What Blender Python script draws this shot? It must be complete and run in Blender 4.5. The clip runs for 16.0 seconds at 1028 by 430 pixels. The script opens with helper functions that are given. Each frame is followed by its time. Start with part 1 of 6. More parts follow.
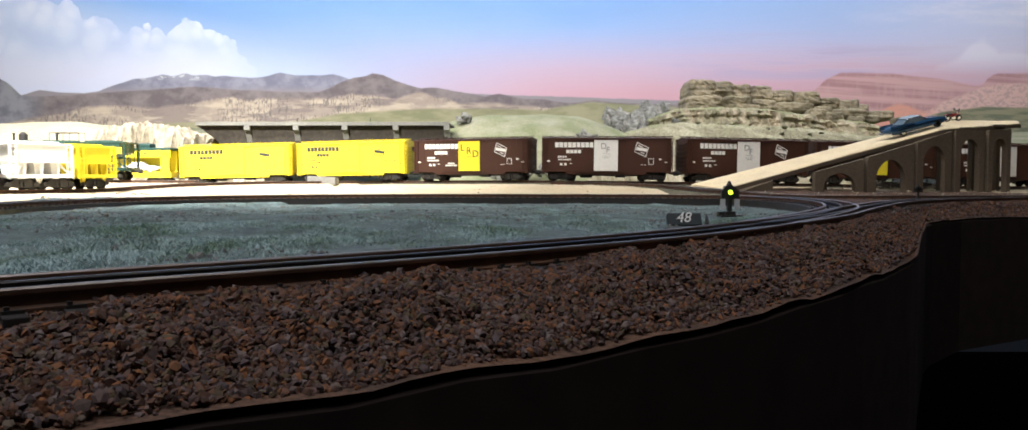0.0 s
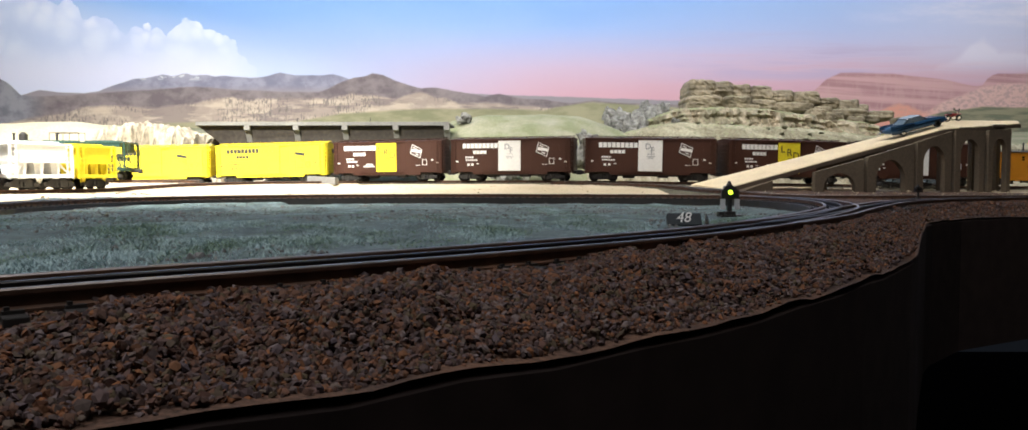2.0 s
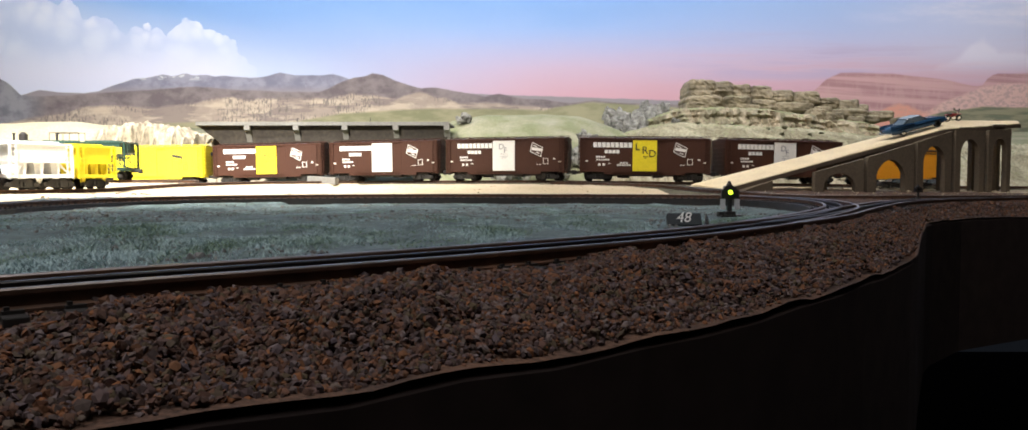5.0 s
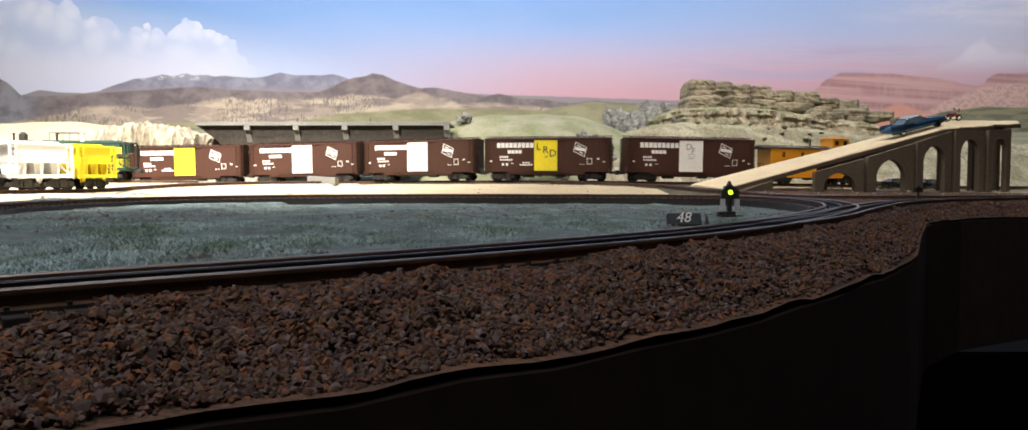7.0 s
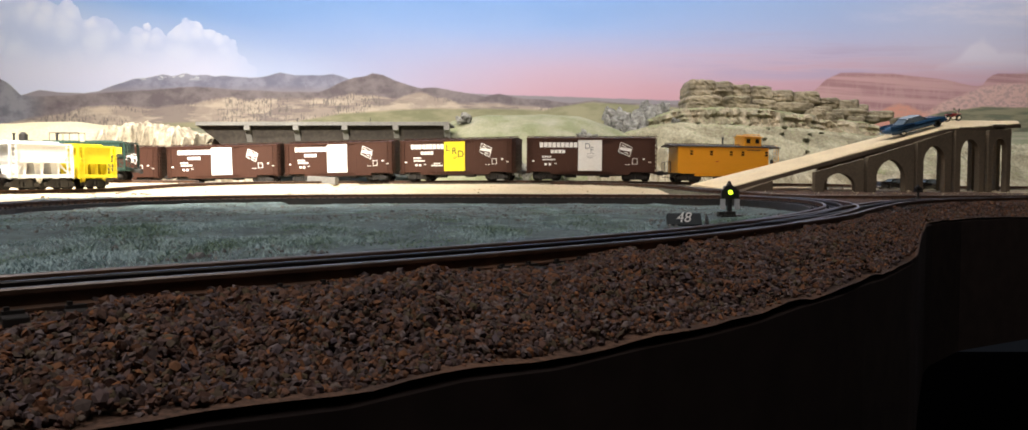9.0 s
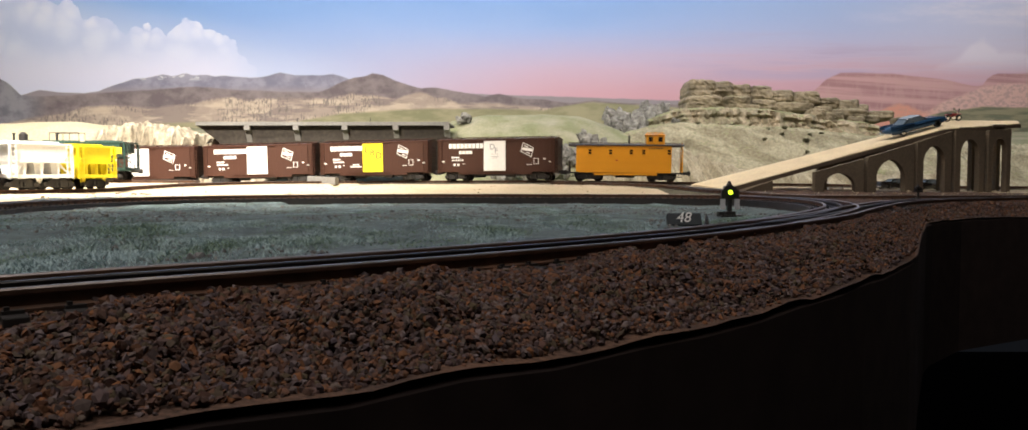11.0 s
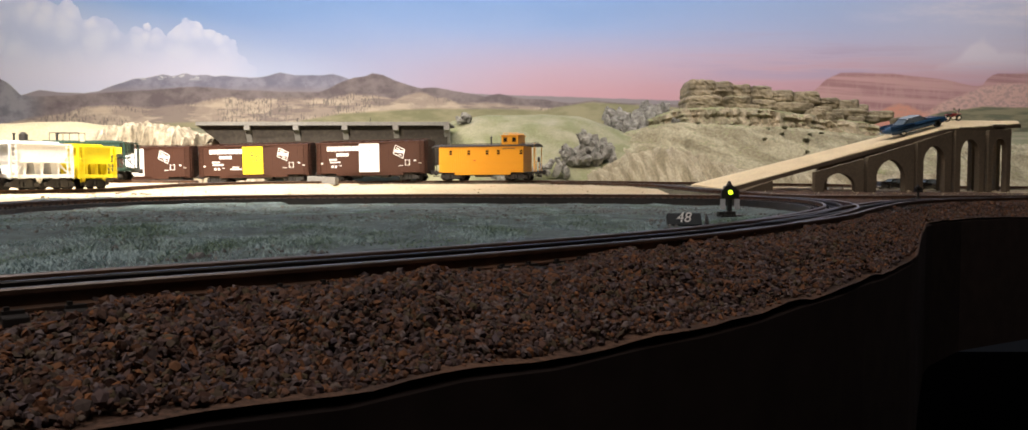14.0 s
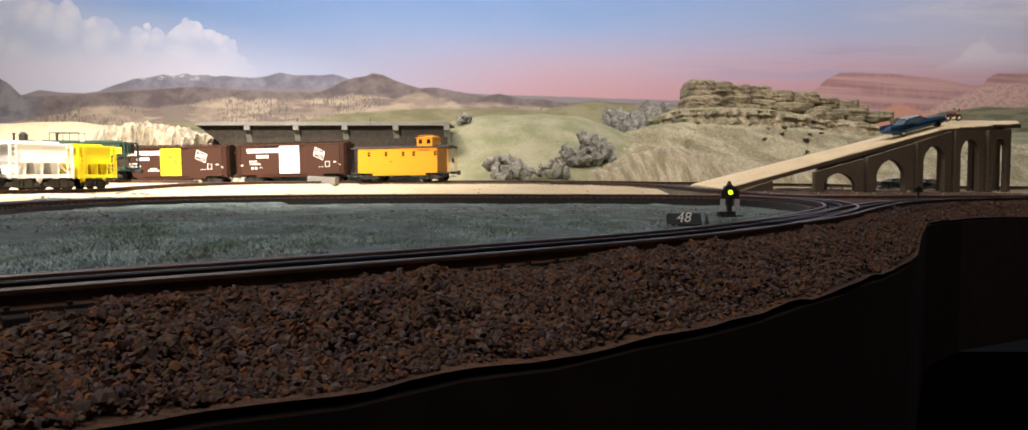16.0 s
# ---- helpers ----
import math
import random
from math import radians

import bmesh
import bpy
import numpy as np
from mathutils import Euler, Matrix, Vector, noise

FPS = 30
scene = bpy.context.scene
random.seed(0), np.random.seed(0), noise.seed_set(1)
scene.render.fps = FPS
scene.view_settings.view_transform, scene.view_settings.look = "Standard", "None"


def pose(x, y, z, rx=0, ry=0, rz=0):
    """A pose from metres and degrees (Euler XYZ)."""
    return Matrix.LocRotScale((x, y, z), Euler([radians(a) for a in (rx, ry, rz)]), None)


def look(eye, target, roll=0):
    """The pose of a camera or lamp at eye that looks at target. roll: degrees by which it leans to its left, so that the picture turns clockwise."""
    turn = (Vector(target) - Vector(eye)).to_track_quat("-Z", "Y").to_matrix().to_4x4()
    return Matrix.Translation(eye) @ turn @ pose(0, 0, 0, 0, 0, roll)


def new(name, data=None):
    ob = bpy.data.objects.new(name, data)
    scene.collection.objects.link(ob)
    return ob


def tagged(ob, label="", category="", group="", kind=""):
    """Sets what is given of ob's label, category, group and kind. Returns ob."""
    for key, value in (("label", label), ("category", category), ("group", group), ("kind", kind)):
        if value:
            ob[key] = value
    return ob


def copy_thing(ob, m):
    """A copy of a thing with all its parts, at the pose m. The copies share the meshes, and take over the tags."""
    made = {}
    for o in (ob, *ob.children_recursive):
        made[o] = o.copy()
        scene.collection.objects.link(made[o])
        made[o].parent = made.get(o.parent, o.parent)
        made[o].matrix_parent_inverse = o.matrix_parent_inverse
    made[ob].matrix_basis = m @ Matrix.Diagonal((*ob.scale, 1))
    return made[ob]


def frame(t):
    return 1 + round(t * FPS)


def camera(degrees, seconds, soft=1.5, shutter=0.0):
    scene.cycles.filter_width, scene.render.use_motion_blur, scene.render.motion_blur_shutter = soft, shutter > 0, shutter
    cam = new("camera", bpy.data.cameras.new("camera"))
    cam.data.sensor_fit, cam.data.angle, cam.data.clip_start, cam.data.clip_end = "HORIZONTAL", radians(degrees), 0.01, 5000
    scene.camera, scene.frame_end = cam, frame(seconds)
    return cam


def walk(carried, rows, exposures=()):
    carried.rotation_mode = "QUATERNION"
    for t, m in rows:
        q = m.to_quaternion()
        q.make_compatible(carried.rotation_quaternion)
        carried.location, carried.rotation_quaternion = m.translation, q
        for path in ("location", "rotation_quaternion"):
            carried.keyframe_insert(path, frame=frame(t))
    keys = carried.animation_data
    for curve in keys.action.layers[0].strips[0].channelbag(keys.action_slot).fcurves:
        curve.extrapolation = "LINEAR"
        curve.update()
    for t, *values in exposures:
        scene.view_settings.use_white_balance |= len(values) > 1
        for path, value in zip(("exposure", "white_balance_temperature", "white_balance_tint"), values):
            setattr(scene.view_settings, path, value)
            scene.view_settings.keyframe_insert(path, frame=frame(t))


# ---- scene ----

U = 1.814          # plan units to metres (quarter-inch scale model)
cam = camera(68, 16.0, soft=1.5)
EYE = (0.0, 0.0, 0.0352)
VIEW = pose(*EYE, 87.34, 0, 0)
walk(cam, [(0, VIEW), (16.0, VIEW)],
     exposures=[(0, 0.0, 6500, 10), (4, -0.05, 6650, 11), (8, -0.15, 6950, 13), (12, -0.28, 7300, 15), (16, -0.40, 7500, 17)])

# ---- world and lights: a dim room, unseen strip lamps and spot, added front fill ----
world = bpy.data.worlds.new("room_dark")
scene.world = world
world.use_nodes = True
world.node_tree.nodes["Background"].inputs[0].default_value = (0.5, 0.6, 0.8, 1)
world.node_tree.nodes["Background"].inputs[1].default_value = 0.012


def area_lamp(name, eye, target, sx, sy, watts, colour, spread=180):
    data = bpy.data.lights.new(name, "AREA")
    data.shape, data.size, data.size_y, data.energy, data.color = "RECTANGLE", sx, sy, watts, colour
    data.spread = radians(spread)
    ob = new(name, data)
    ob.matrix_world = look(eye, target)
    return ob


area_lamp("strip_lamp", (-0.65, 1.25, 1.30), (-0.65, 2.3, 0.25), 3.0, 0.08, 32, (1.0, 0.96, 0.91), 150)
area_lamp("mural_lamp", (0.38, 1.9, 1.45), (0.48, 3.1, 0.55), 4.4, 0.08, 34, (0.86, 0.90, 1.0), 150)
# unseen overhead area, added to brighten the front grass, ballast and rails
area_lamp("aisle_lamp", (-0.55, 0.0, 1.60), (-0.45, 0.48, 0.0), 2.1, 0.9, 25, (1.0, 0.97, 0.97))
spot = bpy.data.lights.new("spot_lamp", "SPOT")
spot.energy, spot.color, spot.spot_size, spot.spot_blend, spot.shadow_soft_size = 500, (1.0, 0.98, 0.91), radians(76), 1.0, 0.05
spot_ob = new("spot_lamp", spot)
spot_ob.matrix_world = look((-0.85, 0.60, 1.25), (-1.0, 1.52, 0.08))


# ---- materials ----
def mat(name, colour, rough=0.6, metal=0.0, grain=0.0, scale=200.0, second=None, stain=0.0, stain_scale=12.0, bump=0.0, island=0.0,
        obrand=0.0, emit=None, spec=0.5, turf=None, lay=None):
    """A procedural surface: base colour, fine grain, larger stains towards a second colour, and fine relief."""
    m = bpy.data.materials.new(name)
    m.use_nodes = True
    nt = m.node_tree
    n, l = nt.nodes, nt.links
    b = n["Principled BSDF"]
    b.inputs["Roughness"].default_value, b.inputs["Metallic"].default_value = rough, metal
    b.inputs["Specular IOR Level"].default_value = spec
    col = n.new("ShaderNodeRGB")
    col.outputs[0].default_value = (*colour, 1)
    out = col.outputs[0]
    co = n.new("ShaderNodeTexCoord")
    if stain:
        t = n.new("ShaderNodeTexNoise")
        t.inputs["Scale"].default_value, t.inputs["Detail"].default_value = stain_scale, 5
        l.new(co.outputs["Object"], t.inputs["Vector"])
        r = n.new("ShaderNodeMapRange")
        r.inputs[1].default_value, r.inputs[2].default_value, r.inputs[4].default_value = 0.38, 0.66, stain
        if lay:
            # beds, and crease shade in colour, drawn out: turn in degrees, then axis scales
            tn = n.new("ShaderNodeMapping")
            tn.inputs["Rotation"].default_value = (0, radians(lay[0]), 0)
            l.new(co.outputs["Object"], tn.inputs[0])
            mp = n.new("ShaderNodeMapping")
            mp.inputs["Scale"].default_value = lay[1:]
            l.new(tn.outputs[0], mp.inputs[0])
            l.new(mp.outputs[0], t.inputs["Vector"])
            r.inputs[1].default_value, r.inputs[2].default_value = 0.43, 0.58
        l.new(t.outputs["Fac"], r.inputs[0])
        mx = n.new("ShaderNodeMix")
        mx.data_type = "RGBA"
        l.new(r.outputs[0], mx.inputs[0])
        l.new(out, mx.inputs[6])
        mx.inputs[7].default_value = (*(second or [c * 0.6 for c in colour]), 1)
        out = mx.outputs[2]
    # tint by slope: turf on gentle ground, on the mesa stone lighter tops too
    if turf:
        g = n.new("ShaderNodeNewGeometry")
        sp = n.new("ShaderNodeSeparateXYZ")
        l.new(g.outputs["True Normal"], sp.inputs[0])
        t = n.new("ShaderNodeTexNoise")
        t.inputs["Scale"].default_value, t.inputs["Detail"].default_value = 25, 6
        l.new(co.outputs["Object"], t.inputs["Vector"])
        ad = n.new("ShaderNodeMath")
        ad.operation = "MULTIPLY_ADD"
        l.new(t.outputs["Fac"], ad.inputs[0])
        ad.inputs[1].default_value = 0.5
        l.new(sp.outputs[2], ad.inputs[2])
        r = n.new("ShaderNodeMapRange")
        r.inputs[1].default_value, r.inputs[2].default_value = turf[3], turf[3] + 0.22
        l.new(ad.outputs[0], r.inputs[0])
        mx = n.new("ShaderNodeMix")
        mx.data_type = "RGBA"
        l.new(r.outputs[0], mx.inputs[0])
        l.new(out, mx.inputs[6])
        mx.inputs[7].default_value = (*turf[:3], 1)
        out = mx.outputs[2]
    if grain or island or obrand:
        hs = n.new("ShaderNodeHueSaturation")
        l.new(out, hs.inputs["Color"])
        t = n.new("ShaderNodeTexNoise")
        t.inputs["Scale"].default_value, t.inputs["Detail"].default_value = scale, 4
        l.new(co.outputs["Object"], t.inputs["Vector"])
        r = n.new("ShaderNodeMapRange")
        r.inputs[1].default_value, r.inputs[2].default_value = 0.3, 0.7
        r.inputs[3].default_value, r.inputs[4].default_value = 1 - grain, 1 + grain
        l.new(t.outputs["Fac"], r.inputs[0])
        val = r.outputs[0]
        if island or obrand:
            src = n.new("ShaderNodeNewGeometry").outputs["Random Per Island"] if island else n.new("ShaderNodeObjectInfo").outputs["Random"]
            k = island or obrand
            r2 = n.new("ShaderNodeMapRange")
            r2.inputs[3].default_value, r2.inputs[4].default_value = 1 - k, 1 + k
            l.new(src, r2.inputs[0])
            mu = n.new("ShaderNodeMath")
            mu.operation = "MULTIPLY"
            l.new(val, mu.inputs[0])
            l.new(r2.outputs[0], mu.inputs[1])
            val = mu.outputs[0]
        l.new(val, hs.inputs["Value"])
        out = hs.outputs[0]
    l.new(out, b.inputs["Base Color"])
    if bump:
        t = n.new("ShaderNodeTexNoise")
        t.inputs["Scale"].default_value, t.inputs["Detail"].default_value = scale, 6
        l.new(co.outputs["Object"], t.inputs["Vector"])
        bp = n.new("ShaderNodeBump")
        bp.inputs["Strength"].default_value, bp.inputs["Distance"].default_value = bump, 0.3 / scale
        l.new(t.outputs["Fac"], bp.inputs["Height"])
        l.new(bp.outputs[0], b.inputs["Normal"])
    if emit:
        b.inputs["Emission Color"].default_value, b.inputs["Emission Strength"].default_value = (*emit[:3], 1), emit[3]
    return m


M_RAIL = mat("rail_steel", (0.090, 0.050, 0.033), 0.6, 0.2, 0.3, 160, (0.15, 0.07, 0.036), 0.7, 40, 0.2)
M_RAILTOP = mat("rail_head", (0.24, 0.22, 0.21), 0.42, 0.8, 0.25, 120, (0.13, 0.09, 0.07), 0.6, 30, 0.1)
M_RAILBLK = mat("blackened_rail", (0.02, 0.018, 0.018), 0.45, 0.6, 0.2, 150)
M_TIE = mat("tie_plastic", (0.013, 0.012, 0.012), 0.55, 0, 0.3, 300, (0.035, 0.026, 0.02), 0.5, 60, 0.2, obrand=0.35)
M_BALLAST = mat("ballast_bed", (0.10, 0.052, 0.032), 0.95, 0, 0.5, 700, (0.03, 0.022, 0.022), 0.8, 30, 0.8)
M_INFIELD = mat("infield_soil", (0.13, 0.18, 0.185), 0.95, 0, 0.35, 260, (0.05, 0.07, 0.072), 0.8, 24, 0.6)
M_SAND = mat("sand", (0.56, 0.47, 0.33), 0.95, 0, 0.18, 350, (0.42, 0.34, 0.22), 0.6, 9, 0.5)
M_HILL = mat("hill_turf", (0.20, 0.215, 0.115), 0.95, 0, 0.18, 240, (0.31, 0.30, 0.21), 0.95, 15, 0.5)
M_BROWN = mat("boxcar_brown", (0.055, 0.021, 0.0125), 0.5, 0, 0.08, 300, (0.044, 0.016, 0.010), 0.5, 14, spec=0.35)
M_YELLOW = mat("yellow_paint", (0.80, 0.67, 0.03), 0.42, 0, 0.06, 300, (0.73, 0.59, 0.04), 0.4, 14)
M_ORANGE = mat("caboose_orange", (0.74, 0.32, 0.02), 0.42, 0, 0.06, 300, (0.64, 0.27, 0.02), 0.4, 14)
M_WHITE = mat("white_paint", (0.8, 0.8, 0.78), 0.5, 0, 0.05, 300, (0.7, 0.7, 0.68), 0.4, 20)
M_GREY = mat("grey_hopper_paint", (0.6, 0.6, 0.62), 0.5, 0, 0.08, 300, (0.45, 0.45, 0.47), 0.4, 20)
M_NAVY = mat("navy_paint", (0.02, 0.022, 0.09), 0.45, 0, 0.08, 300, (0.03, 0.03, 0.07), 0.4, 14)
M_GREEN = mat("dark_green_paint", (0.012, 0.05, 0.04), 0.45, 0, 0.08, 300, (0.02, 0.04, 0.035), 0.5, 14)
M_BLACK = mat("black_plastic", (0.016, 0.015, 0.015), 0.5, 0, 0.15, 300, (0.04, 0.036, 0.033), 0.4, 30)
M_LETTER = mat("white_lettering", (0.8, 0.8, 0.78), 0.6, 0, 0.06, 400)
M_LETTERB = mat("black_lettering", (0.03, 0.03, 0.025), 0.6, 0, 0.06, 400)
M_PLY = mat("bare_plywood", (0.80, 0.68, 0.46), 0.8, 0, 0.10, 180, (0.64, 0.50, 0.31), 0.5, 14, 0.2)
M_CARD = mat("brown_hardboard", (0.16, 0.125, 0.085), 0.85, 0, 0.14, 260, (0.11, 0.085, 0.06), 0.6, 12, 0.2)
M_CARDIN = mat("hardboard_edge", (0.10, 0.072, 0.05), 0.85, 0, 0.14, 260, (0.08, 0.06, 0.04), 0.6, 12, 0.2)
M_CONC = mat("painted_concrete", (0.21, 0.205, 0.19), 0.85, 0, 0.15, 150, (0.13, 0.125, 0.115), 0.6, 10, 0.2)
M_DARKWOOD = mat("dark_wood", (0.035, 0.028, 0.022), 0.8, 0, 0.3, 120, (0.06, 0.05, 0.04), 0.5, 14, 0.2)
M_FASCIA = mat("fascia_black", (0.030, 0.021, 0.020), 0.85, 0, 0.2, 60, (0.038, 0.026, 0.022), 0.5, 6, spec=0.2)
M_ROCK = mat("rock_cream", (0.40, 0.355, 0.27), 0.95, 0, 0.3, 90, (0.25, 0.21, 0.15), 0.9, 22, 0.8)
# second colour streaks: dark bed pigment together with painted crease shade
M_ROCK2 = mat("rock_grey", (0.385, 0.36, 0.255), 0.95, 0, 0.25, 130, (0.20, 0.18, 0.115), 0.75, 1.0, 0.8, turf=(0.235, 0.25, 0.125, 1.0), lay=(-20, 5, 12, 26))


# ---- mesh helpers ----
def bm_box(bm, c, s, bevel=0.0, rot=None):
    r = bmesh.ops.create_cube(bm, size=1.0)
    vs = r["verts"]
    m = Matrix.Translation(c) @ (rot or Matrix()) @ Matrix.Diagonal((*s, 1))
    bmesh.ops.transform(bm, matrix=m, verts=vs)
    if bevel:
        es = list({e for v in vs for e in v.link_edges})
        bmesh.ops.bevel(bm, geom=es, offset=bevel, segments=2, affect="EDGES", profile=0.6)
    return bm


def bm_cyl(bm, a, b, r, seg=12, r2=None):
    a, b = Vector(a), Vector(b)
    d = b - a
    res = bmesh.ops.create_cone(bm, cap_ends=True, segments=seg, radius1=r, radius2=r if r2 is None else r2, depth=d.length)
    m = Matrix.Translation((a + b) / 2) @ d.to_track_quat("Z", "Y").to_matrix().to_4x4()
    bmesh.ops.transform(bm, matrix=m, verts=res["verts"])
    return bm


def bm_prism(bm, outline, axis, a, b):
    """Extrude a flat outline (pairs) along axis 'x' or 'y' from a to b."""
    def p(u, w, d):
        return (d, u, w) if axis == "x" else (u, d, w)
    v0 = [bm.verts.new(p(u, w, a)) for u, w in outline]
    v1 = [bm.verts.new(p(u, w, b)) for u, w in outline]
    n = len(outline)
    bm.faces.new(v0)
    bm.faces.new(v1[::-1])
    for i in range(n):
        bm.faces.new((v0[i], v1[i], v1[(i + 1) % n], v0[(i + 1) % n]))
    bmesh.ops.recalc_face_normals(bm, faces=bm.faces)
    return bm


def mesh_of(bm, name, material, smooth=False):
    me = bpy.data.meshes.new(name)
    bm.normal_update()
    bm.to_mesh(me)
    bm.free()
    for mm in material if isinstance(material, (list, tuple)) else [material]:
        me.materials.append(mm)
    if smooth:
        me.polygons.foreach_set("use_smooth", [True] * len(me.polygons))
    return me


def part(name, bm, material, parent=None, label="", smooth=False, at=None):
    """One mesh object; under a thing or a part when a parent is given."""
    me = bm if isinstance(bm, bpy.types.Mesh) else mesh_of(bm, name, material, smooth)
    ob = new(name, me)
    ob.parent = parent
    if at is not None:
        ob.matrix_basis = at
    return tagged(ob, label)


def thing(name, label, category, group="", m=None):
    ob = new(name)
    ob.empty_display_size = 0.02
    if m is not None:
        ob.matrix_basis = m
    return tagged(ob, label, category, group)


def from_arrays(name, verts, faces, material, smooth=False):
    me = bpy.data.meshes.new(name)
    me.from_pydata(np.asarray(verts).tolist(), [], np.asarray(faces).tolist() if not isinstance(faces, list) else faces)
    me.materials.append(material)
    if smooth:
        me.polygons.foreach_set("use_smooth", [True] * len(me.polygons))
    return me


def text_mesh(s, size, depth, material, slant=0.0):
    cu = bpy.data.curves.new("lettering", "FONT")
    cu.shear = slant
    cu.body, cu.size, cu.extrude, cu.align_x, cu.align_y, cu.resolution_u = s, size, depth, "CENTER", "CENTER", 3
    ob = bpy.data.objects.new("lettering", cu)
    scene.collection.objects.link(ob)
    dg = bpy.context.evaluated_depsgraph_get()
    me = bpy.data.meshes.new_from_object(ob.evaluated_get(dg))
    bpy.data.objects.remove(ob)
    me.materials.clear()
    me.materials.append(material)
    return me


class Path:
    """A smooth line through plan points (x, y, z), by length."""
    def __init__(self, pts, scale=U):
        P = np.array(pts, float) * scale
        ext = np.vstack([2 * P[0] - P[1], P, 2 * P[-1] - P[-2]])
        out = []
        for i in range(1, len(ext) - 2):
            p0, p1, p2, p3 = ext[i - 1], ext[i], ext[i + 1], ext[i + 2]
            for u in np.linspace(0, 1, 24, endpoint=False):
                out.append(0.5 * (2 * p1 + (p2 - p0) * u + (2 * p0 - 5 * p1 + 4 * p2 - p3) * u * u + (3 * p1 - p0 - 3 * p2 + p3) * u ** 3))
        out.append(P[-1])
        self.q = np.array(out)
        self.s = np.concatenate([[0], np.cumsum(np.linalg.norm(np.diff(self.q, axis=0), axis=1))])
        self.length = self.s[-1]

    def at(self, s):
        if s < 0 or s > self.length:
            k = (0, 1) if s < 0 else (-2, -1)
            d = self.q[k[1]] - self.q[k[0]]
            d = d / np.linalg.norm(d)
            return self.q[0] + d * s if s < 0 else self.q[-1] + d * (s - self.length)
        return np.array([np.interp(s, self.s, self.q[:, k]) for k in range(3)])

    def side(self, s, off, dz=0.0):
        d = self.at(s + 1e-3) - self.at(s - 1e-3)
        n = np.array([-d[1], d[0], 0.0])
        n /= np.linalg.norm(n)
        return self.at(s) + n * off + [0, 0, dz]

    def near(self, x):
        return float(np.interp(x, self.q[:, 0], self.s))

    def pose_at(self, s, half):
        a, b = self.at(s - half), self.at(s + half)
        d = b - a
        c = (a + b) / 2
        return pose(*c, 0, -math.degrees(math.atan2(d[2], math.hypot(d[0], d[1]))), math.degrees(math.atan2(d[1], d[0])))


# ---- plan lines (plan units) ----
FRONT = [(-0.32, -0.085), (-0.2, -0.004), (-0.125, 0.048), (-0.0665, 0.1009), (-0.0405, 0.1212), (-0.0065, 0.1488), (0.0355, 0.188), (0.0725, 0.232)]
LOOP = FRONT + [(0.127, 0.315), (0.171, 0.398), (0.200, 0.49), (0.207, 0.585), (0.178, 0.665), (0.11, 0.700), (0.0, 0.712), (-0.11, 0.709), (-0.215, 0.672),
                (-0.285, 0.595), (-0.304, 0.50), (-0.292, 0.41), (-0.24, 0.31)]
BRANCH = [(0.0355, 0.188), (0.0725, 0.232), (0.122, 0.298), (0.176, 0.385), (0.245, 0.485), (0.31, 0.545), (0.39, 0.59), (0.52, 0.63), (0.8, 0.68), (1.3, 0.76)]
SIDE = [(-0.02, 0.912, 0.0176), (0.08, 0.885, 0.0165), (0.156, 0.84, 0.0143), (0.1785, 0.78, 0.012), (0.193, 0.722, 0.0101), (0.215, 0.688, 0.0081), (0.245, 0.668, 0.0063), (0.29, 0.655, 0.006), (0.37, 0.652, 0.006), (0.52, 0.67, 0.006), (0.8, 0.71, 0.006), (1.3, 0.785, 0.006)]
MAIN = [(-0.95, 1.03, 0.0105), (-0.62, 1.026, 0.0115), (-0.461, 1.022, 0.0125), (-0.31, 1.012, 0.0155), (-0.155, 0.978, 0.0178), (0, 0.925, 0.0185),
        (0.1, 0.903, 0.0180), (0.18, 0.894, 0.0170), (0.28, 0.905, 0.0155), (0.366, 0.922, 0.0145), (0.45, 0.929, 0.0128), (0.53, 0.933, 0.0118), (0.63, 0.945, 0.0112), (0.75, 0.985, 0.011), (1.0, 1.07, 0.011), (1.3, 1.18, 0.011)]
YARD = [(-0.56, 0.47, 0.0105), (-0.50, 0.545, 0.0105), (-0.455, 0.607, 0.0105), (-0.416, 0.668, 0.0108), (-0.388, 0.73, 0.0115), (-0.355, 0.80, 0.0150), (-0.30, 0.88, 0.0172), (-0.20, 0.952, 0.0178)]
YARD2 = [(-0.95, 0.83, 0.019), (-0.62, 0.842, 0.019), (-0.43, 0.852, 0.019), (-0.36, 0.868, 0.0185)]
EDGE = [(-1.6, -1.0), (-0.3, -0.12), (-0.12, 0.012), (-0.06, 0.057), (-0.038, 0.0745), (0.0014, 0.1037), (0.0222, 0.1183), (0.0434, 0.1368), (0.0769, 0.172),
        (0.1297, 0.244), (0.185, 0.345), (0.2335, 0.43), (0.28, 0.475), (0.35, 0.512), (0.45, 0.54), (0.62, 0.575), (1.6, 0.74)]
RAIL_Z = 0.006
loop_path = Path([(x, y, RAIL_Z) for x, y in LOOP])
branch_path = Path([(x, y, RAIL_Z) for x, y in BRANCH])
side_path, main_path, yard_path, yard2_path = Path(SIDE), Path(MAIN), Path(YARD), Path(YARD2)


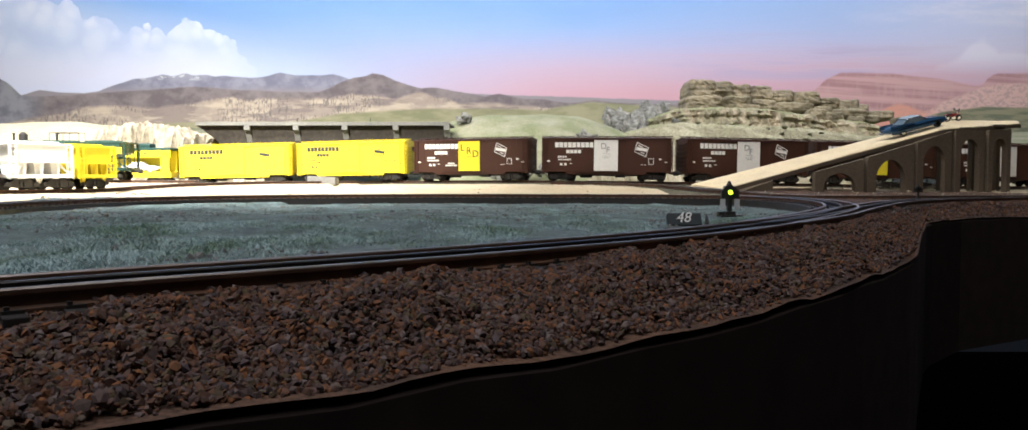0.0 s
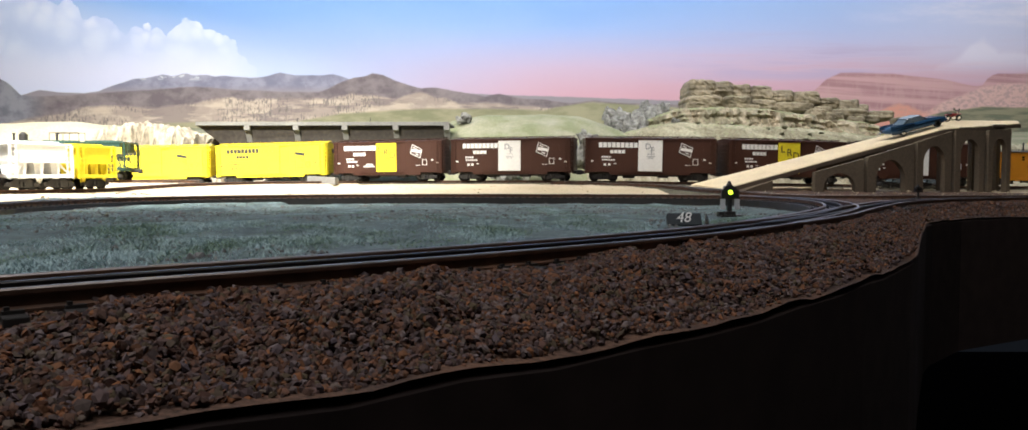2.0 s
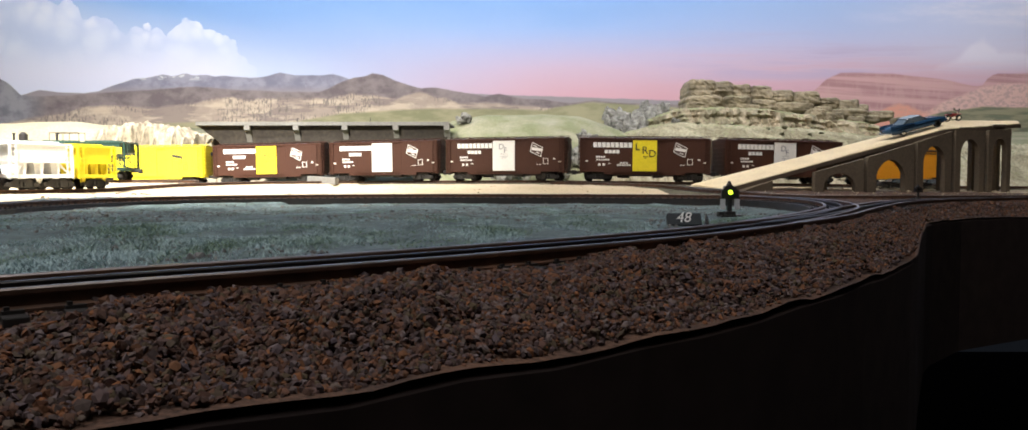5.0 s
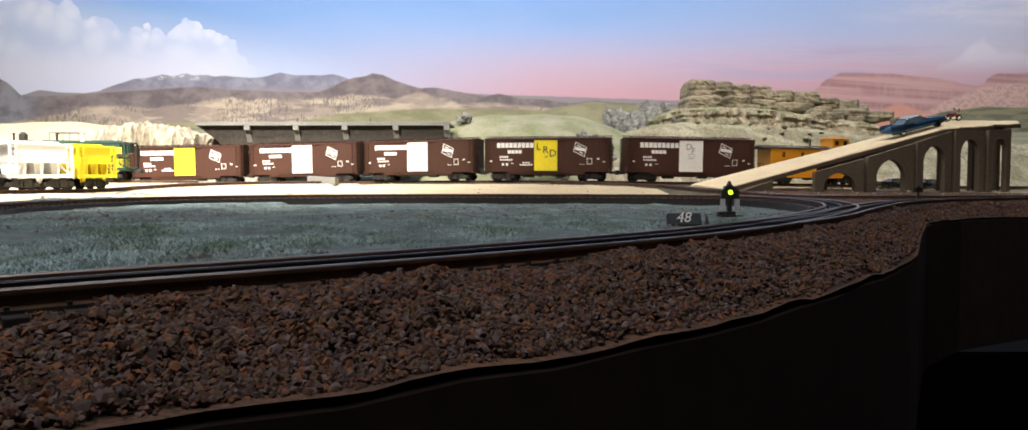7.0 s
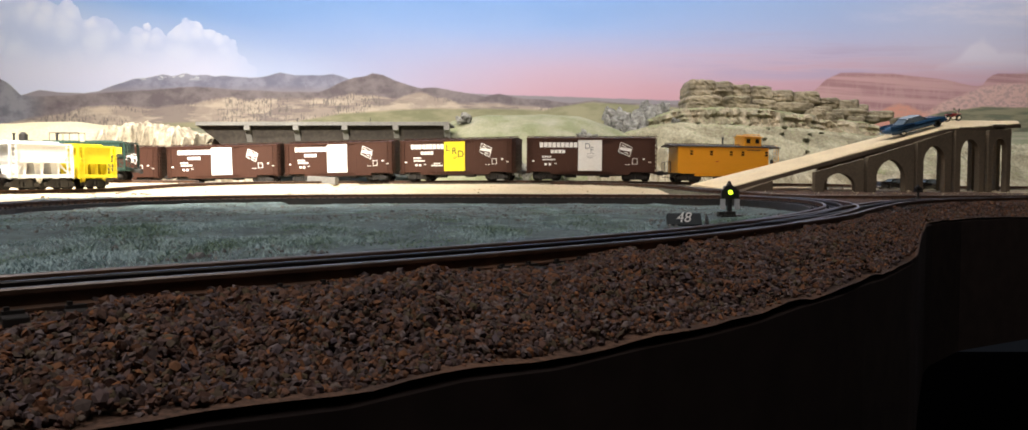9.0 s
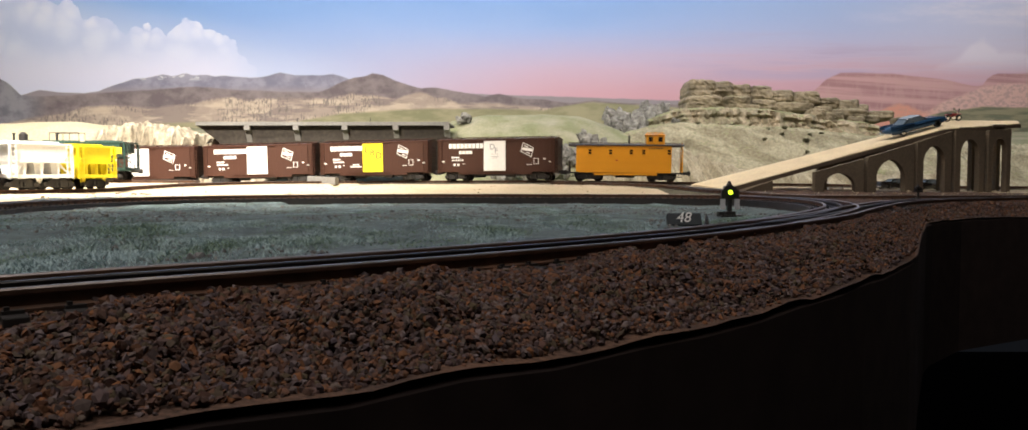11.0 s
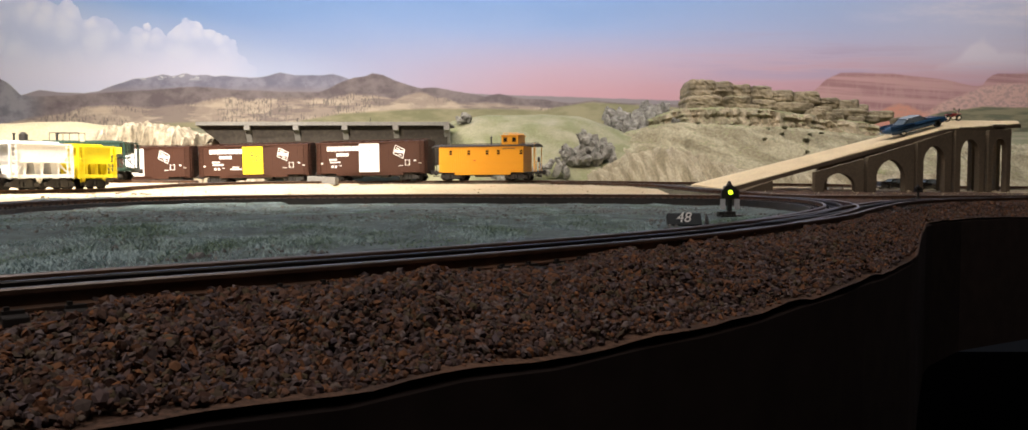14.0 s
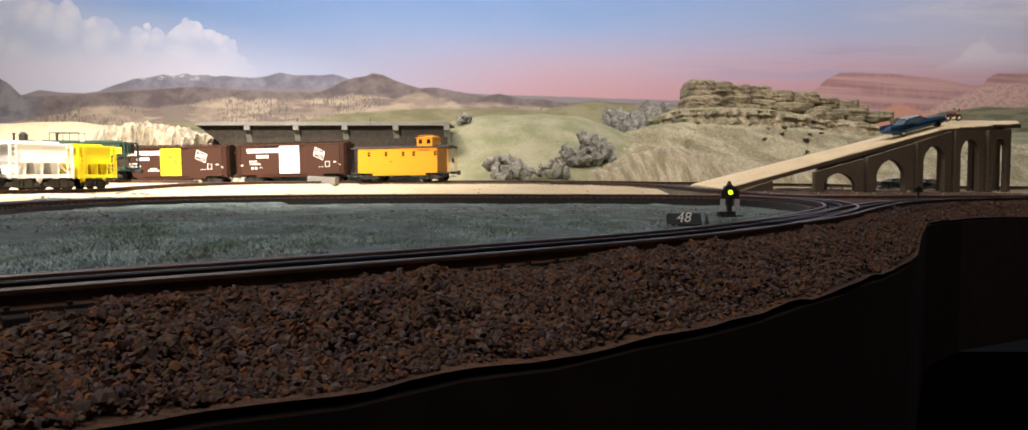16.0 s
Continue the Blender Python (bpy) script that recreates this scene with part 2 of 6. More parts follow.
def curve(pts):
    """A broken line over x, quick for single values."""
    xs, ys = [float(p[0]) for p in pts], [float(p[1]) for p in pts]

    def f(x):
        if x <= xs[0]:
            return ys[0]
        if x >= xs[-1]:
            return ys[-1]
        i = bisect_right(xs, x)
        return ys[i - 1] + (ys[i] - ys[i - 1]) * (x - xs[i - 1]) / (xs[i] - xs[i - 1])
    return f


def bisect_right(xs, x):
    lo, hi = 0, len(xs)
    while lo < hi:
        mid = (lo + hi) // 2
        if x < xs[mid]:
            hi = mid
        else:
            lo = mid + 1
    return lo


def smooth(a, b, v):
    if a > b:
        return 1 - smooth(b, a, v)
    t = min(1.0, max(0.0, (v - a) / (b - a)))
    return t * t * (3 - 2 * t)


edge_y = curve(EDGE)
# the far side of the loop, in plan units
back_y = curve([(-0.32, 0.44), (-0.304, 0.50), (-0.285, 0.595), (-0.215, 0.672), (-0.11, 0.709), (0, 0.712), (0.11, 0.70), (0.178, 0.665), (0.207, 0.585), (0.25, 0.5)])
main_y = curve([(p[0], p[1]) for p in MAIN])
main_z = curve([(p[0], p[2]) for p in MAIN])
front_y = curve(FRONT + BRANCH[2:])


LOOP_Q = loop_path.q / U
loop_back = curve([(x, float(LOOP_Q[np.abs(LOOP_Q[:, 0] - x) < 0.008][:, 1].max())) for x in np.linspace(-0.303, 0.205, 60)])
ALL_Q = np.vstack([loop_path.q, branch_path.q])[::3] / U


def track_gap(x, y):
    """Distance to the nearest of the front tracks, plan units."""
    return math.sqrt(float(np.min((ALL_Q[:, 0] - x) ** 2 + (ALL_Q[:, 1] - y) ** 2)))


def ground_z(x, y):
    """Height of the scenery sheet, plan units."""
    e, b, t = edge_y(x), back_y(x) + 0.012, main_y(x) - 0.02
    base = 0.0015 - 0.0065 * (1 - smooth(0.0, 0.035, y - e))
    if x < 0.205:
        base -= 0.0042 * smooth(0.30, 0.56, y)
    rise = smooth(b, max(b + 0.05, t), y) if -0.33 < x < 0.2 else smooth(0.55 if x > 0 else 0.35, t, y)
    top = main_z(x) - 0.0045
    z = base + rise * (top - base)
    if x < -0.2:
        k = min(1.0, (-0.2 - x) / 0.1)
        z = max(z, k * 0.0065 * smooth(b, b + 0.05, y))
        z = max(z, 0.0152 * smooth(-0.30, -0.38, x) * smooth(0.80, 0.835, y) * (1 - smooth(0.955, 0.985, y)))
    if -0.32 < x < 0.2 and y < b - 0.012:
        k = smooth(0.010, 0.035, track_gap(x, y))
        z += k * (0.0013 * noise.noise((x * 34, y * 15, 7)) + 0.0008 * noise.noise((x * 80, y * 34, 2)))
    return z + 0.0008 * noise.noise((x * 30, y * 30, 0)) + 0.0005 * noise.noise((x * 90, y * 90, 3))


def build_ground():
    xs = np.unique(np.concatenate([np.linspace(-1.55, -0.4, 30), np.linspace(-0.4, 0.3, 180), np.linspace(0.3, 1.55, 50)]))
    us = np.concatenate([np.linspace(0, 0.12, 40, endpoint=False), np.linspace(0.12, 0.6, 90, endpoint=False), np.linspace(0.6, 1, 30)])
    verts, faces, zone = [], [], []
    for x in xs:
        e = edge_y(x)
        for u in us:
            y = e + (1.69 - e) * u
            verts.append((x * U, y * U, ground_z(x, y) * U))
    n = len(us)
    for i in range(len(xs) - 1):
        for j in range(n - 1):
            faces.append((i * n + j, (i + 1) * n + j, (i + 1) * n + j + 1, i * n + j + 1))
            x, y = verts[i * n + j][0] / U, verts[i * n + j][1] / U
            inside = y < loop_back(x) + 0.004 and -0.32 < x < 0.205
            gap = track_gap(x, y) if (y < 0.75) else 1
            front = y < front_y(x) + 0.006 or x > 0.207
            zone.append(0 if (y < 0.78 and x > 0.2) or (inside and front) or (gap < 0.008) else 1 if inside else 2 if y < main_y(x) + 0.05 else 3)
    me = bpy.data.meshes.new("ground")
    me.from_pydata(verts, [], faces)
    for m in (M_BALLAST, M_INFIELD, M_SAND, M_HILL):
        me.materials.append(m)
    me.polygons.foreach_set("material_index", zone)
    me.polygons.foreach_set("use_smooth", [True] * len(faces))
    tagged(new("ground", me), "sculpted layout ground of brown ballast, grey soil and sand", "ground", kind="structure")
    # fascia under the front edge
    bm = bmesh.new()
    rows = []
    for x in np.linspace(-1.55, 1.55, 240):
        y = float(edge_y(x))
        z = ground_z(x, y) * U
        dy = 0.004
        rows.append([bm.verts.new((x * U, y * U + dy, z - 0.0005)), bm.verts.new((x * U, y * U, z - 0.003)), bm.verts.new((x * U, y * U, -0.16)), bm.verts.new((x * U, y * U + 0.012, -0.16))])
    for a, b in zip(rows, rows[1:]):
        for k in range(3):
            bm.faces.new((a[k], b[k], b[k + 1], a[k + 1]))
    tagged(part("fascia", bm, M_FASCIA), "black painted curved fascia along the layout edge", "fascia", kind="structure")
    bm = bmesh.new()
    bm_box(bm, (0, 0, -1.0), (9, 9, 0.02))
    tagged(part("floor", bm, M_FASCIA), "dark room floor below the layout", "floor", kind="structure")
    for nm, c, s in (("wall_south", (0, -2.6, 0.6), (9, 0.1, 3.2)), ("wall_west", (-3.6, 0.3, 0.6), (0.1, 6, 3.2)), ("wall_east", (3.6, 0.3, 0.6), (0.1, 6, 3.2)),
                     ("ceiling", (0, 0.3, 2.2), (9, 6, 0.1))):
        bm = bmesh.new()
        bm_box(bm, c, s)
        tagged(part(nm, bm, M_WALL), "dark unlit room wall", "ceiling" if nm == "ceiling" else "wall", kind="structure")


M_WALL = mat("room_wall", (0.012, 0.011, 0.011), 0.9, 0, 0.1, 60, (0.009, 0.009, 0.009), 0.4, 4)


# ---- mural ----
def mural_material():
    m = bpy.data.materials.new("painted_mural")
    m.use_nodes = True
    nt = m.node_tree
    n, l = nt.nodes, nt.links
    b = n["Principled BSDF"]
    b.inputs["Roughness"].default_value = 0.85
    b.inputs["Specular IOR Level"].default_value = 0.15
    co = n.new("ShaderNodeTexCoord")
    sep = n.new("ShaderNodeSeparateXYZ")
    l.new(co.outputs["Object"], sep.inputs[0])
    X, Zs = sep.outputs[0], sep.outputs[2]

    def math_(op, a, bb=None, c=None):
        k = n.new("ShaderNodeMath")
        k.operation = op
        for i, v in enumerate((a, bb, c)):
            if v is None:
                continue
            if isinstance(v, (int, float)):
                k.inputs[i].default_value = v
            else:
                l.new(v, k.inputs[i])
        return k.outputs[0]

    def ntex(scale, detail=6, sx=1.0, sz=1.0, rough=0.55, off=0.0):
        mp = n.new("ShaderNodeMapping")
        mp.inputs["Scale"].default_value = (sx, 1, sz)
        mp.inputs["Location"].default_value = (off, 0, off * 0.7)
        l.new(co.outputs["Object"], mp.inputs[0])
        t = n.new("ShaderNodeTexNoise")
        t.inputs["Scale"].default_value, t.inputs["Detail"].default_value, t.inputs["Roughness"].default_value = scale, detail, rough
        l.new(mp.outputs[0], t.inputs["Vector"])
        return t.outputs["Fac"]

    def ramp(v, lo, hi, a=0.0, bb=1.0):
        r = n.new("ShaderNodeMapRange")
        r.interpolation_type = "SMOOTHSTEP"
        l.new(v, r.inputs[0])
        r.inputs[1].default_value, r.inputs[2].default_value, r.inputs[3].default_value, r.inputs[4].default_value = lo, hi, a, bb
        return r.outputs[0]

    def mix(f, a, bb):
        k = n.new("ShaderNodeMix")
        k.data_type = "RGBA"
        for i, v in ((0, f), (6, a), (7, bb)):
            if isinstance(v, tuple):
                k.inputs[i].default_value = (*v, 1)
            elif isinstance(v, (int, float)):
                k.inputs[i].default_value = v
            else:
                l.new(v, k.inputs[i])
        return k.outputs[2]

    def ridge(pts):
        """Height of a painted skyline over x, as a curve through (x, z)."""
        u = math_("MULTIPLY_ADD", X, 1 / 5.0, 0.5)
        fc = n.new("ShaderNodeFloatCurve")
        cv = fc.mapping.curves[0]
        P = [((x + 2.5) / 5.0, z) for x, z in pts]
        cv.points[0].location, cv.points[-1].location = (0, P[0][1]), (1, P[-1][1])
        for x, z in P:
            cv.points.new(x, z)
        for p in cv.points:
            p.handle_type = "VECTOR"
        fc.mapping.update()
        l.new(u, fc.inputs["Value"])
        return fc.outputs[0]

    def under(r, rough, scale, soft, off=0.0):
        w = math_("MULTIPLY_ADD", ntex(scale, 8, off=off), rough, r)
        w = math_("ADD", w, -rough * 0.5)
        return ramp(math_("SUBTRACT", w, Zs), -soft, soft)

    def lobes(scale, off=0.0, smoothness=0.35):
        """Rounded cells, for heaped cloud heads."""
        mp = n.new("ShaderNodeMapping")
        mp.inputs["Location"].default_value = (off, 0, off)
        l.new(co.outputs["Object"], mp.inputs[0])
        wn = n.new("ShaderNodeTexNoise")
        wn.inputs["Scale"].default_value, wn.inputs["Detail"].default_value = scale * 0.8, 3
        l.new(mp.outputs[0], wn.inputs["Vector"])
        ad = n.new("ShaderNodeVectorMath")
        ad.operation = "MULTIPLY_ADD"
        l.new(wn.outputs["Color"], ad.inputs[0])
        ad.inputs[1].default_value = (0.8 / scale, 0, 0.8 / scale)
        l.new(mp.outputs[0], ad.inputs[2])
        v = n.new("ShaderNodeTexVoronoi")
        v.feature = "SMOOTH_F1"
        v.inputs["Scale"].default_value, v.inputs["Smoothness"].default_value = scale, smoothness
        l.new(ad.outputs[0], v.inputs["Vector"])
        return v.outputs["Distance"]

    # sky: blue above, pale band, pink near the skyline towards the east
    warp = math_("MULTIPLY_ADD", ntex(1.2, 4, 0.5, 3), 0.10, Zs)
    up = ramp(warp, 0.38, 0.84)
    col = mix(up, SKY_LOW, SKY_TOP)
    dusk = ramp(X, -0.1, 1.5)
    col = mix(math_("MULTIPLY", dusk, 0.75), col, mix(ramp(warp, 0.45, 0.85), SKY_DUSK, SKY_EAST))
    pinkx = ramp(X, -1.1, 0.3)
    pinkz = ramp(warp, 0.70, 0.39)
    col = mix(math_("MULTIPLY", pinkx, pinkz), col, SKY_PINK)
    tilt = n.new("ShaderNodeMapping")
    tilt.inputs["Rotation"].default_value = (0, radians(2.5), 0)
    tilt.inputs["Scale"].default_value = (0.5, 1, 9.0)
    l.new(co.outputs["Object"], tilt.inputs[0])
    st = n.new("ShaderNodeTexNoise")
    st.inputs["Scale"].default_value, st.inputs["Detail"].default_value, st.inputs["Roughness"].default_value = 2.6, 6, 0.6
    l.new(tilt.outputs[0], st.inputs["Vector"])
    streak = math_("MULTIPLY", ramp(st.outputs["Fac"], 0.46, 0.64), ramp(X, 0.3, 1.1))
    belt = math_("MULTIPLY", ramp(Zs, 0.40, 0.47), ramp(Zs, 0.66, 0.52))
    col = mix(math_("MULTIPLY", math_("MULTIPLY", streak, belt), 0.8), col, SKY_STREAK)
    rose = math_("MULTIPLY", ramp(st.outputs["Fac"], 0.50, 0.36), math_("MULTIPLY", ramp(X, 0.3, 0.9), math_("MULTIPLY", ramp(Zs, 0.36, 0.42), ramp(Zs, 0.58, 0.46))))
    col = mix(math_("MULTIPLY", rose, 0.5), col, SKY_PINK)
    haze = ramp(ntex(0.9, 3, 0.6, 1.6, 0.5, 7.0), 0.42, 0.68)
    col = mix(math_("MULTIPLY", haze, 0.22), col, SKY_LOW)
    pale = math_("MULTIPLY", ramp(X, 1.2, 2.0), ramp(warp, 0.46, 0.62))
    col = mix(math_("MULTIPLY", pale, 0.45), col, CLOUD_E)
    # pale sheet that spreads down and east from the cumulus heaps
    sheet = math_("MULTIPLY", ramp(math_("MULTIPLY_ADD", X, 0.30, Zs), 0.36, 0.02), ramp(X, 0.1, -0.9))
    col = mix(math_("MULTIPLY", sheet, 0.75), col, CLOUD_B)
    # cumulus heaps
    heap = ridge([(-2.2, 0.827), (-1.941, 0.77), (-1.851, 0.739), (-1.817, 0.729), (-1.785, 0.742), (-1.754, 0.739), (-1.731, 0.726), (-1.719, 0.672), (-1.699, 0.657), (-1.68, 0.680),
                  (-1.656, 0.690), (-1.63, 0.677), (-1.605, 0.664), (-1.579, 0.631), (-1.561, 0.618), (-1.527, 0.631), (-1.501, 0.6385), (-1.475, 0.6255), (-1.457, 0.613), (-1.433, 0.636),
                  (-1.404, 0.641), (-1.381, 0.618), (-1.354, 0.641), (-1.322, 0.672), (-1.291, 0.677), (-1.265, 0.654), (-1.234, 0.615), (-1.2, 0.613), (-1.161, 0.602), (-1.123, 0.579),
                  (-1.06, 0.48), (-0.95, 0.36), (-0.8, 0.3), (2.2, 0.2)])
    puffs = lobes(17.0, 0.0, 0.12)
    edge = math_("MULTIPLY_ADD", puffs, -0.070, math_("ADD", heap, 0.046))
    edge = math_("MULTIPLY_ADD", ntex(30, 5, off=2.0), 0.016, math_("ADD", edge, -0.008))
    rise = math_("SUBTRACT", edge, Zs)
    cl = ramp(rise, -0.002, 0.006)
    inner = math_("MULTIPLY", ramp(lobes(9.0, 3.3, 0.15), 0.12, 0.70), ramp(Zs, 0.42, 0.58))
    tone = mix(math_("MULTIPLY", inner, 0.9), CLOUD_B, CLOUD_A)
    tone = mix(math_("MULTIPLY", math_("MULTIPLY", ramp(rise, 0.16, 0.0), ramp(puffs, 0.65, 0.05)), 0.9), tone, CLOUD_RIM)
    tone = mix(ramp(Zs, 0.60, 0.44), tone, CLOUD_LOW)
    soft = ramp(X, -0.95, -1.25)
    col = mix(math_("MULTIPLY", cl, math_("MULTIPLY", soft, ramp(Zs, 0.34, 0.46, 0.6, 1.0))), col, tone)
    # eastern cloud bank and high pale streamers
    bank = ridge([(-2.2, 0.1), (1.55, 0.30), (1.68, 0.47), (1.76, 0.53), (1.82, 0.57), (1.87, 0.60), (1.92, 0.575), (2.0, 0.55), (2.2, 0.56)])
    eb = ramp(math_("SUBTRACT", math_("MULTIPLY_ADD", lobes(10.0, 6.1), -0.06, math_("ADD", bank, 0.03)), Zs), -0.008, 0.03)
    eb = math_("MULTIPLY", eb, ramp(Zs, 0.45, 0.54))
    col = mix(math_("MULTIPLY", eb, 0.6), col, CLOUD_E)
    puff = math_("MULTIPLY", ramp(ntex(3.0, 7, 0.5, 2.4, 0.62, 12.0), 0.44, 0.62), math_("MULTIPLY", ramp(X, 1.25, 1.9), ramp(Zs, 0.60, 0.70)))
    col = mix(math_("MULTIPLY", puff, 0.8), col, CLOUD_E)

    def slopes(dark, light, scale, off):
        """Painted mountain side: soft ravines running down, with broader tone patches."""
        v = math_("ADD", math_("MULTIPLY", ntex(scale, 8, 1.0, 1.3, 0.66, off), 0.6), math_("MULTIPLY", ntex(scale * 0.3, 5, 1, 1.4, 0.5, off + 3), 0.4))
        return mix(ramp(v, 0.40, 0.62), dark, light)

    # far blue-brown range with snow flecks
    far = ridge([(-2.163, 0.360), (-1.974, 0.373), (-1.9, 0.394), (-1.821, 0.384), (-1.716, 0.381), (-1.664, 0.389), (-1.598, 0.4126), (-1.518, 0.4386), (-1.453, 0.444), (-1.4, 0.457),
                 (-1.361, 0.446), (-1.316, 0.462), (-1.282, 0.449), (-1.237, 0.454), (-1.19, 0.446), (-1.164, 0.4516), (-1.059, 0.441), (-1.007, 0.444), (-0.941, 0.462), (-0.876, 0.4516),
                 (-0.784, 0.4516), (-0.718, 0.457), (-0.666, 0.4386), (-0.562, 0.392), (2.2, 0.3)])
    mk = under(far, 0.008, 22, 0.003)
    rock = slopes((0.19, 0.19, 0.25), (0.30, 0.30, 0.37), 16, 0.0)
    rock = mix(ramp(Zs, 0.42, 0.375), rock, (0.27, 0.245, 0.265))
    snow = math_("MULTIPLY", ramp(ntex(34, 5, 0.8, 1.6, 0.6, 4.0), 0.57, 0.63), math_("MULTIPLY", ramp(Zs, 0.425, 0.445), ramp(X, -1.15, -1.3)))
    col = mix(mk, col, mix(math_("MULTIPLY", snow, 0.7), rock, (0.6, 0.62, 0.66)))
    near = ridge([(-2.211, 0.50), (-2.107, 0.478), (-2.056, 0.439), (-2.025, 0.423), (-1.974, 0.371), (-1.901, 0.368), (-1.796, 0.371), (-1.533, 0.389), (-1.27, 0.407), (-1.086, 0.392),
                  (-0.929, 0.3865), (-0.772, 0.384), (-0.706, 0.418), (-0.653, 0.4386), (-0.6, 0.4464), (-0.566, 0.4594), (-0.522, 0.4516), (-0.469, 0.428), (-0.378, 0.3995), (-0.325, 0.405),
                  (-0.22, 0.3865), (-0.116, 0.368), (-0.063, 0.379), (0.042, 0.358), (0.121, 0.355), (0.226, 0.3395), (0.318, 0.3526), (0.41, 0.342), (0.672, 0.334), (2.2, 0.3)])
    mk = under(near, 0.008, 20, 0.0035, 5.0)
    slope = slopes((0.15, 0.125, 0.135), (0.25, 0.215, 0.215), 15, 2.0)
    slope = mix(ramp(X, -1.85, -1.98), slope, slopes((0.16, 0.16, 0.19), (0.27, 0.27, 0.30), 20, 8.0))
    col = mix(mk, col, slope)
    tanr = ridge([(-2.168, 0.23), (-1.903, 0.287), (-1.797, 0.303), (-1.718, 0.3265), (-1.534, 0.329), (-1.429, 0.319), (-1.271, 0.3395), (-1.218, 0.363), (-1.139, 0.360), (-1.008, 0.355),
                  (-0.877, 0.363), (-0.746, 0.358), (-0.64, 0.376), (-0.483, 0.360), (-0.378, 0.384), (-0.273, 0.358), (-0.221, 0.3395), (-0.063, 0.3395), (0.121, 0.321), (0.568, 0.308), (2.2, 0.27)])
    mk = under(tanr, 0.030, 12, 0.008, 9.0)
    field = mix(ramp(ntex(9, 6, 1, 3.2, 0.6, 6.0), 0.40, 0.60), (0.52, 0.43, 0.34), (0.36, 0.295, 0.25))
    field = mix(math_("MULTIPLY", ramp(ntex(6, 5, 0.7, 4.5, 0.6, 2.5), 0.52, 0.62), 0.8), field, (0.23, 0.19, 0.18))
    wood = math_("MULTIPLY", ramp(ntex(95, 4, 1.9, 0.6, 0.55, 8.0), 0.50, 0.60), ramp(ntex(5, 4, 1, 2.8, 0.5, 1.0), 0.42, 0.56))
    col = mix(mk, col, mix(math_("MULTIPLY", wood, 0.75), field, (0.14, 0.13, 0.125)))
    low = ridge([(-2.168, 0.23), (-1.273, 0.266), (-0.878, 0.266), (-0.694, 0.300), (-0.378, 0.3186), (-0.116, 0.3186), (0.121, 0.313), (0.173, 0.3265), (0.305, 0.345), (0.41, 0.3395),
                 (0.673, 0.321), (1.093, 0.282), (2.2, 0.27)])
    mk = under(low, 0.008, 8, 0.006, 11.0)
    col = mix(mk, col, mix(ramp(ntex(7, 6, 1, 3.0, 0.6, 3.0), 0.4, 0.62), (0.225, 0.225, 0.135), (0.32, 0.30, 0.19)))
    # banded red mesas in the east
    red = ridge([(-2.2, 0.0), (1.0, 0.05), (1.094, 0.256), (1.166, 0.360), (1.21, 0.3995), (1.253, 0.4386), (1.313, 0.4646), (1.51, 0.459), (1.72, 0.436), (1.839, 0.410), (1.873, 0.410),
                 (1.898, 0.444), (1.924, 0.459), (2.2, 0.462)])
    mk = under(red, 0.006, 20, 0.004, 2.0)
    zt = math_("MULTIPLY_ADD", X, 0.06, Zs)
    layer = n.new("ShaderNodeCombineXYZ")
    l.new(math_("MULTIPLY", X, 0.9), layer.inputs[0])
    l.new(math_("MULTIPLY", zt, 26.0), layer.inputs[2])
    tl = n.new("ShaderNodeTexNoise")
    tl.inputs["Scale"].default_value, tl.inputs["Detail"].default_value, tl.inputs["Roughness"].default_value = 1.6, 5, 0.6
    l.new(layer.outputs[0], tl.inputs["Vector"])
    rc = mix(ramp(tl.outputs["Fac"], 0.38, 0.62), (0.36, 0.20, 0.21), (0.53, 0.325, 0.32))
    rc = mix(math_("MULTIPLY", ramp(ntex(24, 6, 2.2, 0.5, 0.6, 4.0), 0.45, 0.62), 0.35), rc, (0.52, 0.34, 0.32))
    rc = mix(math_("MULTIPLY", ramp(Zs, 0.45, 0.475), 0.4), rc, SKY_STREAK)
    foot = ridge([(-2.2, 0.0), (1.3, 0.2), (1.409, 0.282), (1.474, 0.313), (1.539, 0.3395), (1.592, 0.3265), (1.645, 0.303), (1.723, 0.347), (1.827, 0.3865), (1.878, 0.407), (1.957, 0.418), (2.2, 0.423)])
    fm = under(foot, 0.018, 25, 0.008, 4.0)
    speck = ramp(ntex(60, 5, 1, 1.4, 0.6, 5.0), 0.46, 0.60)
    rc = mix(fm, rc, mix(speck, mix(ramp(X, 1.60, 1.72), (0.62, 0.30, 0.23), (0.60, 0.39, 0.35)), mix(ramp(X, 1.60, 1.72), (0.56, 0.30, 0.24), (0.44, 0.31, 0.29))))
    col = mix(mk, col, rc)
    olive = ridge([(-2.2, 0.0), (1.45, 0.18), (1.568, 0.23), (1.66, 0.29), (1.724, 0.308), (1.881, 0.3265), (2.2, 0.321)])
    mk = under(olive, 0.008, 20, 0.004, 6.0)
    col = mix(mk, col, mix(ramp(ntex(12, 6, 0.6, 4.0, 0.6, 5.0), 0.42, 0.58), (0.15, 0.16, 0.11), (0.26, 0.245, 0.16)))
    l.new(col, b.inputs["Base Color"])
    return m


SKY_TOP, SKY_LOW, SKY_PINK, SKY_STREAK = (0.165, 0.32, 0.60), (0.44, 0.50, 0.68), (0.56, 0.33, 0.375), (0.42, 0.36, 0.50)
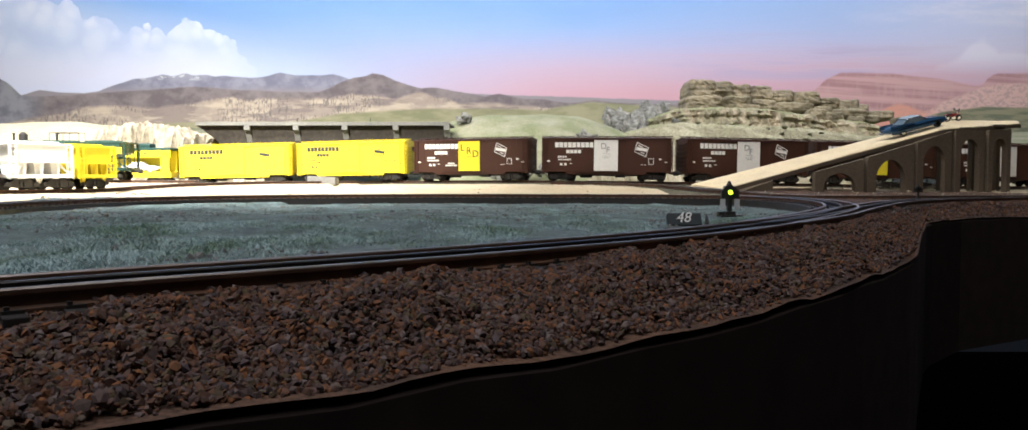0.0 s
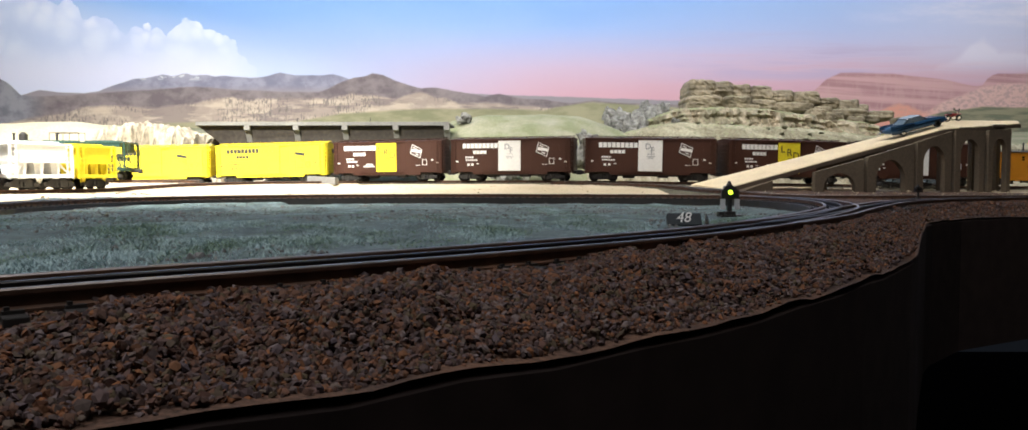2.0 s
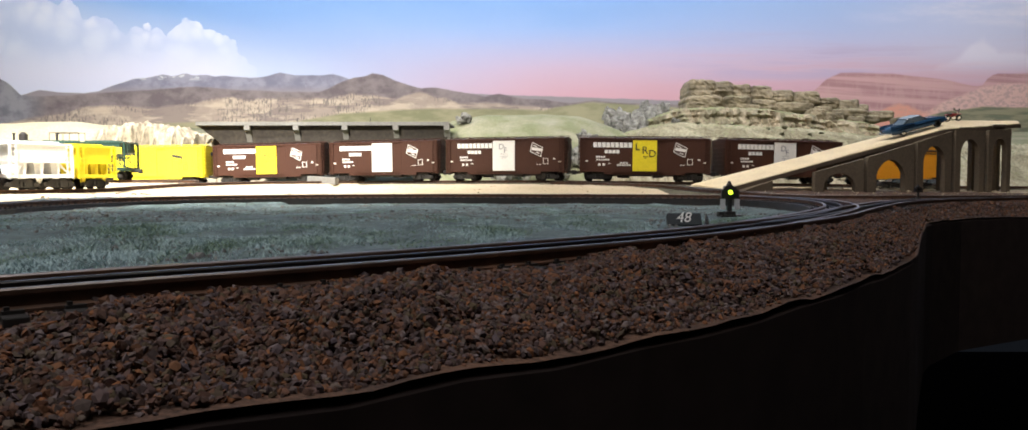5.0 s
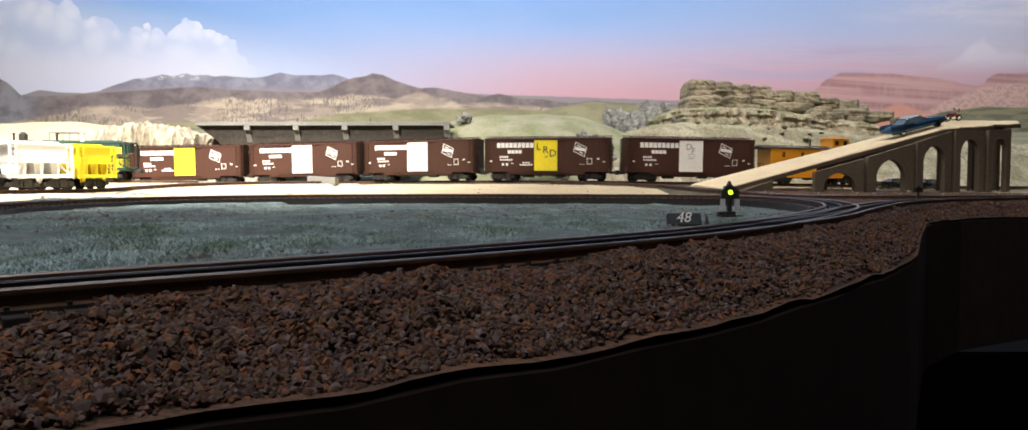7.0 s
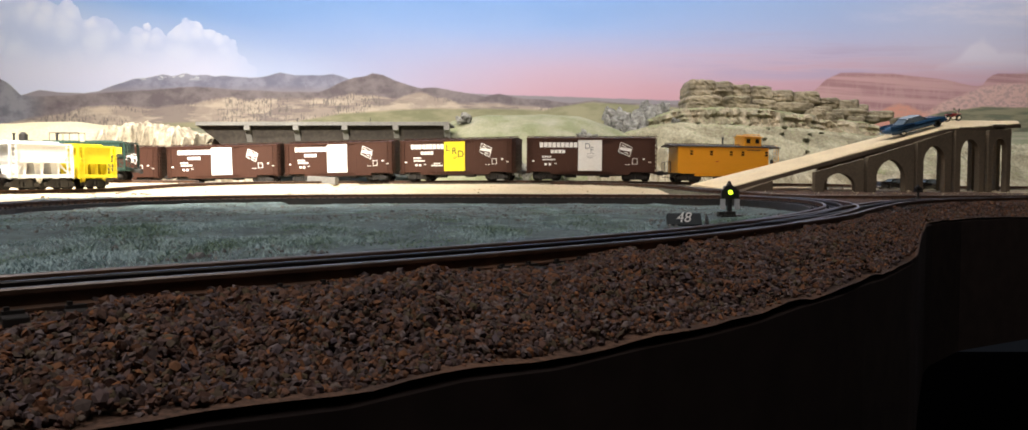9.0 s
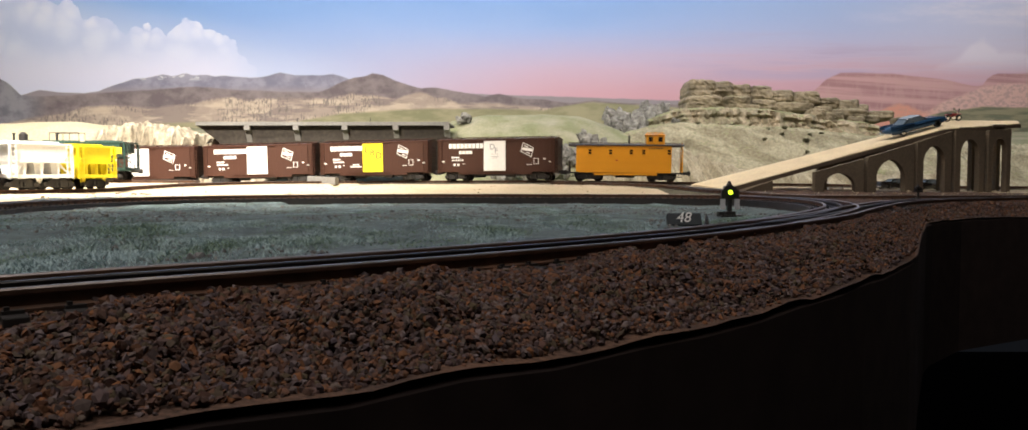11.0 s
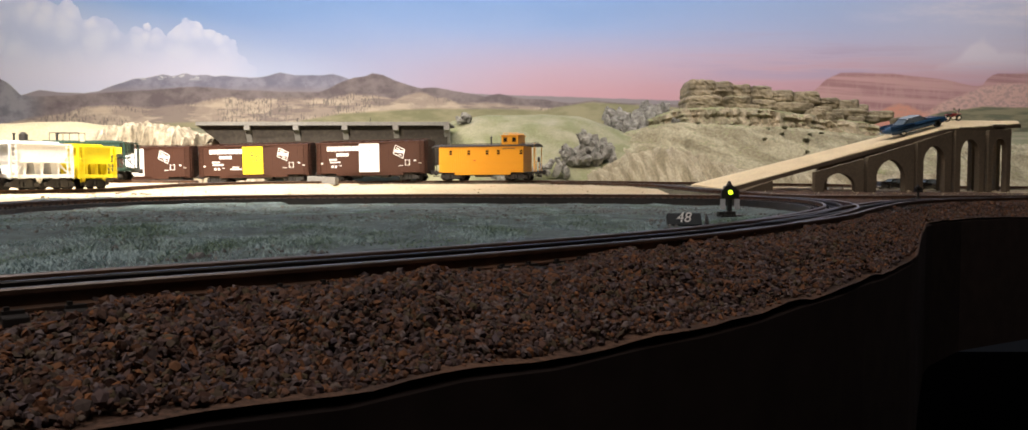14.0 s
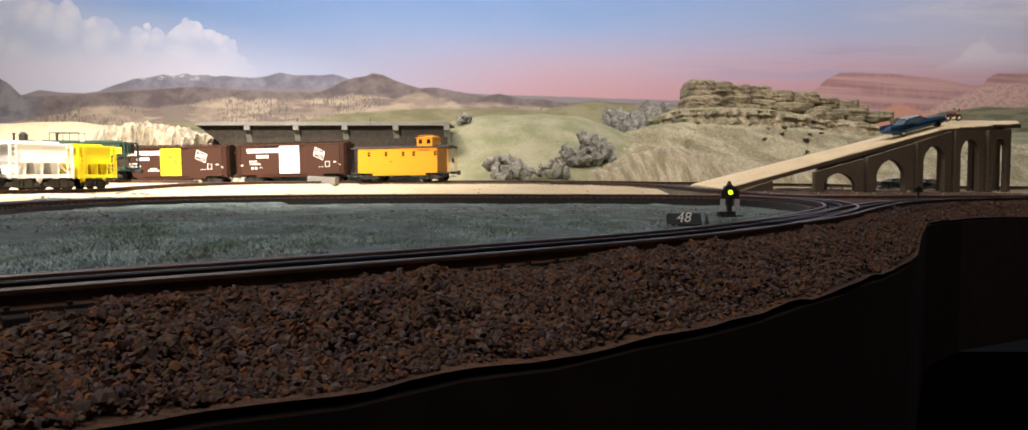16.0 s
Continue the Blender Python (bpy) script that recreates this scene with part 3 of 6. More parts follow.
SKY_EAST, SKY_DUSK = (0.33, 0.44, 0.65), (0.55, 0.49, 0.62)
CLOUD_A, CLOUD_B, CLOUD_RIM, CLOUD_LOW, CLOUD_E = (0.43, 0.51, 0.70), (0.55, 0.61, 0.75), (0.66, 0.69, 0.78), (0.60, 0.62, 0.76), (0.68, 0.65, 0.72)


def build_mural():
    bm = bmesh.new()
    n = 60
    rows = []
    for i in range(n + 1):
        x = -3.55 + 7.1 * i / n
        y = 3.07 - 0.10 * max(0.0, abs(x) - 2.2) ** 2
        rows.append((bm.verts.new((x, y, -0.1)), bm.verts.new((x, y, 1.75)), bm.verts.new((x, y + 0.02, 1.75)), bm.verts.new((x, y + 0.02, -0.1))))
    for a, b in zip(rows, rows[1:]):
        for k in range(4):
            bm.faces.new((a[k], b[k], b[(k + 1) % 4], a[(k + 1) % 4]))
    bmesh.ops.recalc_face_normals(bm, faces=bm.faces)
    tagged(part("backdrop", bm, mural_material(), smooth=False), "painted sky and mountain mural on the back wall", "backdrop", kind="structure")


# ---- tracks ----
GAUGE = 0.0290
RAIL_H, RAIL_W, BASE_W = 0.0054, 0.0030, 0.0056
RAIL_SEC = [(-BASE_W / 2, 0), (BASE_W / 2, 0), (BASE_W / 2, 0.0007), (0.0006, 0.0012), (0.0006, 0.0036), (RAIL_W / 2, 0.0040), (RAIL_W / 2, 0.0050),
            (RAIL_W / 2 - 0.0005, RAIL_H), (-RAIL_W / 2 + 0.0005, RAIL_H), (-RAIL_W / 2, 0.0050), (-RAIL_W / 2, 0.0040), (-0.0006, 0.0036), (-0.0006, 0.0012), (-BASE_W / 2, 0.0007)]


def sweep_rail(path, off, s0, s1, step, top):
    bm = bmesh.new()
    n = max(2, int((s1 - s0) / step))
    rings = []
    for i in range(n + 1):
        s = s0 + (s1 - s0) * i / n
        c = path.side(s, off)
        d = path.at(s + 1e-3) - path.at(s - 1e-3)
        nn = np.array([-d[1], d[0], 0.0])
        nn /= np.linalg.norm(nn)
        rings.append([bm.verts.new(c + nn * u + [0, 0, w - RAIL_H]) for u, w in RAIL_SEC])
    k = len(RAIL_SEC)
    for a, b in zip(rings, rings[1:]):
        for j in range(k):
            f = bm.faces.new((a[j], b[j], b[(j + 1) % k], a[(j + 1) % k]))
            f.material_index = 1 if j in (6, 7, 8) else 0
    bm.faces.new(rings[0])
    bm.faces.new(rings[-1][::-1])
    bmesh.ops.recalc_face_normals(bm, faces=bm.faces)
    return mesh_of(bm, "rail", [M_RAIL if top else M_RAILBLK, M_RAILTOP if top else M_RAILBLK])


TIE_MESH = None


def tie_mesh():
    global TIE_MESH
    if TIE_MESH is None:
        bm = bmesh.new()
        bm_box(bm, (0, 0, -0.0022), (0.0050, 0.048, 0.0044), 0.0004)
        for y in (-GAUGE / 2, GAUGE / 2):
            bm_box(bm, (0, y, 0.0004), (0.0044, 0.0092, 0.0009))
            for q in (-1, 1):
                bm_box(bm, (0.0012 * q, y + q * 0.0036, 0.0011), (0.0011, 0.0014, 0.0012))
        TIE_MESH = mesh_of(bm, "tie", M_TIE)
    return TIE_MESH


def build_track(label, path, s0, s1, gap=0.0125, step=0.006, offs=(-GAUGE / 2, 0, GAUGE / 2), ties=True):
    root = thing("railway_track", label, "railway track", "tracks of the layout")
    for o in offs:
        part("rail", sweep_rail(path, o, s0, s1, step, abs(o) > 0.001), None, root, "blackened centre rail" if abs(o) < 0.001 else "worn steel rail")
    if ties:
        rnd = random.Random(5)
        for i in range(int((s1 - s0) / gap)):
            s = s0 + (i + 0.5) * gap
            m = path.pose_at(s, 0.004)
            part("tie", tie_mesh(), None, root, at=m @ pose(0, 0, -RAIL_H, 0, 0, rnd.uniform(-1.5, 1.5)))
    return root


def build_tracks():
    sl = loop_path.length
    build_track("front three-rail track curving round the grass, half sunk in ballast", loop_path, 0.0, sl)
    build_track("branch track leaving the turnout along the layout edge", branch_path, 0.05, branch_path.length)
    build_track("raised main line track on a sandy bank carrying the train", main_path, 0.25, main_path.length, gap=0.0135)
    build_track("side track running down past the plywood ramp", side_path, 0.12, side_path.length, gap=0.0135)
    build_track("yard track with hopper wagons on sunlit sand", yard_path, 0.0, yard_path.length, gap=0.0135)
    build_track("rear yard track beside the main line", yard2_path, 0.4, yard2_path.length, gap=0.0135)
    # tie black stands in for the shade on the bank's near side
    strip("roadbed", "roadbed strip under the far loop track, coloured black for its shaded side", loop_path, loop_path.length * 0.42, loop_path.length, 0.0258, 0.0275, M_TIE, 0.022)
    strip("main_roadbed", "grey-brown ballasted bank under the main line", main_path, 0.2, main_path.length, 0.027, 0.048, M_BANK, 0.034)
    strip("side_roadbed", "grey-brown ballasted bank under the side track", side_path, 0.1, side_path.length * 0.6, 0.027, 0.044, M_BANK, 0.030)
    strip("yard_roadbed", "sandy bank under the yard track", yard_path, 0.0, yard_path.length, 0.027, 0.046, M_SAND, 0.022)
    strip("rear_roadbed", "sandy bank under the rear yard track", yard2_path, 0.2, yard2_path.length, 0.027, 0.046, M_SAND, 0.022)


M_BANK = mat("grey_ballast_bank", (0.145, 0.135, 0.095), 0.95, 0, 0.45, 420, (0.09, 0.088, 0.062), 0.8, 22, 0.8)


def strip(name, label, path, s0, s1, half, foot, material, deep=0.016):
    """The bank that carries a track."""
    bm = bmesh.new()
    rows = []
    n = 140
    for i in range(n):
        s = s0 + (s1 - s0) * i / (n - 1)
        j = 0.0012 * noise.noise((s * 40, 1, 0))
        rows.append([bm.verts.new(path.side(s, o, dz)) for o, dz in ((-foot + j, -deep), (-half + j, -0.0060), (half + j, -0.0060), (foot + j, -deep))])
    for a, b in zip(rows, rows[1:]):
        for k in range(3):
            bm.faces.new((a[k], b[k], b[k + 1], a[k + 1]))
    bmesh.ops.recalc_face_normals(bm, faces=bm.faces)
    tagged(part(name, bm, material), label, "roadbed", kind="structure")


# ---- rolling stock ----
L_CAR, W_CAR, H_SIDE, Z_SILL = 0.270, 0.066, 0.0705, 0.0185
HALF = L_CAR / 2
BOGIE = HALF - 0.040
WHEELS = []


def pieces(name, size, material, parent, places, bevel=0.0):
    """Alike small pieces on one mesh, each an object of its own."""
    bm = bmesh.new()
    bm_box(bm, (0, 0, 0), size, bevel)
    me = mesh_of(bm, name, material)
    for p in places:
        part(name, me, None, parent, at=pose(*p))


def letters_bars(parent, n, x0, z, w, h, y, material, word):
    """A company name as a row of plain blocks."""
    bm = bmesh.new()
    step = w / n
    for i in range(n):
        x = x0 + (i + 0.5) * step
        bm_box(bm, (x, y, z), (step * 0.84, 0.0006, h))
    return part(word, bm, material, parent)


def logo(parent, x, z, y, material):
    """A tilted diamond badge with a bar across it."""
    bm = bmesh.new()
    pts = [(-0.0095, 0.0155), (0.0135, 0.0045), (0.0085, -0.0145), (-0.0145, -0.0035)]
    for i in range(4):
        a, b = Vector((pts[i][0], pts[i][1])), Vector((pts[(i + 1) % 4][0], pts[(i + 1) % 4][1]))
        d, c = b - a, (a + b) / 2
        bm_box(bm, (x + c.x, y, z + c.y), (d.length + 0.0012, 0.0006, 0.0013), rot=Matrix.Rotation(-math.atan2(d.y, d.x), 4, "Y"))
    r = Matrix.Rotation(math.radians(9), 4, "Y")
    bm_box(bm, (x, y - 0.0001, z + 0.001), (0.0225, 0.0006, 0.0065), rot=r)
    bm_box(bm, (x - 0.003, y, z + 0.0075), (0.0095, 0.0006, 0.002), rot=Matrix.Rotation(math.radians(25), 4, "Y"))
    bm_box(bm, (x + 0.002, y, z - 0.0065), (0.0085, 0.0006, 0.002), rot=Matrix.Rotation(math.radians(25), 4, "Y"))
    return part("badge", bm, material, parent)


def small_print(parent, rows, y, material):
    """Unreadable small lettering: one part of plain bars for each line."""
    for x, z, w, h in rows:
        bm = bmesh.new()
        k = max(1, int(w / 0.0045))
        for i in range(k):
            bm_box(bm, (x - w / 2 + (i + 0.5) * w / k, y, z), (w / k * 0.74, 0.0006, h))
        part("data_lettering", bm, material, parent)


WHEEL_ME = {}


def wheelset():
    if not WHEEL_ME:
        bm = bmesh.new()
        for s in (-1, 1):
            bm_cyl(bm, (0, s * 0.0125, 0), (0, s * 0.0175, 0), 0.0086, 20)
            bm_cyl(bm, (0, s * 0.0118, 0), (0, s * 0.0128, 0), 0.0100, 20)
            bm_cyl(bm, (0, s * 0.0174, 0), (0, s * 0.0185, 0), 0.0030, 10)
            for k in range(4):
                a = k * math.pi / 2
                bm_box(bm, (0.0052 * math.cos(a), s * 0.0177, 0.0052 * math.sin(a)), (0.0016, 0.0006, 0.0016))
        bm_cyl(bm, (0, -0.0215, 0), (0, 0.0215, 0), 0.0016, 8)
        WHEEL_ME["w"] = mesh_of(bm, "wheelset", M_RAILBLK)
        bm = bmesh.new()
        for s in (-1, 1):
            y = s * 0.0245
            prof = [(-0.0255, 0.0105), (-0.0185, 0.0115), (-0.0105, 0.0165), (0.0105, 0.0165), (0.0185, 0.0115), (0.0255, 0.0105), (0.0255, 0.0055), (0.019, 0.0052),
                    (0.010, 0.0030), (-0.010, 0.0030), (-0.019, 0.0052), (-0.0255, 0.0055)]
            bm_prism(bm, prof, "y", y - 0.0016, y + 0.0016)
            for q in (-1, 1):
                bm_box(bm, (q * 0.0195, y + s * 0.0022, 0.0084), (0.0072, 0.0026, 0.0068), 0.0006)
                bm_cyl(bm, (q * 0.0030, y + s * 0.0022, 0.0045), (q * 0.0030, y + s * 0.0022, 0.0125), 0.0022, 8)
        bm_box(bm, (0, 0, 0.0130), (0.012, 0.05, 0.006), 0.0006)
        WHEEL_ME["t"] = mesh_of(bm, "truck_frame", M_BLACK)
    return WHEEL_ME["w"], WHEEL_ME["t"]


def add_trucks(car, bogie):
    w, t = wheelset()
    for sx in (-1, 1):
        tr = part("truck", t, None, car, "black four-wheel truck", at=pose(sx * bogie, 0, 0))
        for q in (-1, 1):
            part("wheelset", w, None, tr, at=pose(q * 0.0195, 0, 0.0086))


def add_couplers(car, half):
    for s in (-1, 1):
        bm = bmesh.new()
        bm_box(bm, (s * (half + 0.006), 0, 0.0175), (0.018, 0.007, 0.006), 0.0008)
        bm_box(bm, (s * (half + 0.0145), s * 0.002, 0.0175), (0.006, 0.010, 0.010), 0.0015)
        part("coupler", bm, M_BLACK, car)


def ladder(x, y, z0, z1, w, n, along="x"):
    bm = bmesh.new()
    d = (lambda u, z: (x + u, y, z)) if along == "x" else (lambda u, z: (x, y + u, z))
    for u in (-w / 2, w / 2):
        bm_cyl(bm, d(u, z0), d(u, z1), 0.0006, 6)
    for i in range(n):
        z = z0 + (i + 0.5) * (z1 - z0) / n
        bm_cyl(bm, d(-w / 2, z), d(w / 2, z), 0.0005, 6)
    return bm


def boxcar(label, paint, door_mat, word, letter_mat, plug=False):
    car = thing("boxcar", label, "boxcar", "wagons of the passing train")
    zt = Z_SILL + H_SIDE
    bm = bmesh.new()
    bm_box(bm, (0, 0, Z_SILL + H_SIDE / 2), (L_CAR, W_CAR, H_SIDE), 0.0010)
    for s in (-1, 1):
        bm_box(bm, (0, s * (W_CAR / 2 - 0.001), Z_SILL - 0.0020), (L_CAR * 0.62, 0.003, 0.0060))
        bm_box(bm, (s * (HALF - 0.004), 0, Z_SILL - 0.0005), (0.010, W_CAR * 0.98, 0.003))
    part("body", bm, paint, car)
    pieces("panel_seam", (0.0007, 0.0005, H_SIDE * 0.97), paint, car, [((i - 8) * L_CAR / 17.2, s * (W_CAR / 2 + 0.0001), Z_SILL + H_SIDE / 2) for i in range(17) if abs(i - 8) > 1 for s in (-1, 1)])
    pieces("end_rib", (0.0022, W_CAR * 0.86, 0.0040), paint, car, [(s * (HALF + 0.0006), 0, Z_SILL + 0.009 + k * 0.0088) for k in range(7) for s in (-1, 1)], 0.0009)
    bm = bmesh.new()
    w = W_CAR / 2 + 0.0012
    bm_prism(bm, [(-w, zt - 0.0015), (w, zt - 0.0015), (w, zt + 0.0008), (0, zt + 0.0046), (-w, zt + 0.0008)], "x", -HALF - 0.001, HALF + 0.001)
    for i in range(13):
        x = (i - 6) * L_CAR / 13.2
        for s in (-1, 1):
            bm_box(bm, (x, s * w / 2, zt + 0.0030), (0.0016, w * 0.98, 0.0012), rot=Matrix.Rotation(s * -0.112, 4, "X"))
    part("roof", bm, paint, car)
    bm = bmesh.new()
    bm_box(bm, (0, 0, zt + 0.0064), (L_CAR + 0.008, 0.0105, 0.0009))
    for i in range(9):
        bm_box(bm, ((i - 4) * 0.03, 0, zt + 0.0052), (0.002, 0.010, 0.0020))
    part("running_board", bm, paint, car)
    bm = bmesh.new()
    bm_box(bm, (0, 0, Z_SILL - 0.004), (L_CAR * 0.93, 0.012, 0.008))
    bm_box(bm, (0.03, -0.012, Z_SILL - 0.006), (0.022, 0.014, 0.010), 0.002)
    bm_cyl(bm, (-0.055, -0.010, Z_SILL - 0.007), (-0.03, -0.010, Z_SILL - 0.007), 0.005, 10)
    part("underframe", bm, M_BLACK, car)
    yf = -W_CAR / 2
    for s in (-1, 1):
        dw = 0.050
        bm = bmesh.new()
        bm_box(bm, (0.0, s * (W_CAR / 2 + 0.0010), Z_SILL + H_SIDE * 0.5), (dw, 0.0022, H_SIDE * 0.93), 0.0005)
        if plug:
            for k in range(3):
                bm_box(bm, (0, s * (W_CAR / 2 + 0.0022), Z_SILL + H_SIDE * (0.2 + 0.3 * k)), (dw * 0.94, 0.0008, 0.0010))
        door = part("door", bm, door_mat, car, "sliding side door")
        pieces("door_track", (dw * 2.2, 0.0024, 0.0016), paint, car, [(-0.012, s * (W_CAR / 2 + 0.0014), z) for z in (Z_SILL + 0.0012, zt - 0.0022)])
        for x in (-HALF + 0.007, HALF - 0.007):
            part("ladder", ladder(x, s * (W_CAR / 2 + 0.0016), Z_SILL - 0.003, zt - 0.001, 0.0085, 7), paint, car)
    for s in (-1, 1):
        part("ladder", ladder(s * (HALF + 0.0026), -s * 0.024, Z_SILL - 0.001, zt, 0.009, 7, "y"), paint, car)
    bm = bmesh.new()
    bm_cyl(bm, (HALF + 0.003, 0.012, zt - 0.016), (HALF + 0.0045, 0.012, zt - 0.016), 0.0055, 14)
    bm_cyl(bm, (HALF + 0.003, 0.012, zt - 0.06), (HALF + 0.003, 0.012, zt - 0.016), 0.0006, 6)
    part("brake_wheel", bm, M_BLACK, car)
    for s in (-1,):
        y = yf - 0.0003
        letters_bars(car, 9, -0.108, zt - 0.0135, 0.082, 0.0105, y, letter_mat, "name_lettering")
        letters_bars(car, 4, -0.084, zt - 0.0275, 0.032, 0.0072, y, letter_mat, "name_lettering")
        logo(car, 0.074, zt - 0.0235, y, letter_mat)
        small_print(car, [(-0.092, zt - 0.0385, 0.020, 0.0038), (-0.087, zt - 0.0445, 0.028, 0.0034), (-0.094, zt - 0.0545, 0.007, 0.005), (-0.085, zt - 0.0545, 0.007, 0.005),
                          (-0.073, zt - 0.0525, 0.008, 0.0014), (-0.121, zt - 0.0475, 0.008, 0.003), (0.112, zt - 0.043, 0.007, 0.003), (0.124, zt - 0.049, 0.007, 0.003),
                          (0.078, zt - 0.0545, 0.012, 0.0012)] +
                    ([(-0.043, zt - 0.051, 0.017, 0.003), (-0.043, zt - 0.0555, 0.029, 0.003)] if word == "LRD" else []), y, letter_mat)
        bm = bmesh.new()
        for x in (0.0885, 0.0985):
            bm_box(bm, (x, y, zt - 0.0475), (0.0011, 0.0006, 0.0135))
        for z in (zt - 0.042, zt - 0.0535):
            bm_box(bm, (0.0935, y, z), (0.010, 0.0006, 0.0011))
        part("data_lettering", bm, letter_mat, car)
        if word == "LRD":
            for ch, x, z in (("L", -0.0155, zt - 0.0175), ("R", 0.0, zt - 0.0245), ("D", 0.0155, zt - 0.0315)):
                part("letter", text_mesh(ch, 0.0215, 0.0002, M_LETTERB), None, car, at=pose(x, yf - 0.0025, z, 90, 0, 0))
            small_print(car, [(0.001, zt - 0.037, 0.011, 0.0011), (0.001, zt - 0.040, 0.008, 0.0010)], yf - 0.0024, M_LETTERB)
        if word == "DF":
            for ch, x, z in (("D", -0.005, zt - 0.0165), ("F", 0.004, zt - 0.0245)):
                part("letter", text_mesh(ch, 0.0175, 0.0002, M_GREYLET), None, car, at=pose(x, yf - 0.0025, z, 90, 0, 0))
            small_print(car, [(0.001, zt - 0.032, 0.016, 0.0009), (0.001, zt - 0.037, 0.018, 0.0009), (0.001, zt - 0.0405, 0.012, 0.0011)], yf - 0.0024, M_GREYLET)
    add_trucks(car, BOGIE)
    add_couplers(car, HALF)
    return car


M_GREYLET = mat("grey_lettering", (0.25, 0.27, 0.30), 0.6, 0, 0.06, 400)
M_ROOFBRN = mat("caboose_roof", (0.05, 0.04, 0.035), 0.6, 0, 0.1, 200)
M_GLASS = mat("window_pane", (0.02, 0.015, 0.012), 0.15, 0, 0.05, 200)
M_RED = mat("red_sign", (0.45, 0.06, 0.03), 0.5, 0, 0.06, 300)
CAB_L = 0.238


def caboose():
    car = thing("caboose", "orange wooden caboose with cupola and dark roof at the train's end", "caboose", "wagons of the passing train")
    hl, hw, zs, zt = CAB_L / 2, 0.031, 0.0175, 0.0745
    bm = bmesh.new()
    bm_box(bm, (-0.004, 0, (zs + zt) / 2), (CAB_L - 0.040, 2 * hw, zt - zs), 0.0008)
    for s in (-1, 1):
        bm_box(bm, (0, s * (hw - 0.002), zs - 0.002), (CAB_L * 0.55, 0.003, 0.006))
    part("body", bm, M_ORANGE, car)
    pieces("board", (0.0034, 0.0004, (zt - zs) * 0.97), M_ORANGE, car, [(-0.004 + (i - 19.5) * (CAB_L - 0.044) / 40, -hw - 0.00005, (zs + zt) / 2) for i in range(40)])
    bm = bmesh.new()
    bm_prism(bm, [(-hw - 0.002, zt - 0.0008), (hw + 0.002, zt - 0.0008), (hw + 0.002, zt + 0.0010), (hw * 0.5, zt + 0.0042), (0, zt + 0.0052), (-hw * 0.5, zt + 0.0042), (-hw - 0.002, zt + 0.0010)], "x", -hl - 0.001, hl + 0.001)
    part("roof", bm, M_ROOFBRN, car)
    bm = bmesh.new()
    bm_box(bm, (0, 0, zt + 0.0066), (CAB_L + 0.004, 0.010, 0.0010))
    part("running_board", bm, M_ROOFBRN, car)
    cx = 0.062
    bm = bmesh.new()
    bm_box(bm, (cx, 0, zt + 0.0125), (0.038, 0.050, 0.019), 0.0008)
    cup = part("cupola", bm, M_ORANGE, car)
    bm = bmesh.new()
    bm_prism(bm, [(-0.027, zt + 0.0218), (0.027, zt + 0.0218), (0.027, zt + 0.0232), (0, zt + 0.0262), (-0.027, zt + 0.0232)], "x", cx - 0.021, cx + 0.021)
    part("cupola_roof", bm, M_ORANGE, cup)
    bm = bmesh.new()
    for y in (-0.018, 0.018):
        bm_cyl(bm, (cx - 0.018, y, zt + 0.028), (cx + 0.018, y, zt + 0.028), 0.0005, 6)
        for x in (-0.017, 0, 0.017):
            bm_cyl(bm, (cx + x, y, zt + 0.024), (cx + x, y, zt + 0.028), 0.0005, 6)
    part("roof_rail", bm, M_ORANGE, cup)
    for x in (cx - 0.010, cx + 0.010):
        bm = bmesh.new()
        bm_box(bm, (x, -0.0251, zt + 0.0135), (0.0085, 0.0012, 0.0095), 0.0003)
        part("window", bm, M_GLASS, cup)
    for x in (-0.074, -0.031, 0.012, 0.038, 0.090):
        bm = bmesh.new()
        bm_box(bm, (x, -hw - 0.0002, zt - 0.0135), (0.0062, 0.0012, 0.0098))
        win = part("window", bm, M_GLASS, car)
        bm = bmesh.new()
        bm_box(bm, (x, -hw - 0.0010, zt - 0.0135), (0.0064, 0.0010, 0.0012))
        bm_box(bm, (x, -hw - 0.0010, zt - 0.0082), (0.0084, 0.0014, 0.0010))
        bm_box(bm, (x, -hw - 0.0010, zt - 0.0188), (0.0084, 0.0014, 0.0010))
        part("window_frame", bm, M_ORANGE, win)
    small_print(car, [(-0.018, zt - 0.031, 0.008, 0.0022)], -hw - 0.0006, M_RED)
    small_print(car, [(0.062, zt - 0.006, 0.030, 0.0018)], -hw - 0.0006, M_ROOFBRN)
    bm = bmesh.new()
    bm_cyl(bm, (0.008, 0.006, zt + 0.004), (0.008, 0.006, zt + 0.020), 0.0018, 10)
    bm_cyl(bm, (0.008, 0.006, zt + 0.020), (0.008, 0.006, zt + 0.0235), 0.0032, 10, 0.001)
    part("smoke_stack", bm, M_BLACK, car)
    for s in (-1, 1):
        bm = bmesh.new()
        bm_box(bm, (s * (hl - 0.010), 0, zs - 0.0005), (0.024, 2 * hw, 0.003))
        for q in (-1, 1):
            bm_box(bm, (s * (hl - 0.009), q * (hw - 0.003), zs - 0.008), (0.014, 0.005, 0.0016))
            bm_box(bm, (s * (hl - 0.009), q * (hw - 0.001), zs - 0.004), (0.0014, 0.0012, 0.009))
        part("platform", bm, M_BLACK, car)
        bm = bmesh.new()
        x = s * (hl - 0.001)
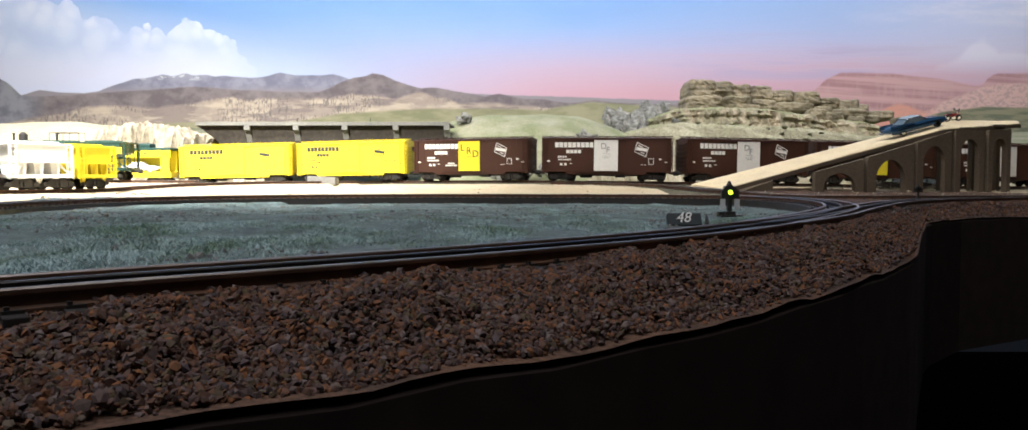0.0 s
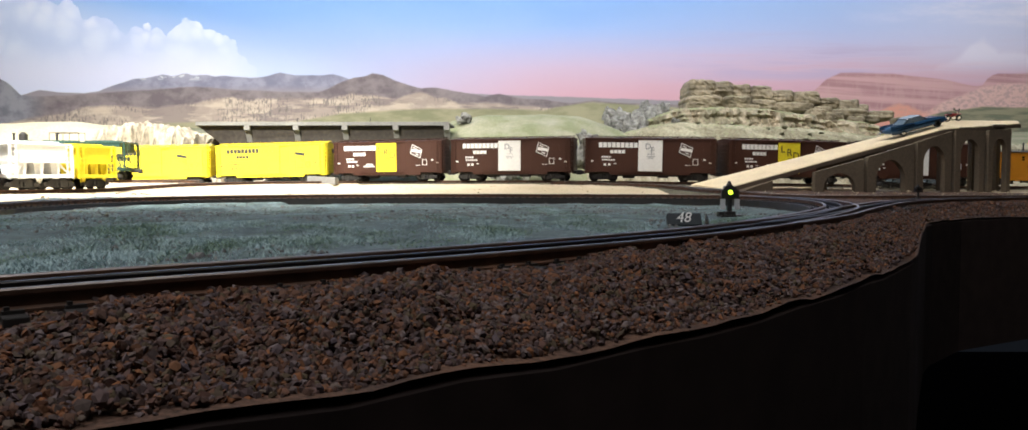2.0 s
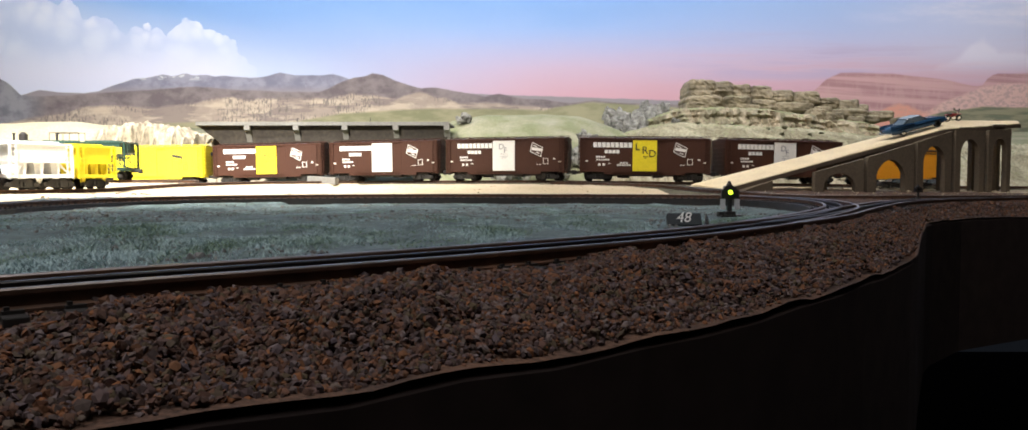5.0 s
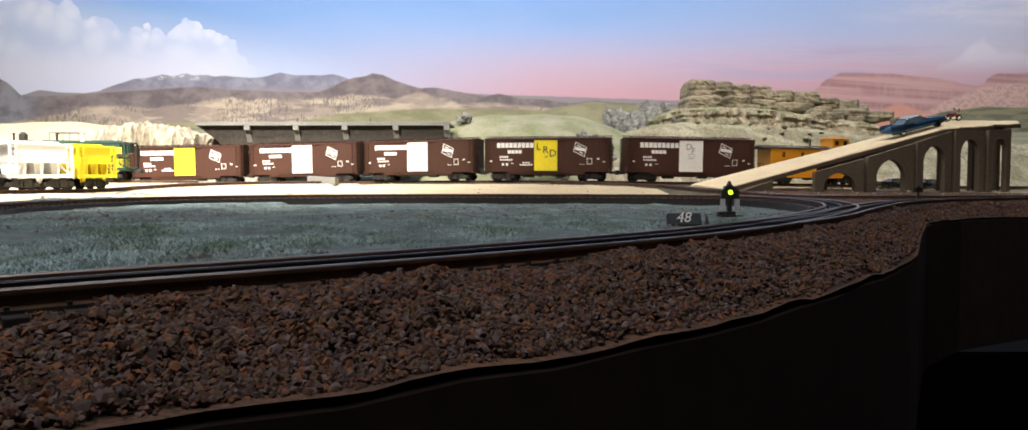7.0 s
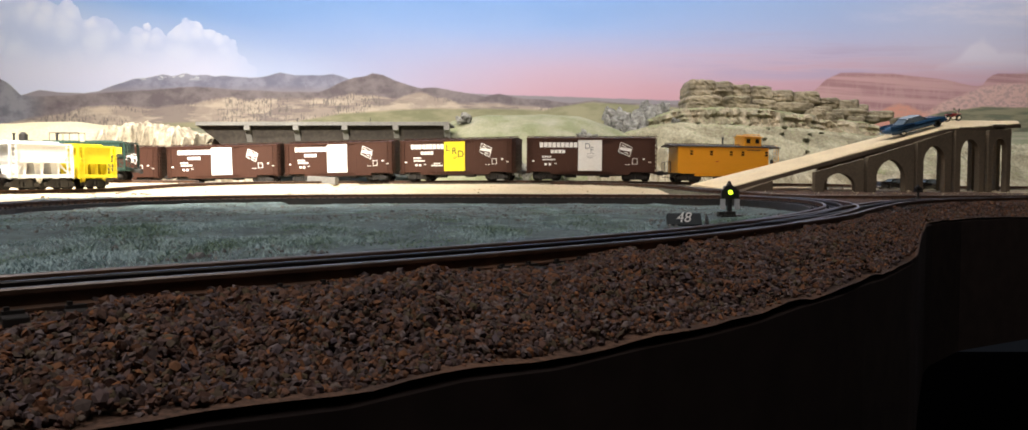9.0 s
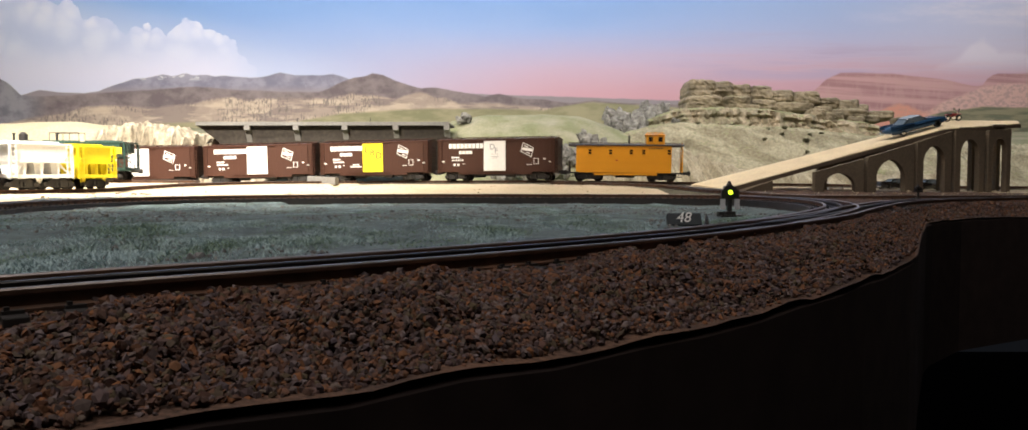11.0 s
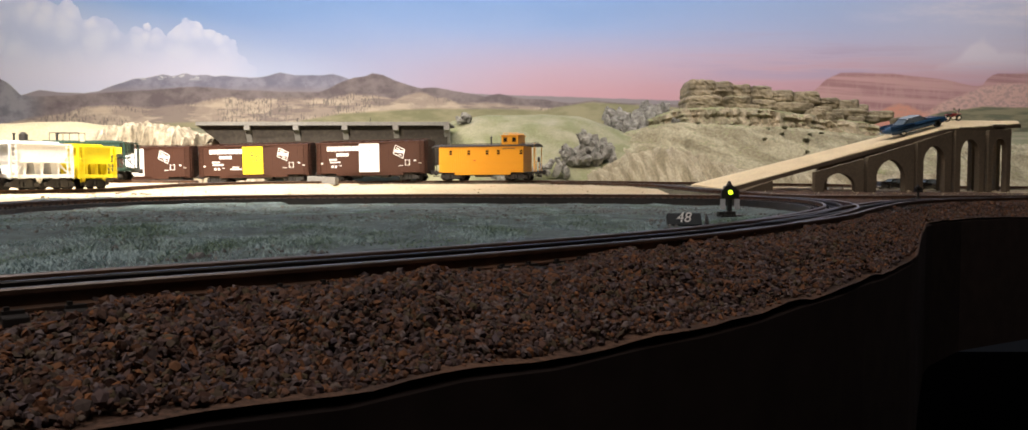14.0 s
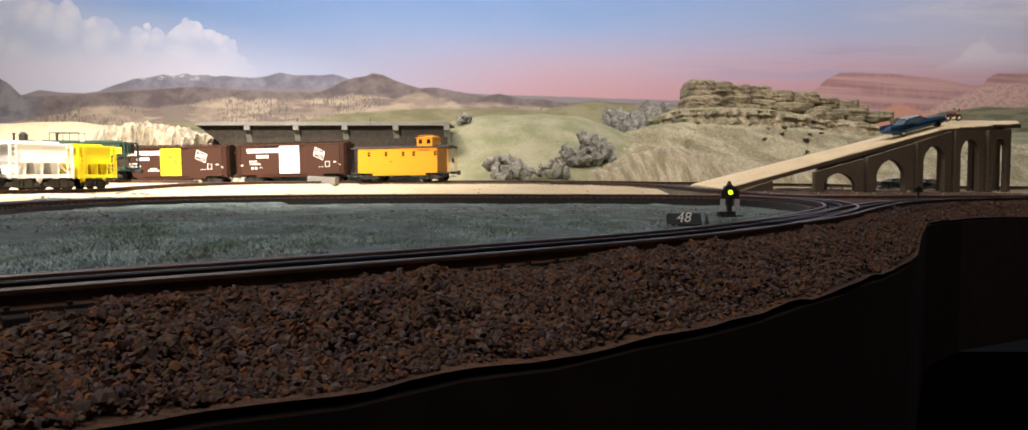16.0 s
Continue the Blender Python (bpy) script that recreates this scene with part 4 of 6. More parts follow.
        for q in (-0.028, -0.012, 0.012, 0.028):
            bm_cyl(bm, (x, q, zs), (x, q, zs + (0.056 if abs(q) > 0.02 and s > 0 else 0.024)), 0.0008, 6)
        bm_cyl(bm, (x, -0.028, zs + 0.024), (x, 0.028, zs + 0.024), 0.0007, 6)
        part("end_railing", bm, M_ORANGE if s > 0 else M_BLACK, car)
    part("ladder", ladder(hl - 0.002, -0.016, zs, zt + 0.006, 0.010, 8, "y"), M_ORANGE, car)
    bm = bmesh.new()
    bm_cyl(bm, (hl - 0.001, 0.004, zs + 0.028), (hl + 0.001, 0.004, zs + 0.028), 0.006, 14)
    part("brake_wheel", bm, M_BLACK, car)
    bm = bmesh.new()
    bm_box(bm, (0, 0, zs - 0.003), (CAB_L * 0.9, 0.014, 0.007))
    bm_box(bm, (0.0, -0.018, zs - 0.006), (0.04, 0.010, 0.008), 0.001)
    part("underframe", bm, M_BLACK, car)
    add_trucks(car, hl - 0.043)
    add_couplers(car, hl)
    return car


def autoloader():
    """A yellow and green auto carrier with automobiles behind its open sides."""
    car = thing("auto_carrier", "yellow auto carrier wagon with green roof and white automobiles inside", "auto carrier", "wagons of the passing train")
    zt = Z_SILL + 0.064
    bm = bmesh.new()
    bm_box(bm, (0, 0, Z_SILL + 0.006), (L_CAR, W_CAR, 0.014), 0.001)
    for s in (-1, 1):
        y = s * (W_CAR / 2 - 0.001)
        bm_box(bm, (0, y, zt - 0.0085), (L_CAR, 0.002, 0.017))
        for x in (-HALF + 0.010, 0.0, HALF - 0.014):
            bm_box(bm, (x, y, Z_SILL + 0.032), (0.020 if x else 0.010, 0.002, 0.056))
    bm_box(bm, (0, 0, Z_SILL + 0.034), (L_CAR, 0.003, 0.06))
    part("body", bm, M_YELLOW, car)
    bm = bmesh.new()
    bm_box(bm, (0, 0, zt + 0.003), (L_CAR, W_CAR, 0.007), 0.002)
    bm_box(bm, (0.062, 0, zt + 0.012), (0.03, 0.03, 0.012), 0.004)
    part("roof", bm, M_GREEN, car)
    for i, x in enumerate((-0.06, 0.058)):
        for q in (-1, 1):
            part("automobile_body", auto_bm(0.088, 0.024, 0.024), M_WHITE, car, "white toy automobile on the carrier", at=pose(x, -0.019 * 1 if q < 0 else 0.019, Z_SILL + 0.0135))
    part("letter", text_mesh("AUTO LOADER", 0.0205, 0.0002, M_GREEN), None, car, at=pose(0.010, -W_CAR / 2 - 0.0006, zt - 0.0085, 90, 0, 0))
    add_trucks(car, BOGIE)
    add_couplers(car, HALF)
    return car


def auto_bm(length, width, height):
    """A low saloon shell: lower body, cabin and four wheels, about x forward."""
    bm = bmesh.new()
    h, w = length / 2, width / 2
    low = [(-h, 0.25), (-h * 0.97, 0.55), (-h * 0.45, 0.62), (h * 0.35, 0.62), (h * 0.96, 0.52), (h, 0.25), (h * 0.9, 0.14), (-h * 0.92, 0.14)]
    bm_prism(bm, [(x, z * height) for x, z in low], "y", -w, w)
    cab = [(-h * 0.62, 0.60), (-h * 0.40, 0.96), (h * 0.05, 1.0), (h * 0.34, 0.60)]
    bm_prism(bm, [(x, z * height) for x, z in cab], "y", -w * 0.86, w * 0.86)
    bmesh.ops.bevel(bm, geom=list(bm.edges), offset=length * 0.008, segments=2, affect="EDGES")
    for x in (-h * 0.58, h * 0.6):
        for s in (-1, 1):
            bm_cyl(bm, (x, s * w * 0.75, height * 0.2), (x, s * w * 1.02, height * 0.2), height * 0.22, 14)
    return bm


# front ends of the wagons by length along the main line at the start
TRAIN_SPEED = 0.0561 * U
FIRST = {"auto": 0.3505, "y1": 0.5120, "y2": 0.6740, "b1": 0.8378, "b2": 1.0002, "b3": 1.1616, "b4": 1.3238, "b5": 1.4871, "cab": 1.6480}
TRAIN = []


def build_train():
    brown, yel = "brown boxcar with white lettering and a %s door on track", "bright yellow boxcar with black lettering on the main line"
    y1 = boxcar(yel, M_YELLOW, M_YELLOW, "", M_LETTERB, True)
    lrd = boxcar(brown % "yellow", M_BROWN, M_YELLOW, "LRD", M_LETTER)
    df = boxcar(brown % "white", M_BROWN, M_WHITE, "DF", M_LETTER)
    cars = [("auto", autoloader(), HALF), ("y1", y1, HALF), ("y2", copy_thing(y1, Matrix()), HALF), ("b1", lrd, HALF), ("b2", df, HALF), ("b3", copy_thing(df, Matrix()), HALF),
            ("b4", copy_thing(lrd, Matrix()), HALF), ("b5", copy_thing(df, Matrix()), HALF), ("cab", caboose(), CAB_L / 2)]
    for key, ob, half in cars:
        TRAIN.append((ob, FIRST[key] * U + half, half - 0.04))


def motions():
    for ob, s0, half in TRAIN:
        walk(ob, [(t, main_path.pose_at(s0 - TRAIN_SPEED * t, half)) for t in np.arange(0, 16.01, 0.5).tolist()])
        for tr in ob.children:
            if not tr.name.startswith("truck"):
                continue
            for ws in tr.children:
                x = ws.matrix_basis.translation.x
                turn = -math.degrees(TRAIN_SPEED / 0.0086)
                n = int(16.0 * abs(turn) / 80) + 1
                walk(ws, [(16.0 * i / n, pose(x, 0, 0.0086) @ Matrix.Rotation(math.radians(turn * 16.0 * i / n), 4, "Y")) for i in range(n + 1)])


# ---- plywood ramp and arched viaduct ----
DECK_N = [(0.2098, 0.76, 0.0105), (0.4384, 0.78, 0.0711), (0.5356, 0.81, 0.079)]
DECK_F = [(0.1934, 0.83, 0.0144), (0.4747, 0.845, 0.0848), (0.582, 0.885, 0.0875)]
PIERS = [(0.2954, 0.748), (0.3453, 0.753), (0.3496, 0.754), (0.4008, 0.765), (0.4046, 0.766), (0.4463, 0.779), (0.4509, 0.78), (0.4866, 0.79), (0.4913, 0.791), (0.5203, 0.8)]


def deck_z(x, y):
    """Underside of the deck over a plan point."""
    k = 0 if x < 0.455 else 1
    a, b, c = (Vector(DECK_N[k]), Vector(DECK_N[k + 1]), Vector(DECK_F[k]))
    n = (b - a).cross(c - a)
    return a.z - (n.x * (x - a.x) + n.y * (y - a.y)) / n.z - 0.0042


def build_bridge():
    root = thing("viaduct", "long bare plywood road ramp on brown hardboard arches", "ramp bridge")
    for k, nm in ((0, "ramp_board"), (1, "deck_board")):
        bm = bmesh.new()
        quad = [Vector(DECK_N[k]) * U, Vector(DECK_N[k + 1]) * U, Vector(DECK_F[k + 1]) * U, Vector(DECK_F[k]) * U]
        d = Vector((0, 0, 0.0062 if k == 0 else 0.0058))
        top = [bm.verts.new(v) for v in quad]
        bot = [bm.verts.new(v - d) for v in quad]
        bm.faces.new(top)
        bm.faces.new(bot[::-1])
        for i in range(4):
            bm.faces.new((top[i], bot[i], bot[(i + 1) % 4], top[(i + 1) % 4]))
        bmesh.ops.recalc_face_normals(bm, faces=bm.faces)
        part(nm, bm, M_PLY, root, "bare plywood road board")
    # kerb strip along the near edge
    bm = bmesh.new()
    for k in (0, 1):
        a, b = Vector(DECK_N[k]) * U, Vector(DECK_N[k + 1]) * U
        d = b - a
        rot = d.to_track_quat("X", "Z").to_matrix().to_4x4()
        bm_box(bm, (a + b) / 2 + Vector((0, 0.0, -0.0052)), (d.length, 0.004, 0.0068), rot=rot)
    part("edge_strip", bm, M_CARDIN, root, "dark edge strip")
    for back in (0, 1):
        shift = Vector((0.030, 0.062, 0)) if back else Vector((0, 0, 0))
        for i in range(0, len(PIERS), 2):
            a, b = Vector((*PIERS[i], 0)) + shift * (0.7 + 0.12 * i / 2 if back else 1), Vector((*PIERS[i + 1], 0)) + shift * (0.7 + 0.12 * i / 2 if back else 1)
            z0 = 0.0005
            d = b - a
            w = d.length
            nrm = Vector((-d.y, d.x, 0)).normalized() * 0.006
            za, zb = deck_z(a.x, a.y), deck_z(b.x, b.y)
            legs = 0.18
            n = 14
            crown = (za + zb) / 2 - (0.0075 if i < 2 else 0.0090)
            spring = max(z0 + 0.012, crown - w * (1 - 2 * legs) * 0.62)
            bm = bmesh.new()
            lo, hi = [], []
            us = [legs + (1 - 2 * legs) * (1 - math.cos(math.pi * j / n)) / 2 for j in range(n + 1)]

            def v(u, z, o):
                return bm.verts.new((a + d * u + nrm * o + Vector((0, 0, z))) * U)
            rings = []
            for u in [0.0] + us + [1.0]:
                zt = za + (zb - za) * u
                if u in (0.0, 1.0):
                    zl = z0
                else:
                    q = (u - 0.5) / (0.5 - legs)
                    zl = spring + (crown - spring) * math.sqrt(max(0.0, 1 - abs(q) ** 1.7))
                rings.append((u, zl, zt))
            # piers
            for u0, u1, zz in ((0.0, legs, spring), (1 - legs, 1.0, spring)):
                bm_box(bm, (a + d * ((u0 + u1) / 2) + nrm * 0.5 + Vector((0, 0, (z0 + spring) / 2))) * U, (w * (u1 - u0) * U, 0.006 * U, (spring - z0) * U),
                       rot=Matrix.Rotation(math.atan2(d.y, d.x), 4, "Z"))
            prev = None
            for u, zl, zt in rings:
                zl = max(zl, spring)
                cur = [v(u, zl, 0), v(u, zt, 0), v(u, zt, 1), v(u, zl, 1)]
                if prev:
                    for k in range(4):
                        bm.faces.new((prev[k], cur[k], cur[(k + 1) % 4], prev[(k + 1) % 4]))
                else:
                    bm.faces.new(cur)
                prev = cur
            bm.faces.new(prev[::-1])
            bmesh.ops.recalc_face_normals(bm, faces=bm.faces)
            part("arch_panel", bm, M_CARD, root, "brown hardboard arch")
    # abutment block under the foot of the ramp
    bm = bmesh.new()
    a, b = Vector((0.222, 0.745)), Vector((0.258, 0.76))
    za, zb = deck_z(*a), deck_z(*b)
    pr = [bm.verts.new(Vector((p.x, p.y, z)) * U) for p, z in ((a, 0.004), (b, 0.003), (b, zb), (a, za))]
    f = bm.faces.new(pr)
    ex = bmesh.ops.extrude_face_region(bm, geom=[f])
    bmesh.ops.translate(bm, vec=(-0.01, 0.08, 0), verts=[g for g in ex["geom"] if isinstance(g, bmesh.types.BMVert)])
    bmesh.ops.recalc_face_normals(bm, faces=bm.faces)
    part("abutment", bm, M_CARD, root)
    # darker joint blocks on the upper edge
    for x, y, z in ((0.4638, 0.788, 0.0717), (0.5057, 0.8, 0.0755)):
        bm = bmesh.new()
        bm_box(bm, Vector((x, y, z)) * U, (0.022, 0.012, 0.0045), 0.0006)
        part("edge_clip", bm, M_CARDIN, root)


# ---- hills and rocks ----
def relief(name, label, category, x0, x1, y0, y1, fn, material, nx=90, ny=50, kind="", flat=False):
    """A sculpted height field in plan units over a rectangle."""
    verts, faces = [], []
    for i in range(nx + 1):
        x = x0 + (x1 - x0) * i / nx
        for j in range(ny + 1):
            y = y0 + (y1 - y0) * j / ny
            verts.append((x * U, y * U, fn(x, y, (x - x0) / (x1 - x0), (y - y0) / (y1 - y0)) * U))
    n = ny + 1
    for i in range(nx):
        for j in range(ny):
            faces.append((i * n + j, (i + 1) * n + j, (i + 1) * n + j + 1, i * n + j + 1))
    return tagged(new(name, from_arrays(name, verts, faces, material, not flat)), label, category, kind=kind)


def fbm(x, y, z=0.0, o=5):
    v, a, f = 0.0, 0.5, 1.0
    for _ in range(o):
        v += a * noise.noise((x * f, y * f, z + 7.3 * f))
        a, f = a * 0.5, f * 2.1
    return v


def skyline(pts):
    xs, zs = [p[0] for p in pts], [p[1] for p in pts]
    return lambda x: float(np.interp(x, xs, zs))


def build_hills():
    # long turf hill that runs under the mural from end to end
    top = skyline([(-1.6, 0.125), (-0.85, 0.138), (-0.5, 0.125), (-0.15, 0.122), (-0.05, 0.128), (0.05, 0.133), (0.18, 0.142), (0.3, 0.125), (0.6, 0.115), (1.0, 0.12), (1.6, 0.13)])

    def turf(x, y, u, v):
        w = smooth(0.0, 1.0, v)
        return 0.008 + (top(x) - 0.008) * (w ** 0.8) + 0.010 * fbm(x * 6, y * 6) * min(1, v * 4) * min(1, (1 - v) * 5 + 0.3) + 0.0025 * fbm(x * 40, y * 40, 2)
    relief("turf_hill", "long olive-tan turf hillside below the painted mural", "hill", -1.55, 1.55, 1.12, 1.68, turf, M_HILL, 160, 50)
    # cream rock face at the mouth of the snow shed
    f = skyline([(-0.68, 0.02), (-0.63, 0.090), (-0.60, 0.104), (-0.55, 0.102), (-0.52, 0.097), (-0.49, 0.089), (-0.44, 0.080), (-0.40, 0.06), (-0.37, 0.02)])

    def cream(x, y, u, v):
        w = smooth(0.05, 0.55, v)
        cleft = abs(fbm(x * 60, y * 9, 1))
        return 0.012 + (f(x) - 0.012) * smooth(0.05 + 0.55 * cleft, 0.40 + 0.55 * cleft, v) * (1 + 0.16 * fbm(x * 60, 3, 1)) + 0.012 * fbm(x * 90, y * 60, 4) * w - 0.03 * smooth(0.9, 1, v)
    relief("rock_face", "sunlit cream rock face with deep vertical clefts", "rock", -0.68, -0.37, 1.085, 1.24, cream, M_ROCK, 150, 80, flat=True)
    # pale sand hill behind the yard
    d = skyline([(-1.3, 0.10), (-0.95, 0.112), (-0.75, 0.116), (-0.62, 0.108), (-0.5, 0.07), (-0.42, 0.02)])

    def dune(x, y, u, v):
        w = smooth(0.0, 0.8, v)
        return 0.006 + (d(x) - 0.006) * w + 0.008 * fbm(x * 9, y * 9, 8) * min(1, v * 3) + 0.002 * fbm(x * 50, y * 50, 3) - 0.03 * smooth(0.9, 1, v)
    relief("sand_hill", "smooth pale sand hill behind the yard tracks", "hill", -1.3, -0.42, 1.10, 1.34, dune, M_DUNE, 90, 40)
    # smooth green knoll right of the shed
    kn = skyline([(-0.16, 0.06), (-0.105, 0.118), (-0.049, 0.127), (0.051, 0.129), (0.107, 0.126), (0.151, 0.113), (0.185, 0.098), (0.23, 0.08), (0.30, 0.05)])

    def knoll(x, y, u, v):
        rise = math.sin(min(1.0, (y - 1.07) / 0.23) * math.pi / 2) ** 1.25 if y > 1.07 else 0.0
        fall = 1 - 0.25 * smooth(1.32, 1.44, y)
        swell = 0.016 * fbm(x * 9, y * 7, 3, 3) + 0.005 * fbm(x * 30, y * 22, 5, 3)
        return 0.010 + (kn(x) - 0.010) * rise * fall + swell * min(1.0, rise * 2) * (1 - 0.8 * smooth(1.22, 1.30, y)) - 0.05 * (smooth(0.12, 0.0, u) + smooth(0.88, 1.0, u))
    relief("grass_knoll", "smooth rounded olive-green knoll beside the snow shed", "hill", -0.17, 0.30, 1.06, 1.44, knoll, M_HILL, 220, 150, "structure")
    # domed turf slope with slanting rock strata
    dm = skyline([(0.06, 0.03), (0.126, 0.0727), (0.159, 0.089), (0.192, 0.0998), (0.235, 0.1107), (0.278, 0.1139), (0.344, 0.1107), (0.431, 0.1074), (0.496, 0.102), (0.583, 0.0923), (0.693, 0.0847), (0.854, 0.078)])

    def dome(x, y, u, v):
        k = (y - 1.115) / 0.155
        rise = math.sin(min(1.0, max(0.0, k)) * math.pi / 2) ** 0.8
        q = y * 0.9 + x * 0.55
        s = q * 11 + 0.9 * fbm(x * 9, y * 9, 6, 3)
        shelf = s - math.floor(s)
        strata = 0.046 * (1 - smooth(0.0, 0.30, shelf)) * (0.4 + abs(fbm(x * 13, y * 9, 1, 2)) * 2.2) + abs(fbm(q * 75, x * 22, 2, 3)) * 0.022
        face = min(1.0, rise * 1.6) * (1 - 0.85 * smooth(0.72, 1.0, k))
        return 0.010 + (dm(x) - 0.010) * rise - 0.02 * smooth(1.3, 1.38, y) - strata * face + 0.012 * fbm(x * 60, y * 50, 9) * face - 0.05 * smooth(0.07, 0.0, u)
    relief("eroded_slope", "domed grey-tan hillside with slanting rock strata and turf", "hill", 0.06, 0.85, 1.075, 1.38, dome, M_ROCK2, 330, 130, "structure", flat=True)
    # low gullied spur in front of the dome
    tg = skyline([(0.085, 0.012), (0.115, 0.0308), (0.149, 0.0499), (0.177, 0.0603), (0.206, 0.0641), (0.244, 0.0613), (0.272, 0.0518), (0.301, 0.0423), (0.33, 0.0356), (0.368, 0.0308), (0.444, 0.0308), (0.607, 0.0251), (0.70, 0.015)])

    def spur(x, y, u, v):
        k = (y - 1.035) / 0.075
        rise = math.sin(min(1.0, max(0.0, k)) * math.pi / 2) ** 0.75
        q = x + 0.25 * (y - 1.07) + 0.004 * fbm(x * 40, y * 30, 1, 3)
        rib = abs(noise.noise((q * 110, y * 9, 4))) * 0.026 + abs(noise.noise((q * 240, y * 22, 8))) * 0.010
        face = min(1.0, rise * 1.8) * (1 - 0.8 * smooth(0.75, 1.05, k))
        return 0.008 + (tg(x) - 0.008) * rise - 0.06 * smooth(1.112, 1.15, y) + (rib - 0.012) * face + 0.004 * fbm(x * 60, y * 60, 9) * face
    relief("gullied_spur", "low cream-tan spur cut by fine upright gullies", "hill", 0.085, 0.70, 1.03, 1.17, spur, M_SPUR, 380, 60, "structure", flat=True)
    build_mesa()
    # grey crags between the hills: x range, foot and crest heights, depth, rock size
    crag_pile((0.166, 0.296), 0.100, skyline([(0.16, 0.135), (0.18, 0.150), (0.215, 0.140), (0.235, 0.152), (0.258, 0.164), (0.275, 0.152), (0.30, 0.128)]), 1.345, 0.015, 44, 3)
    crag_pile((0.072, 0.146), 0.050, skyline([(0.07, 0.062), (0.09, 0.080), (0.110, 0.090), (0.125, 0.084), (0.146, 0.066)]), 1.115, 0.0115, 40, 8)
    crag_pile((-0.036, 0.022), 0.020, skyline([(-0.036, 0.048), (-0.015, 0.052), (0.010, 0.046), (0.022, 0.034)]), 1.062, 0.0105, 30, 5)
    crag_pile((0.03, 0.075), 0.030, skyline([(0.03, 0.034), (0.05, 0.046), (0.075, 0.058)]), 1.085, 0.008, 12, 9)
    crag_pile((-0.093, -0.072), 0.112, skyline([(-0.093, 0.121), (-0.072, 0.124)]), 1.225, 0.0075, 9, 2)


def crag_pile(span, foot, crest, y, size, count, seed):
    """A leaning heap of angular broken rocks."""
    root = thing("crag", "jagged heap of broken grey rock on the hillside", "rock", "rock outcrops")
    rnd = random.Random(seed)
    for i in range(count):
        x = span[0] + (span[1] - span[0]) * (i + rnd.uniform(0, 1)) / count
        top = crest(x)
        z = foot + (top - foot) * rnd.random() ** 0.7 - 0.3 * size
        r = size * rnd.uniform(0.55, 1.2)
        bm = bmesh.new()
        bmesh.ops.create_icosphere(bm, subdivisions=2, radius=1.0)
        for v in bm.verts:
            q = v.co + Vector((i * 3.7, seed, 0))
            v.co *= 0.85 + 0.55 * noise.noise(q * 1.3) + 0.30 * noise.noise(q * 3.1)
        m = Matrix.Rotation(rnd.uniform(0, 6.28), 4, "Z") @ Matrix.Rotation(rnd.uniform(-0.6, 0.6), 4, "X") @ Matrix.Diagonal((rnd.uniform(0.6, 1.0), rnd.uniform(0.6, 1.0), rnd.uniform(0.7, 1.35), 1))
        bmesh.ops.transform(bm, matrix=Matrix.Translation(Vector((x, y + (z - foot) * 0.95 + rnd.uniform(-0.004, 0.006), z)) * U) @ Matrix.Scale(r * U, 4) @ m, verts=bm.verts)
        part("boulder", bm, M_CRAG, root)


def block(root, x, y, z, w, d, h, seed, material):
    """One weathered boulder of the caprock: a rounded block, chipped and split."""
    bm = bmesh.new()
    bmesh.ops.create_cube(bm, size=2.0)
    bmesh.ops.subdivide_edges(bm, edges=list(bm.edges), cuts=8, use_grid_fill=True)
    for v in bm.verts:
        c = v.co
        k = (abs(c.x) ** 5 + abs(c.y) ** 5 + abs(c.z) ** 5) ** (1 / 5)
        p = Vector((c.x / k, c.y / k, c.z / k))
        g = Vector((x + p.x * w / 2, y + p.y * d / 2, z + p.z * h / 2))
        chip = 0.75 * fbm(g.x * 42, g.z * 48, seed) + 0.40 * abs(fbm(g.x * 110, g.z * 130, seed + 3)) + 0.04 * math.sin(g.z * 800 + 5 * fbm(g.x * 30, 0, 2))
        s = min(w, h) * 0.55
        v.co = (g + Vector((0.35 * chip * s * p.x, chip * s * p.y, 0.30 * s * fbm(g.x * 60, g.y * 40, seed + 7) * max(0.0, p.z)))) * U
    part("boulder", bm, material, root)


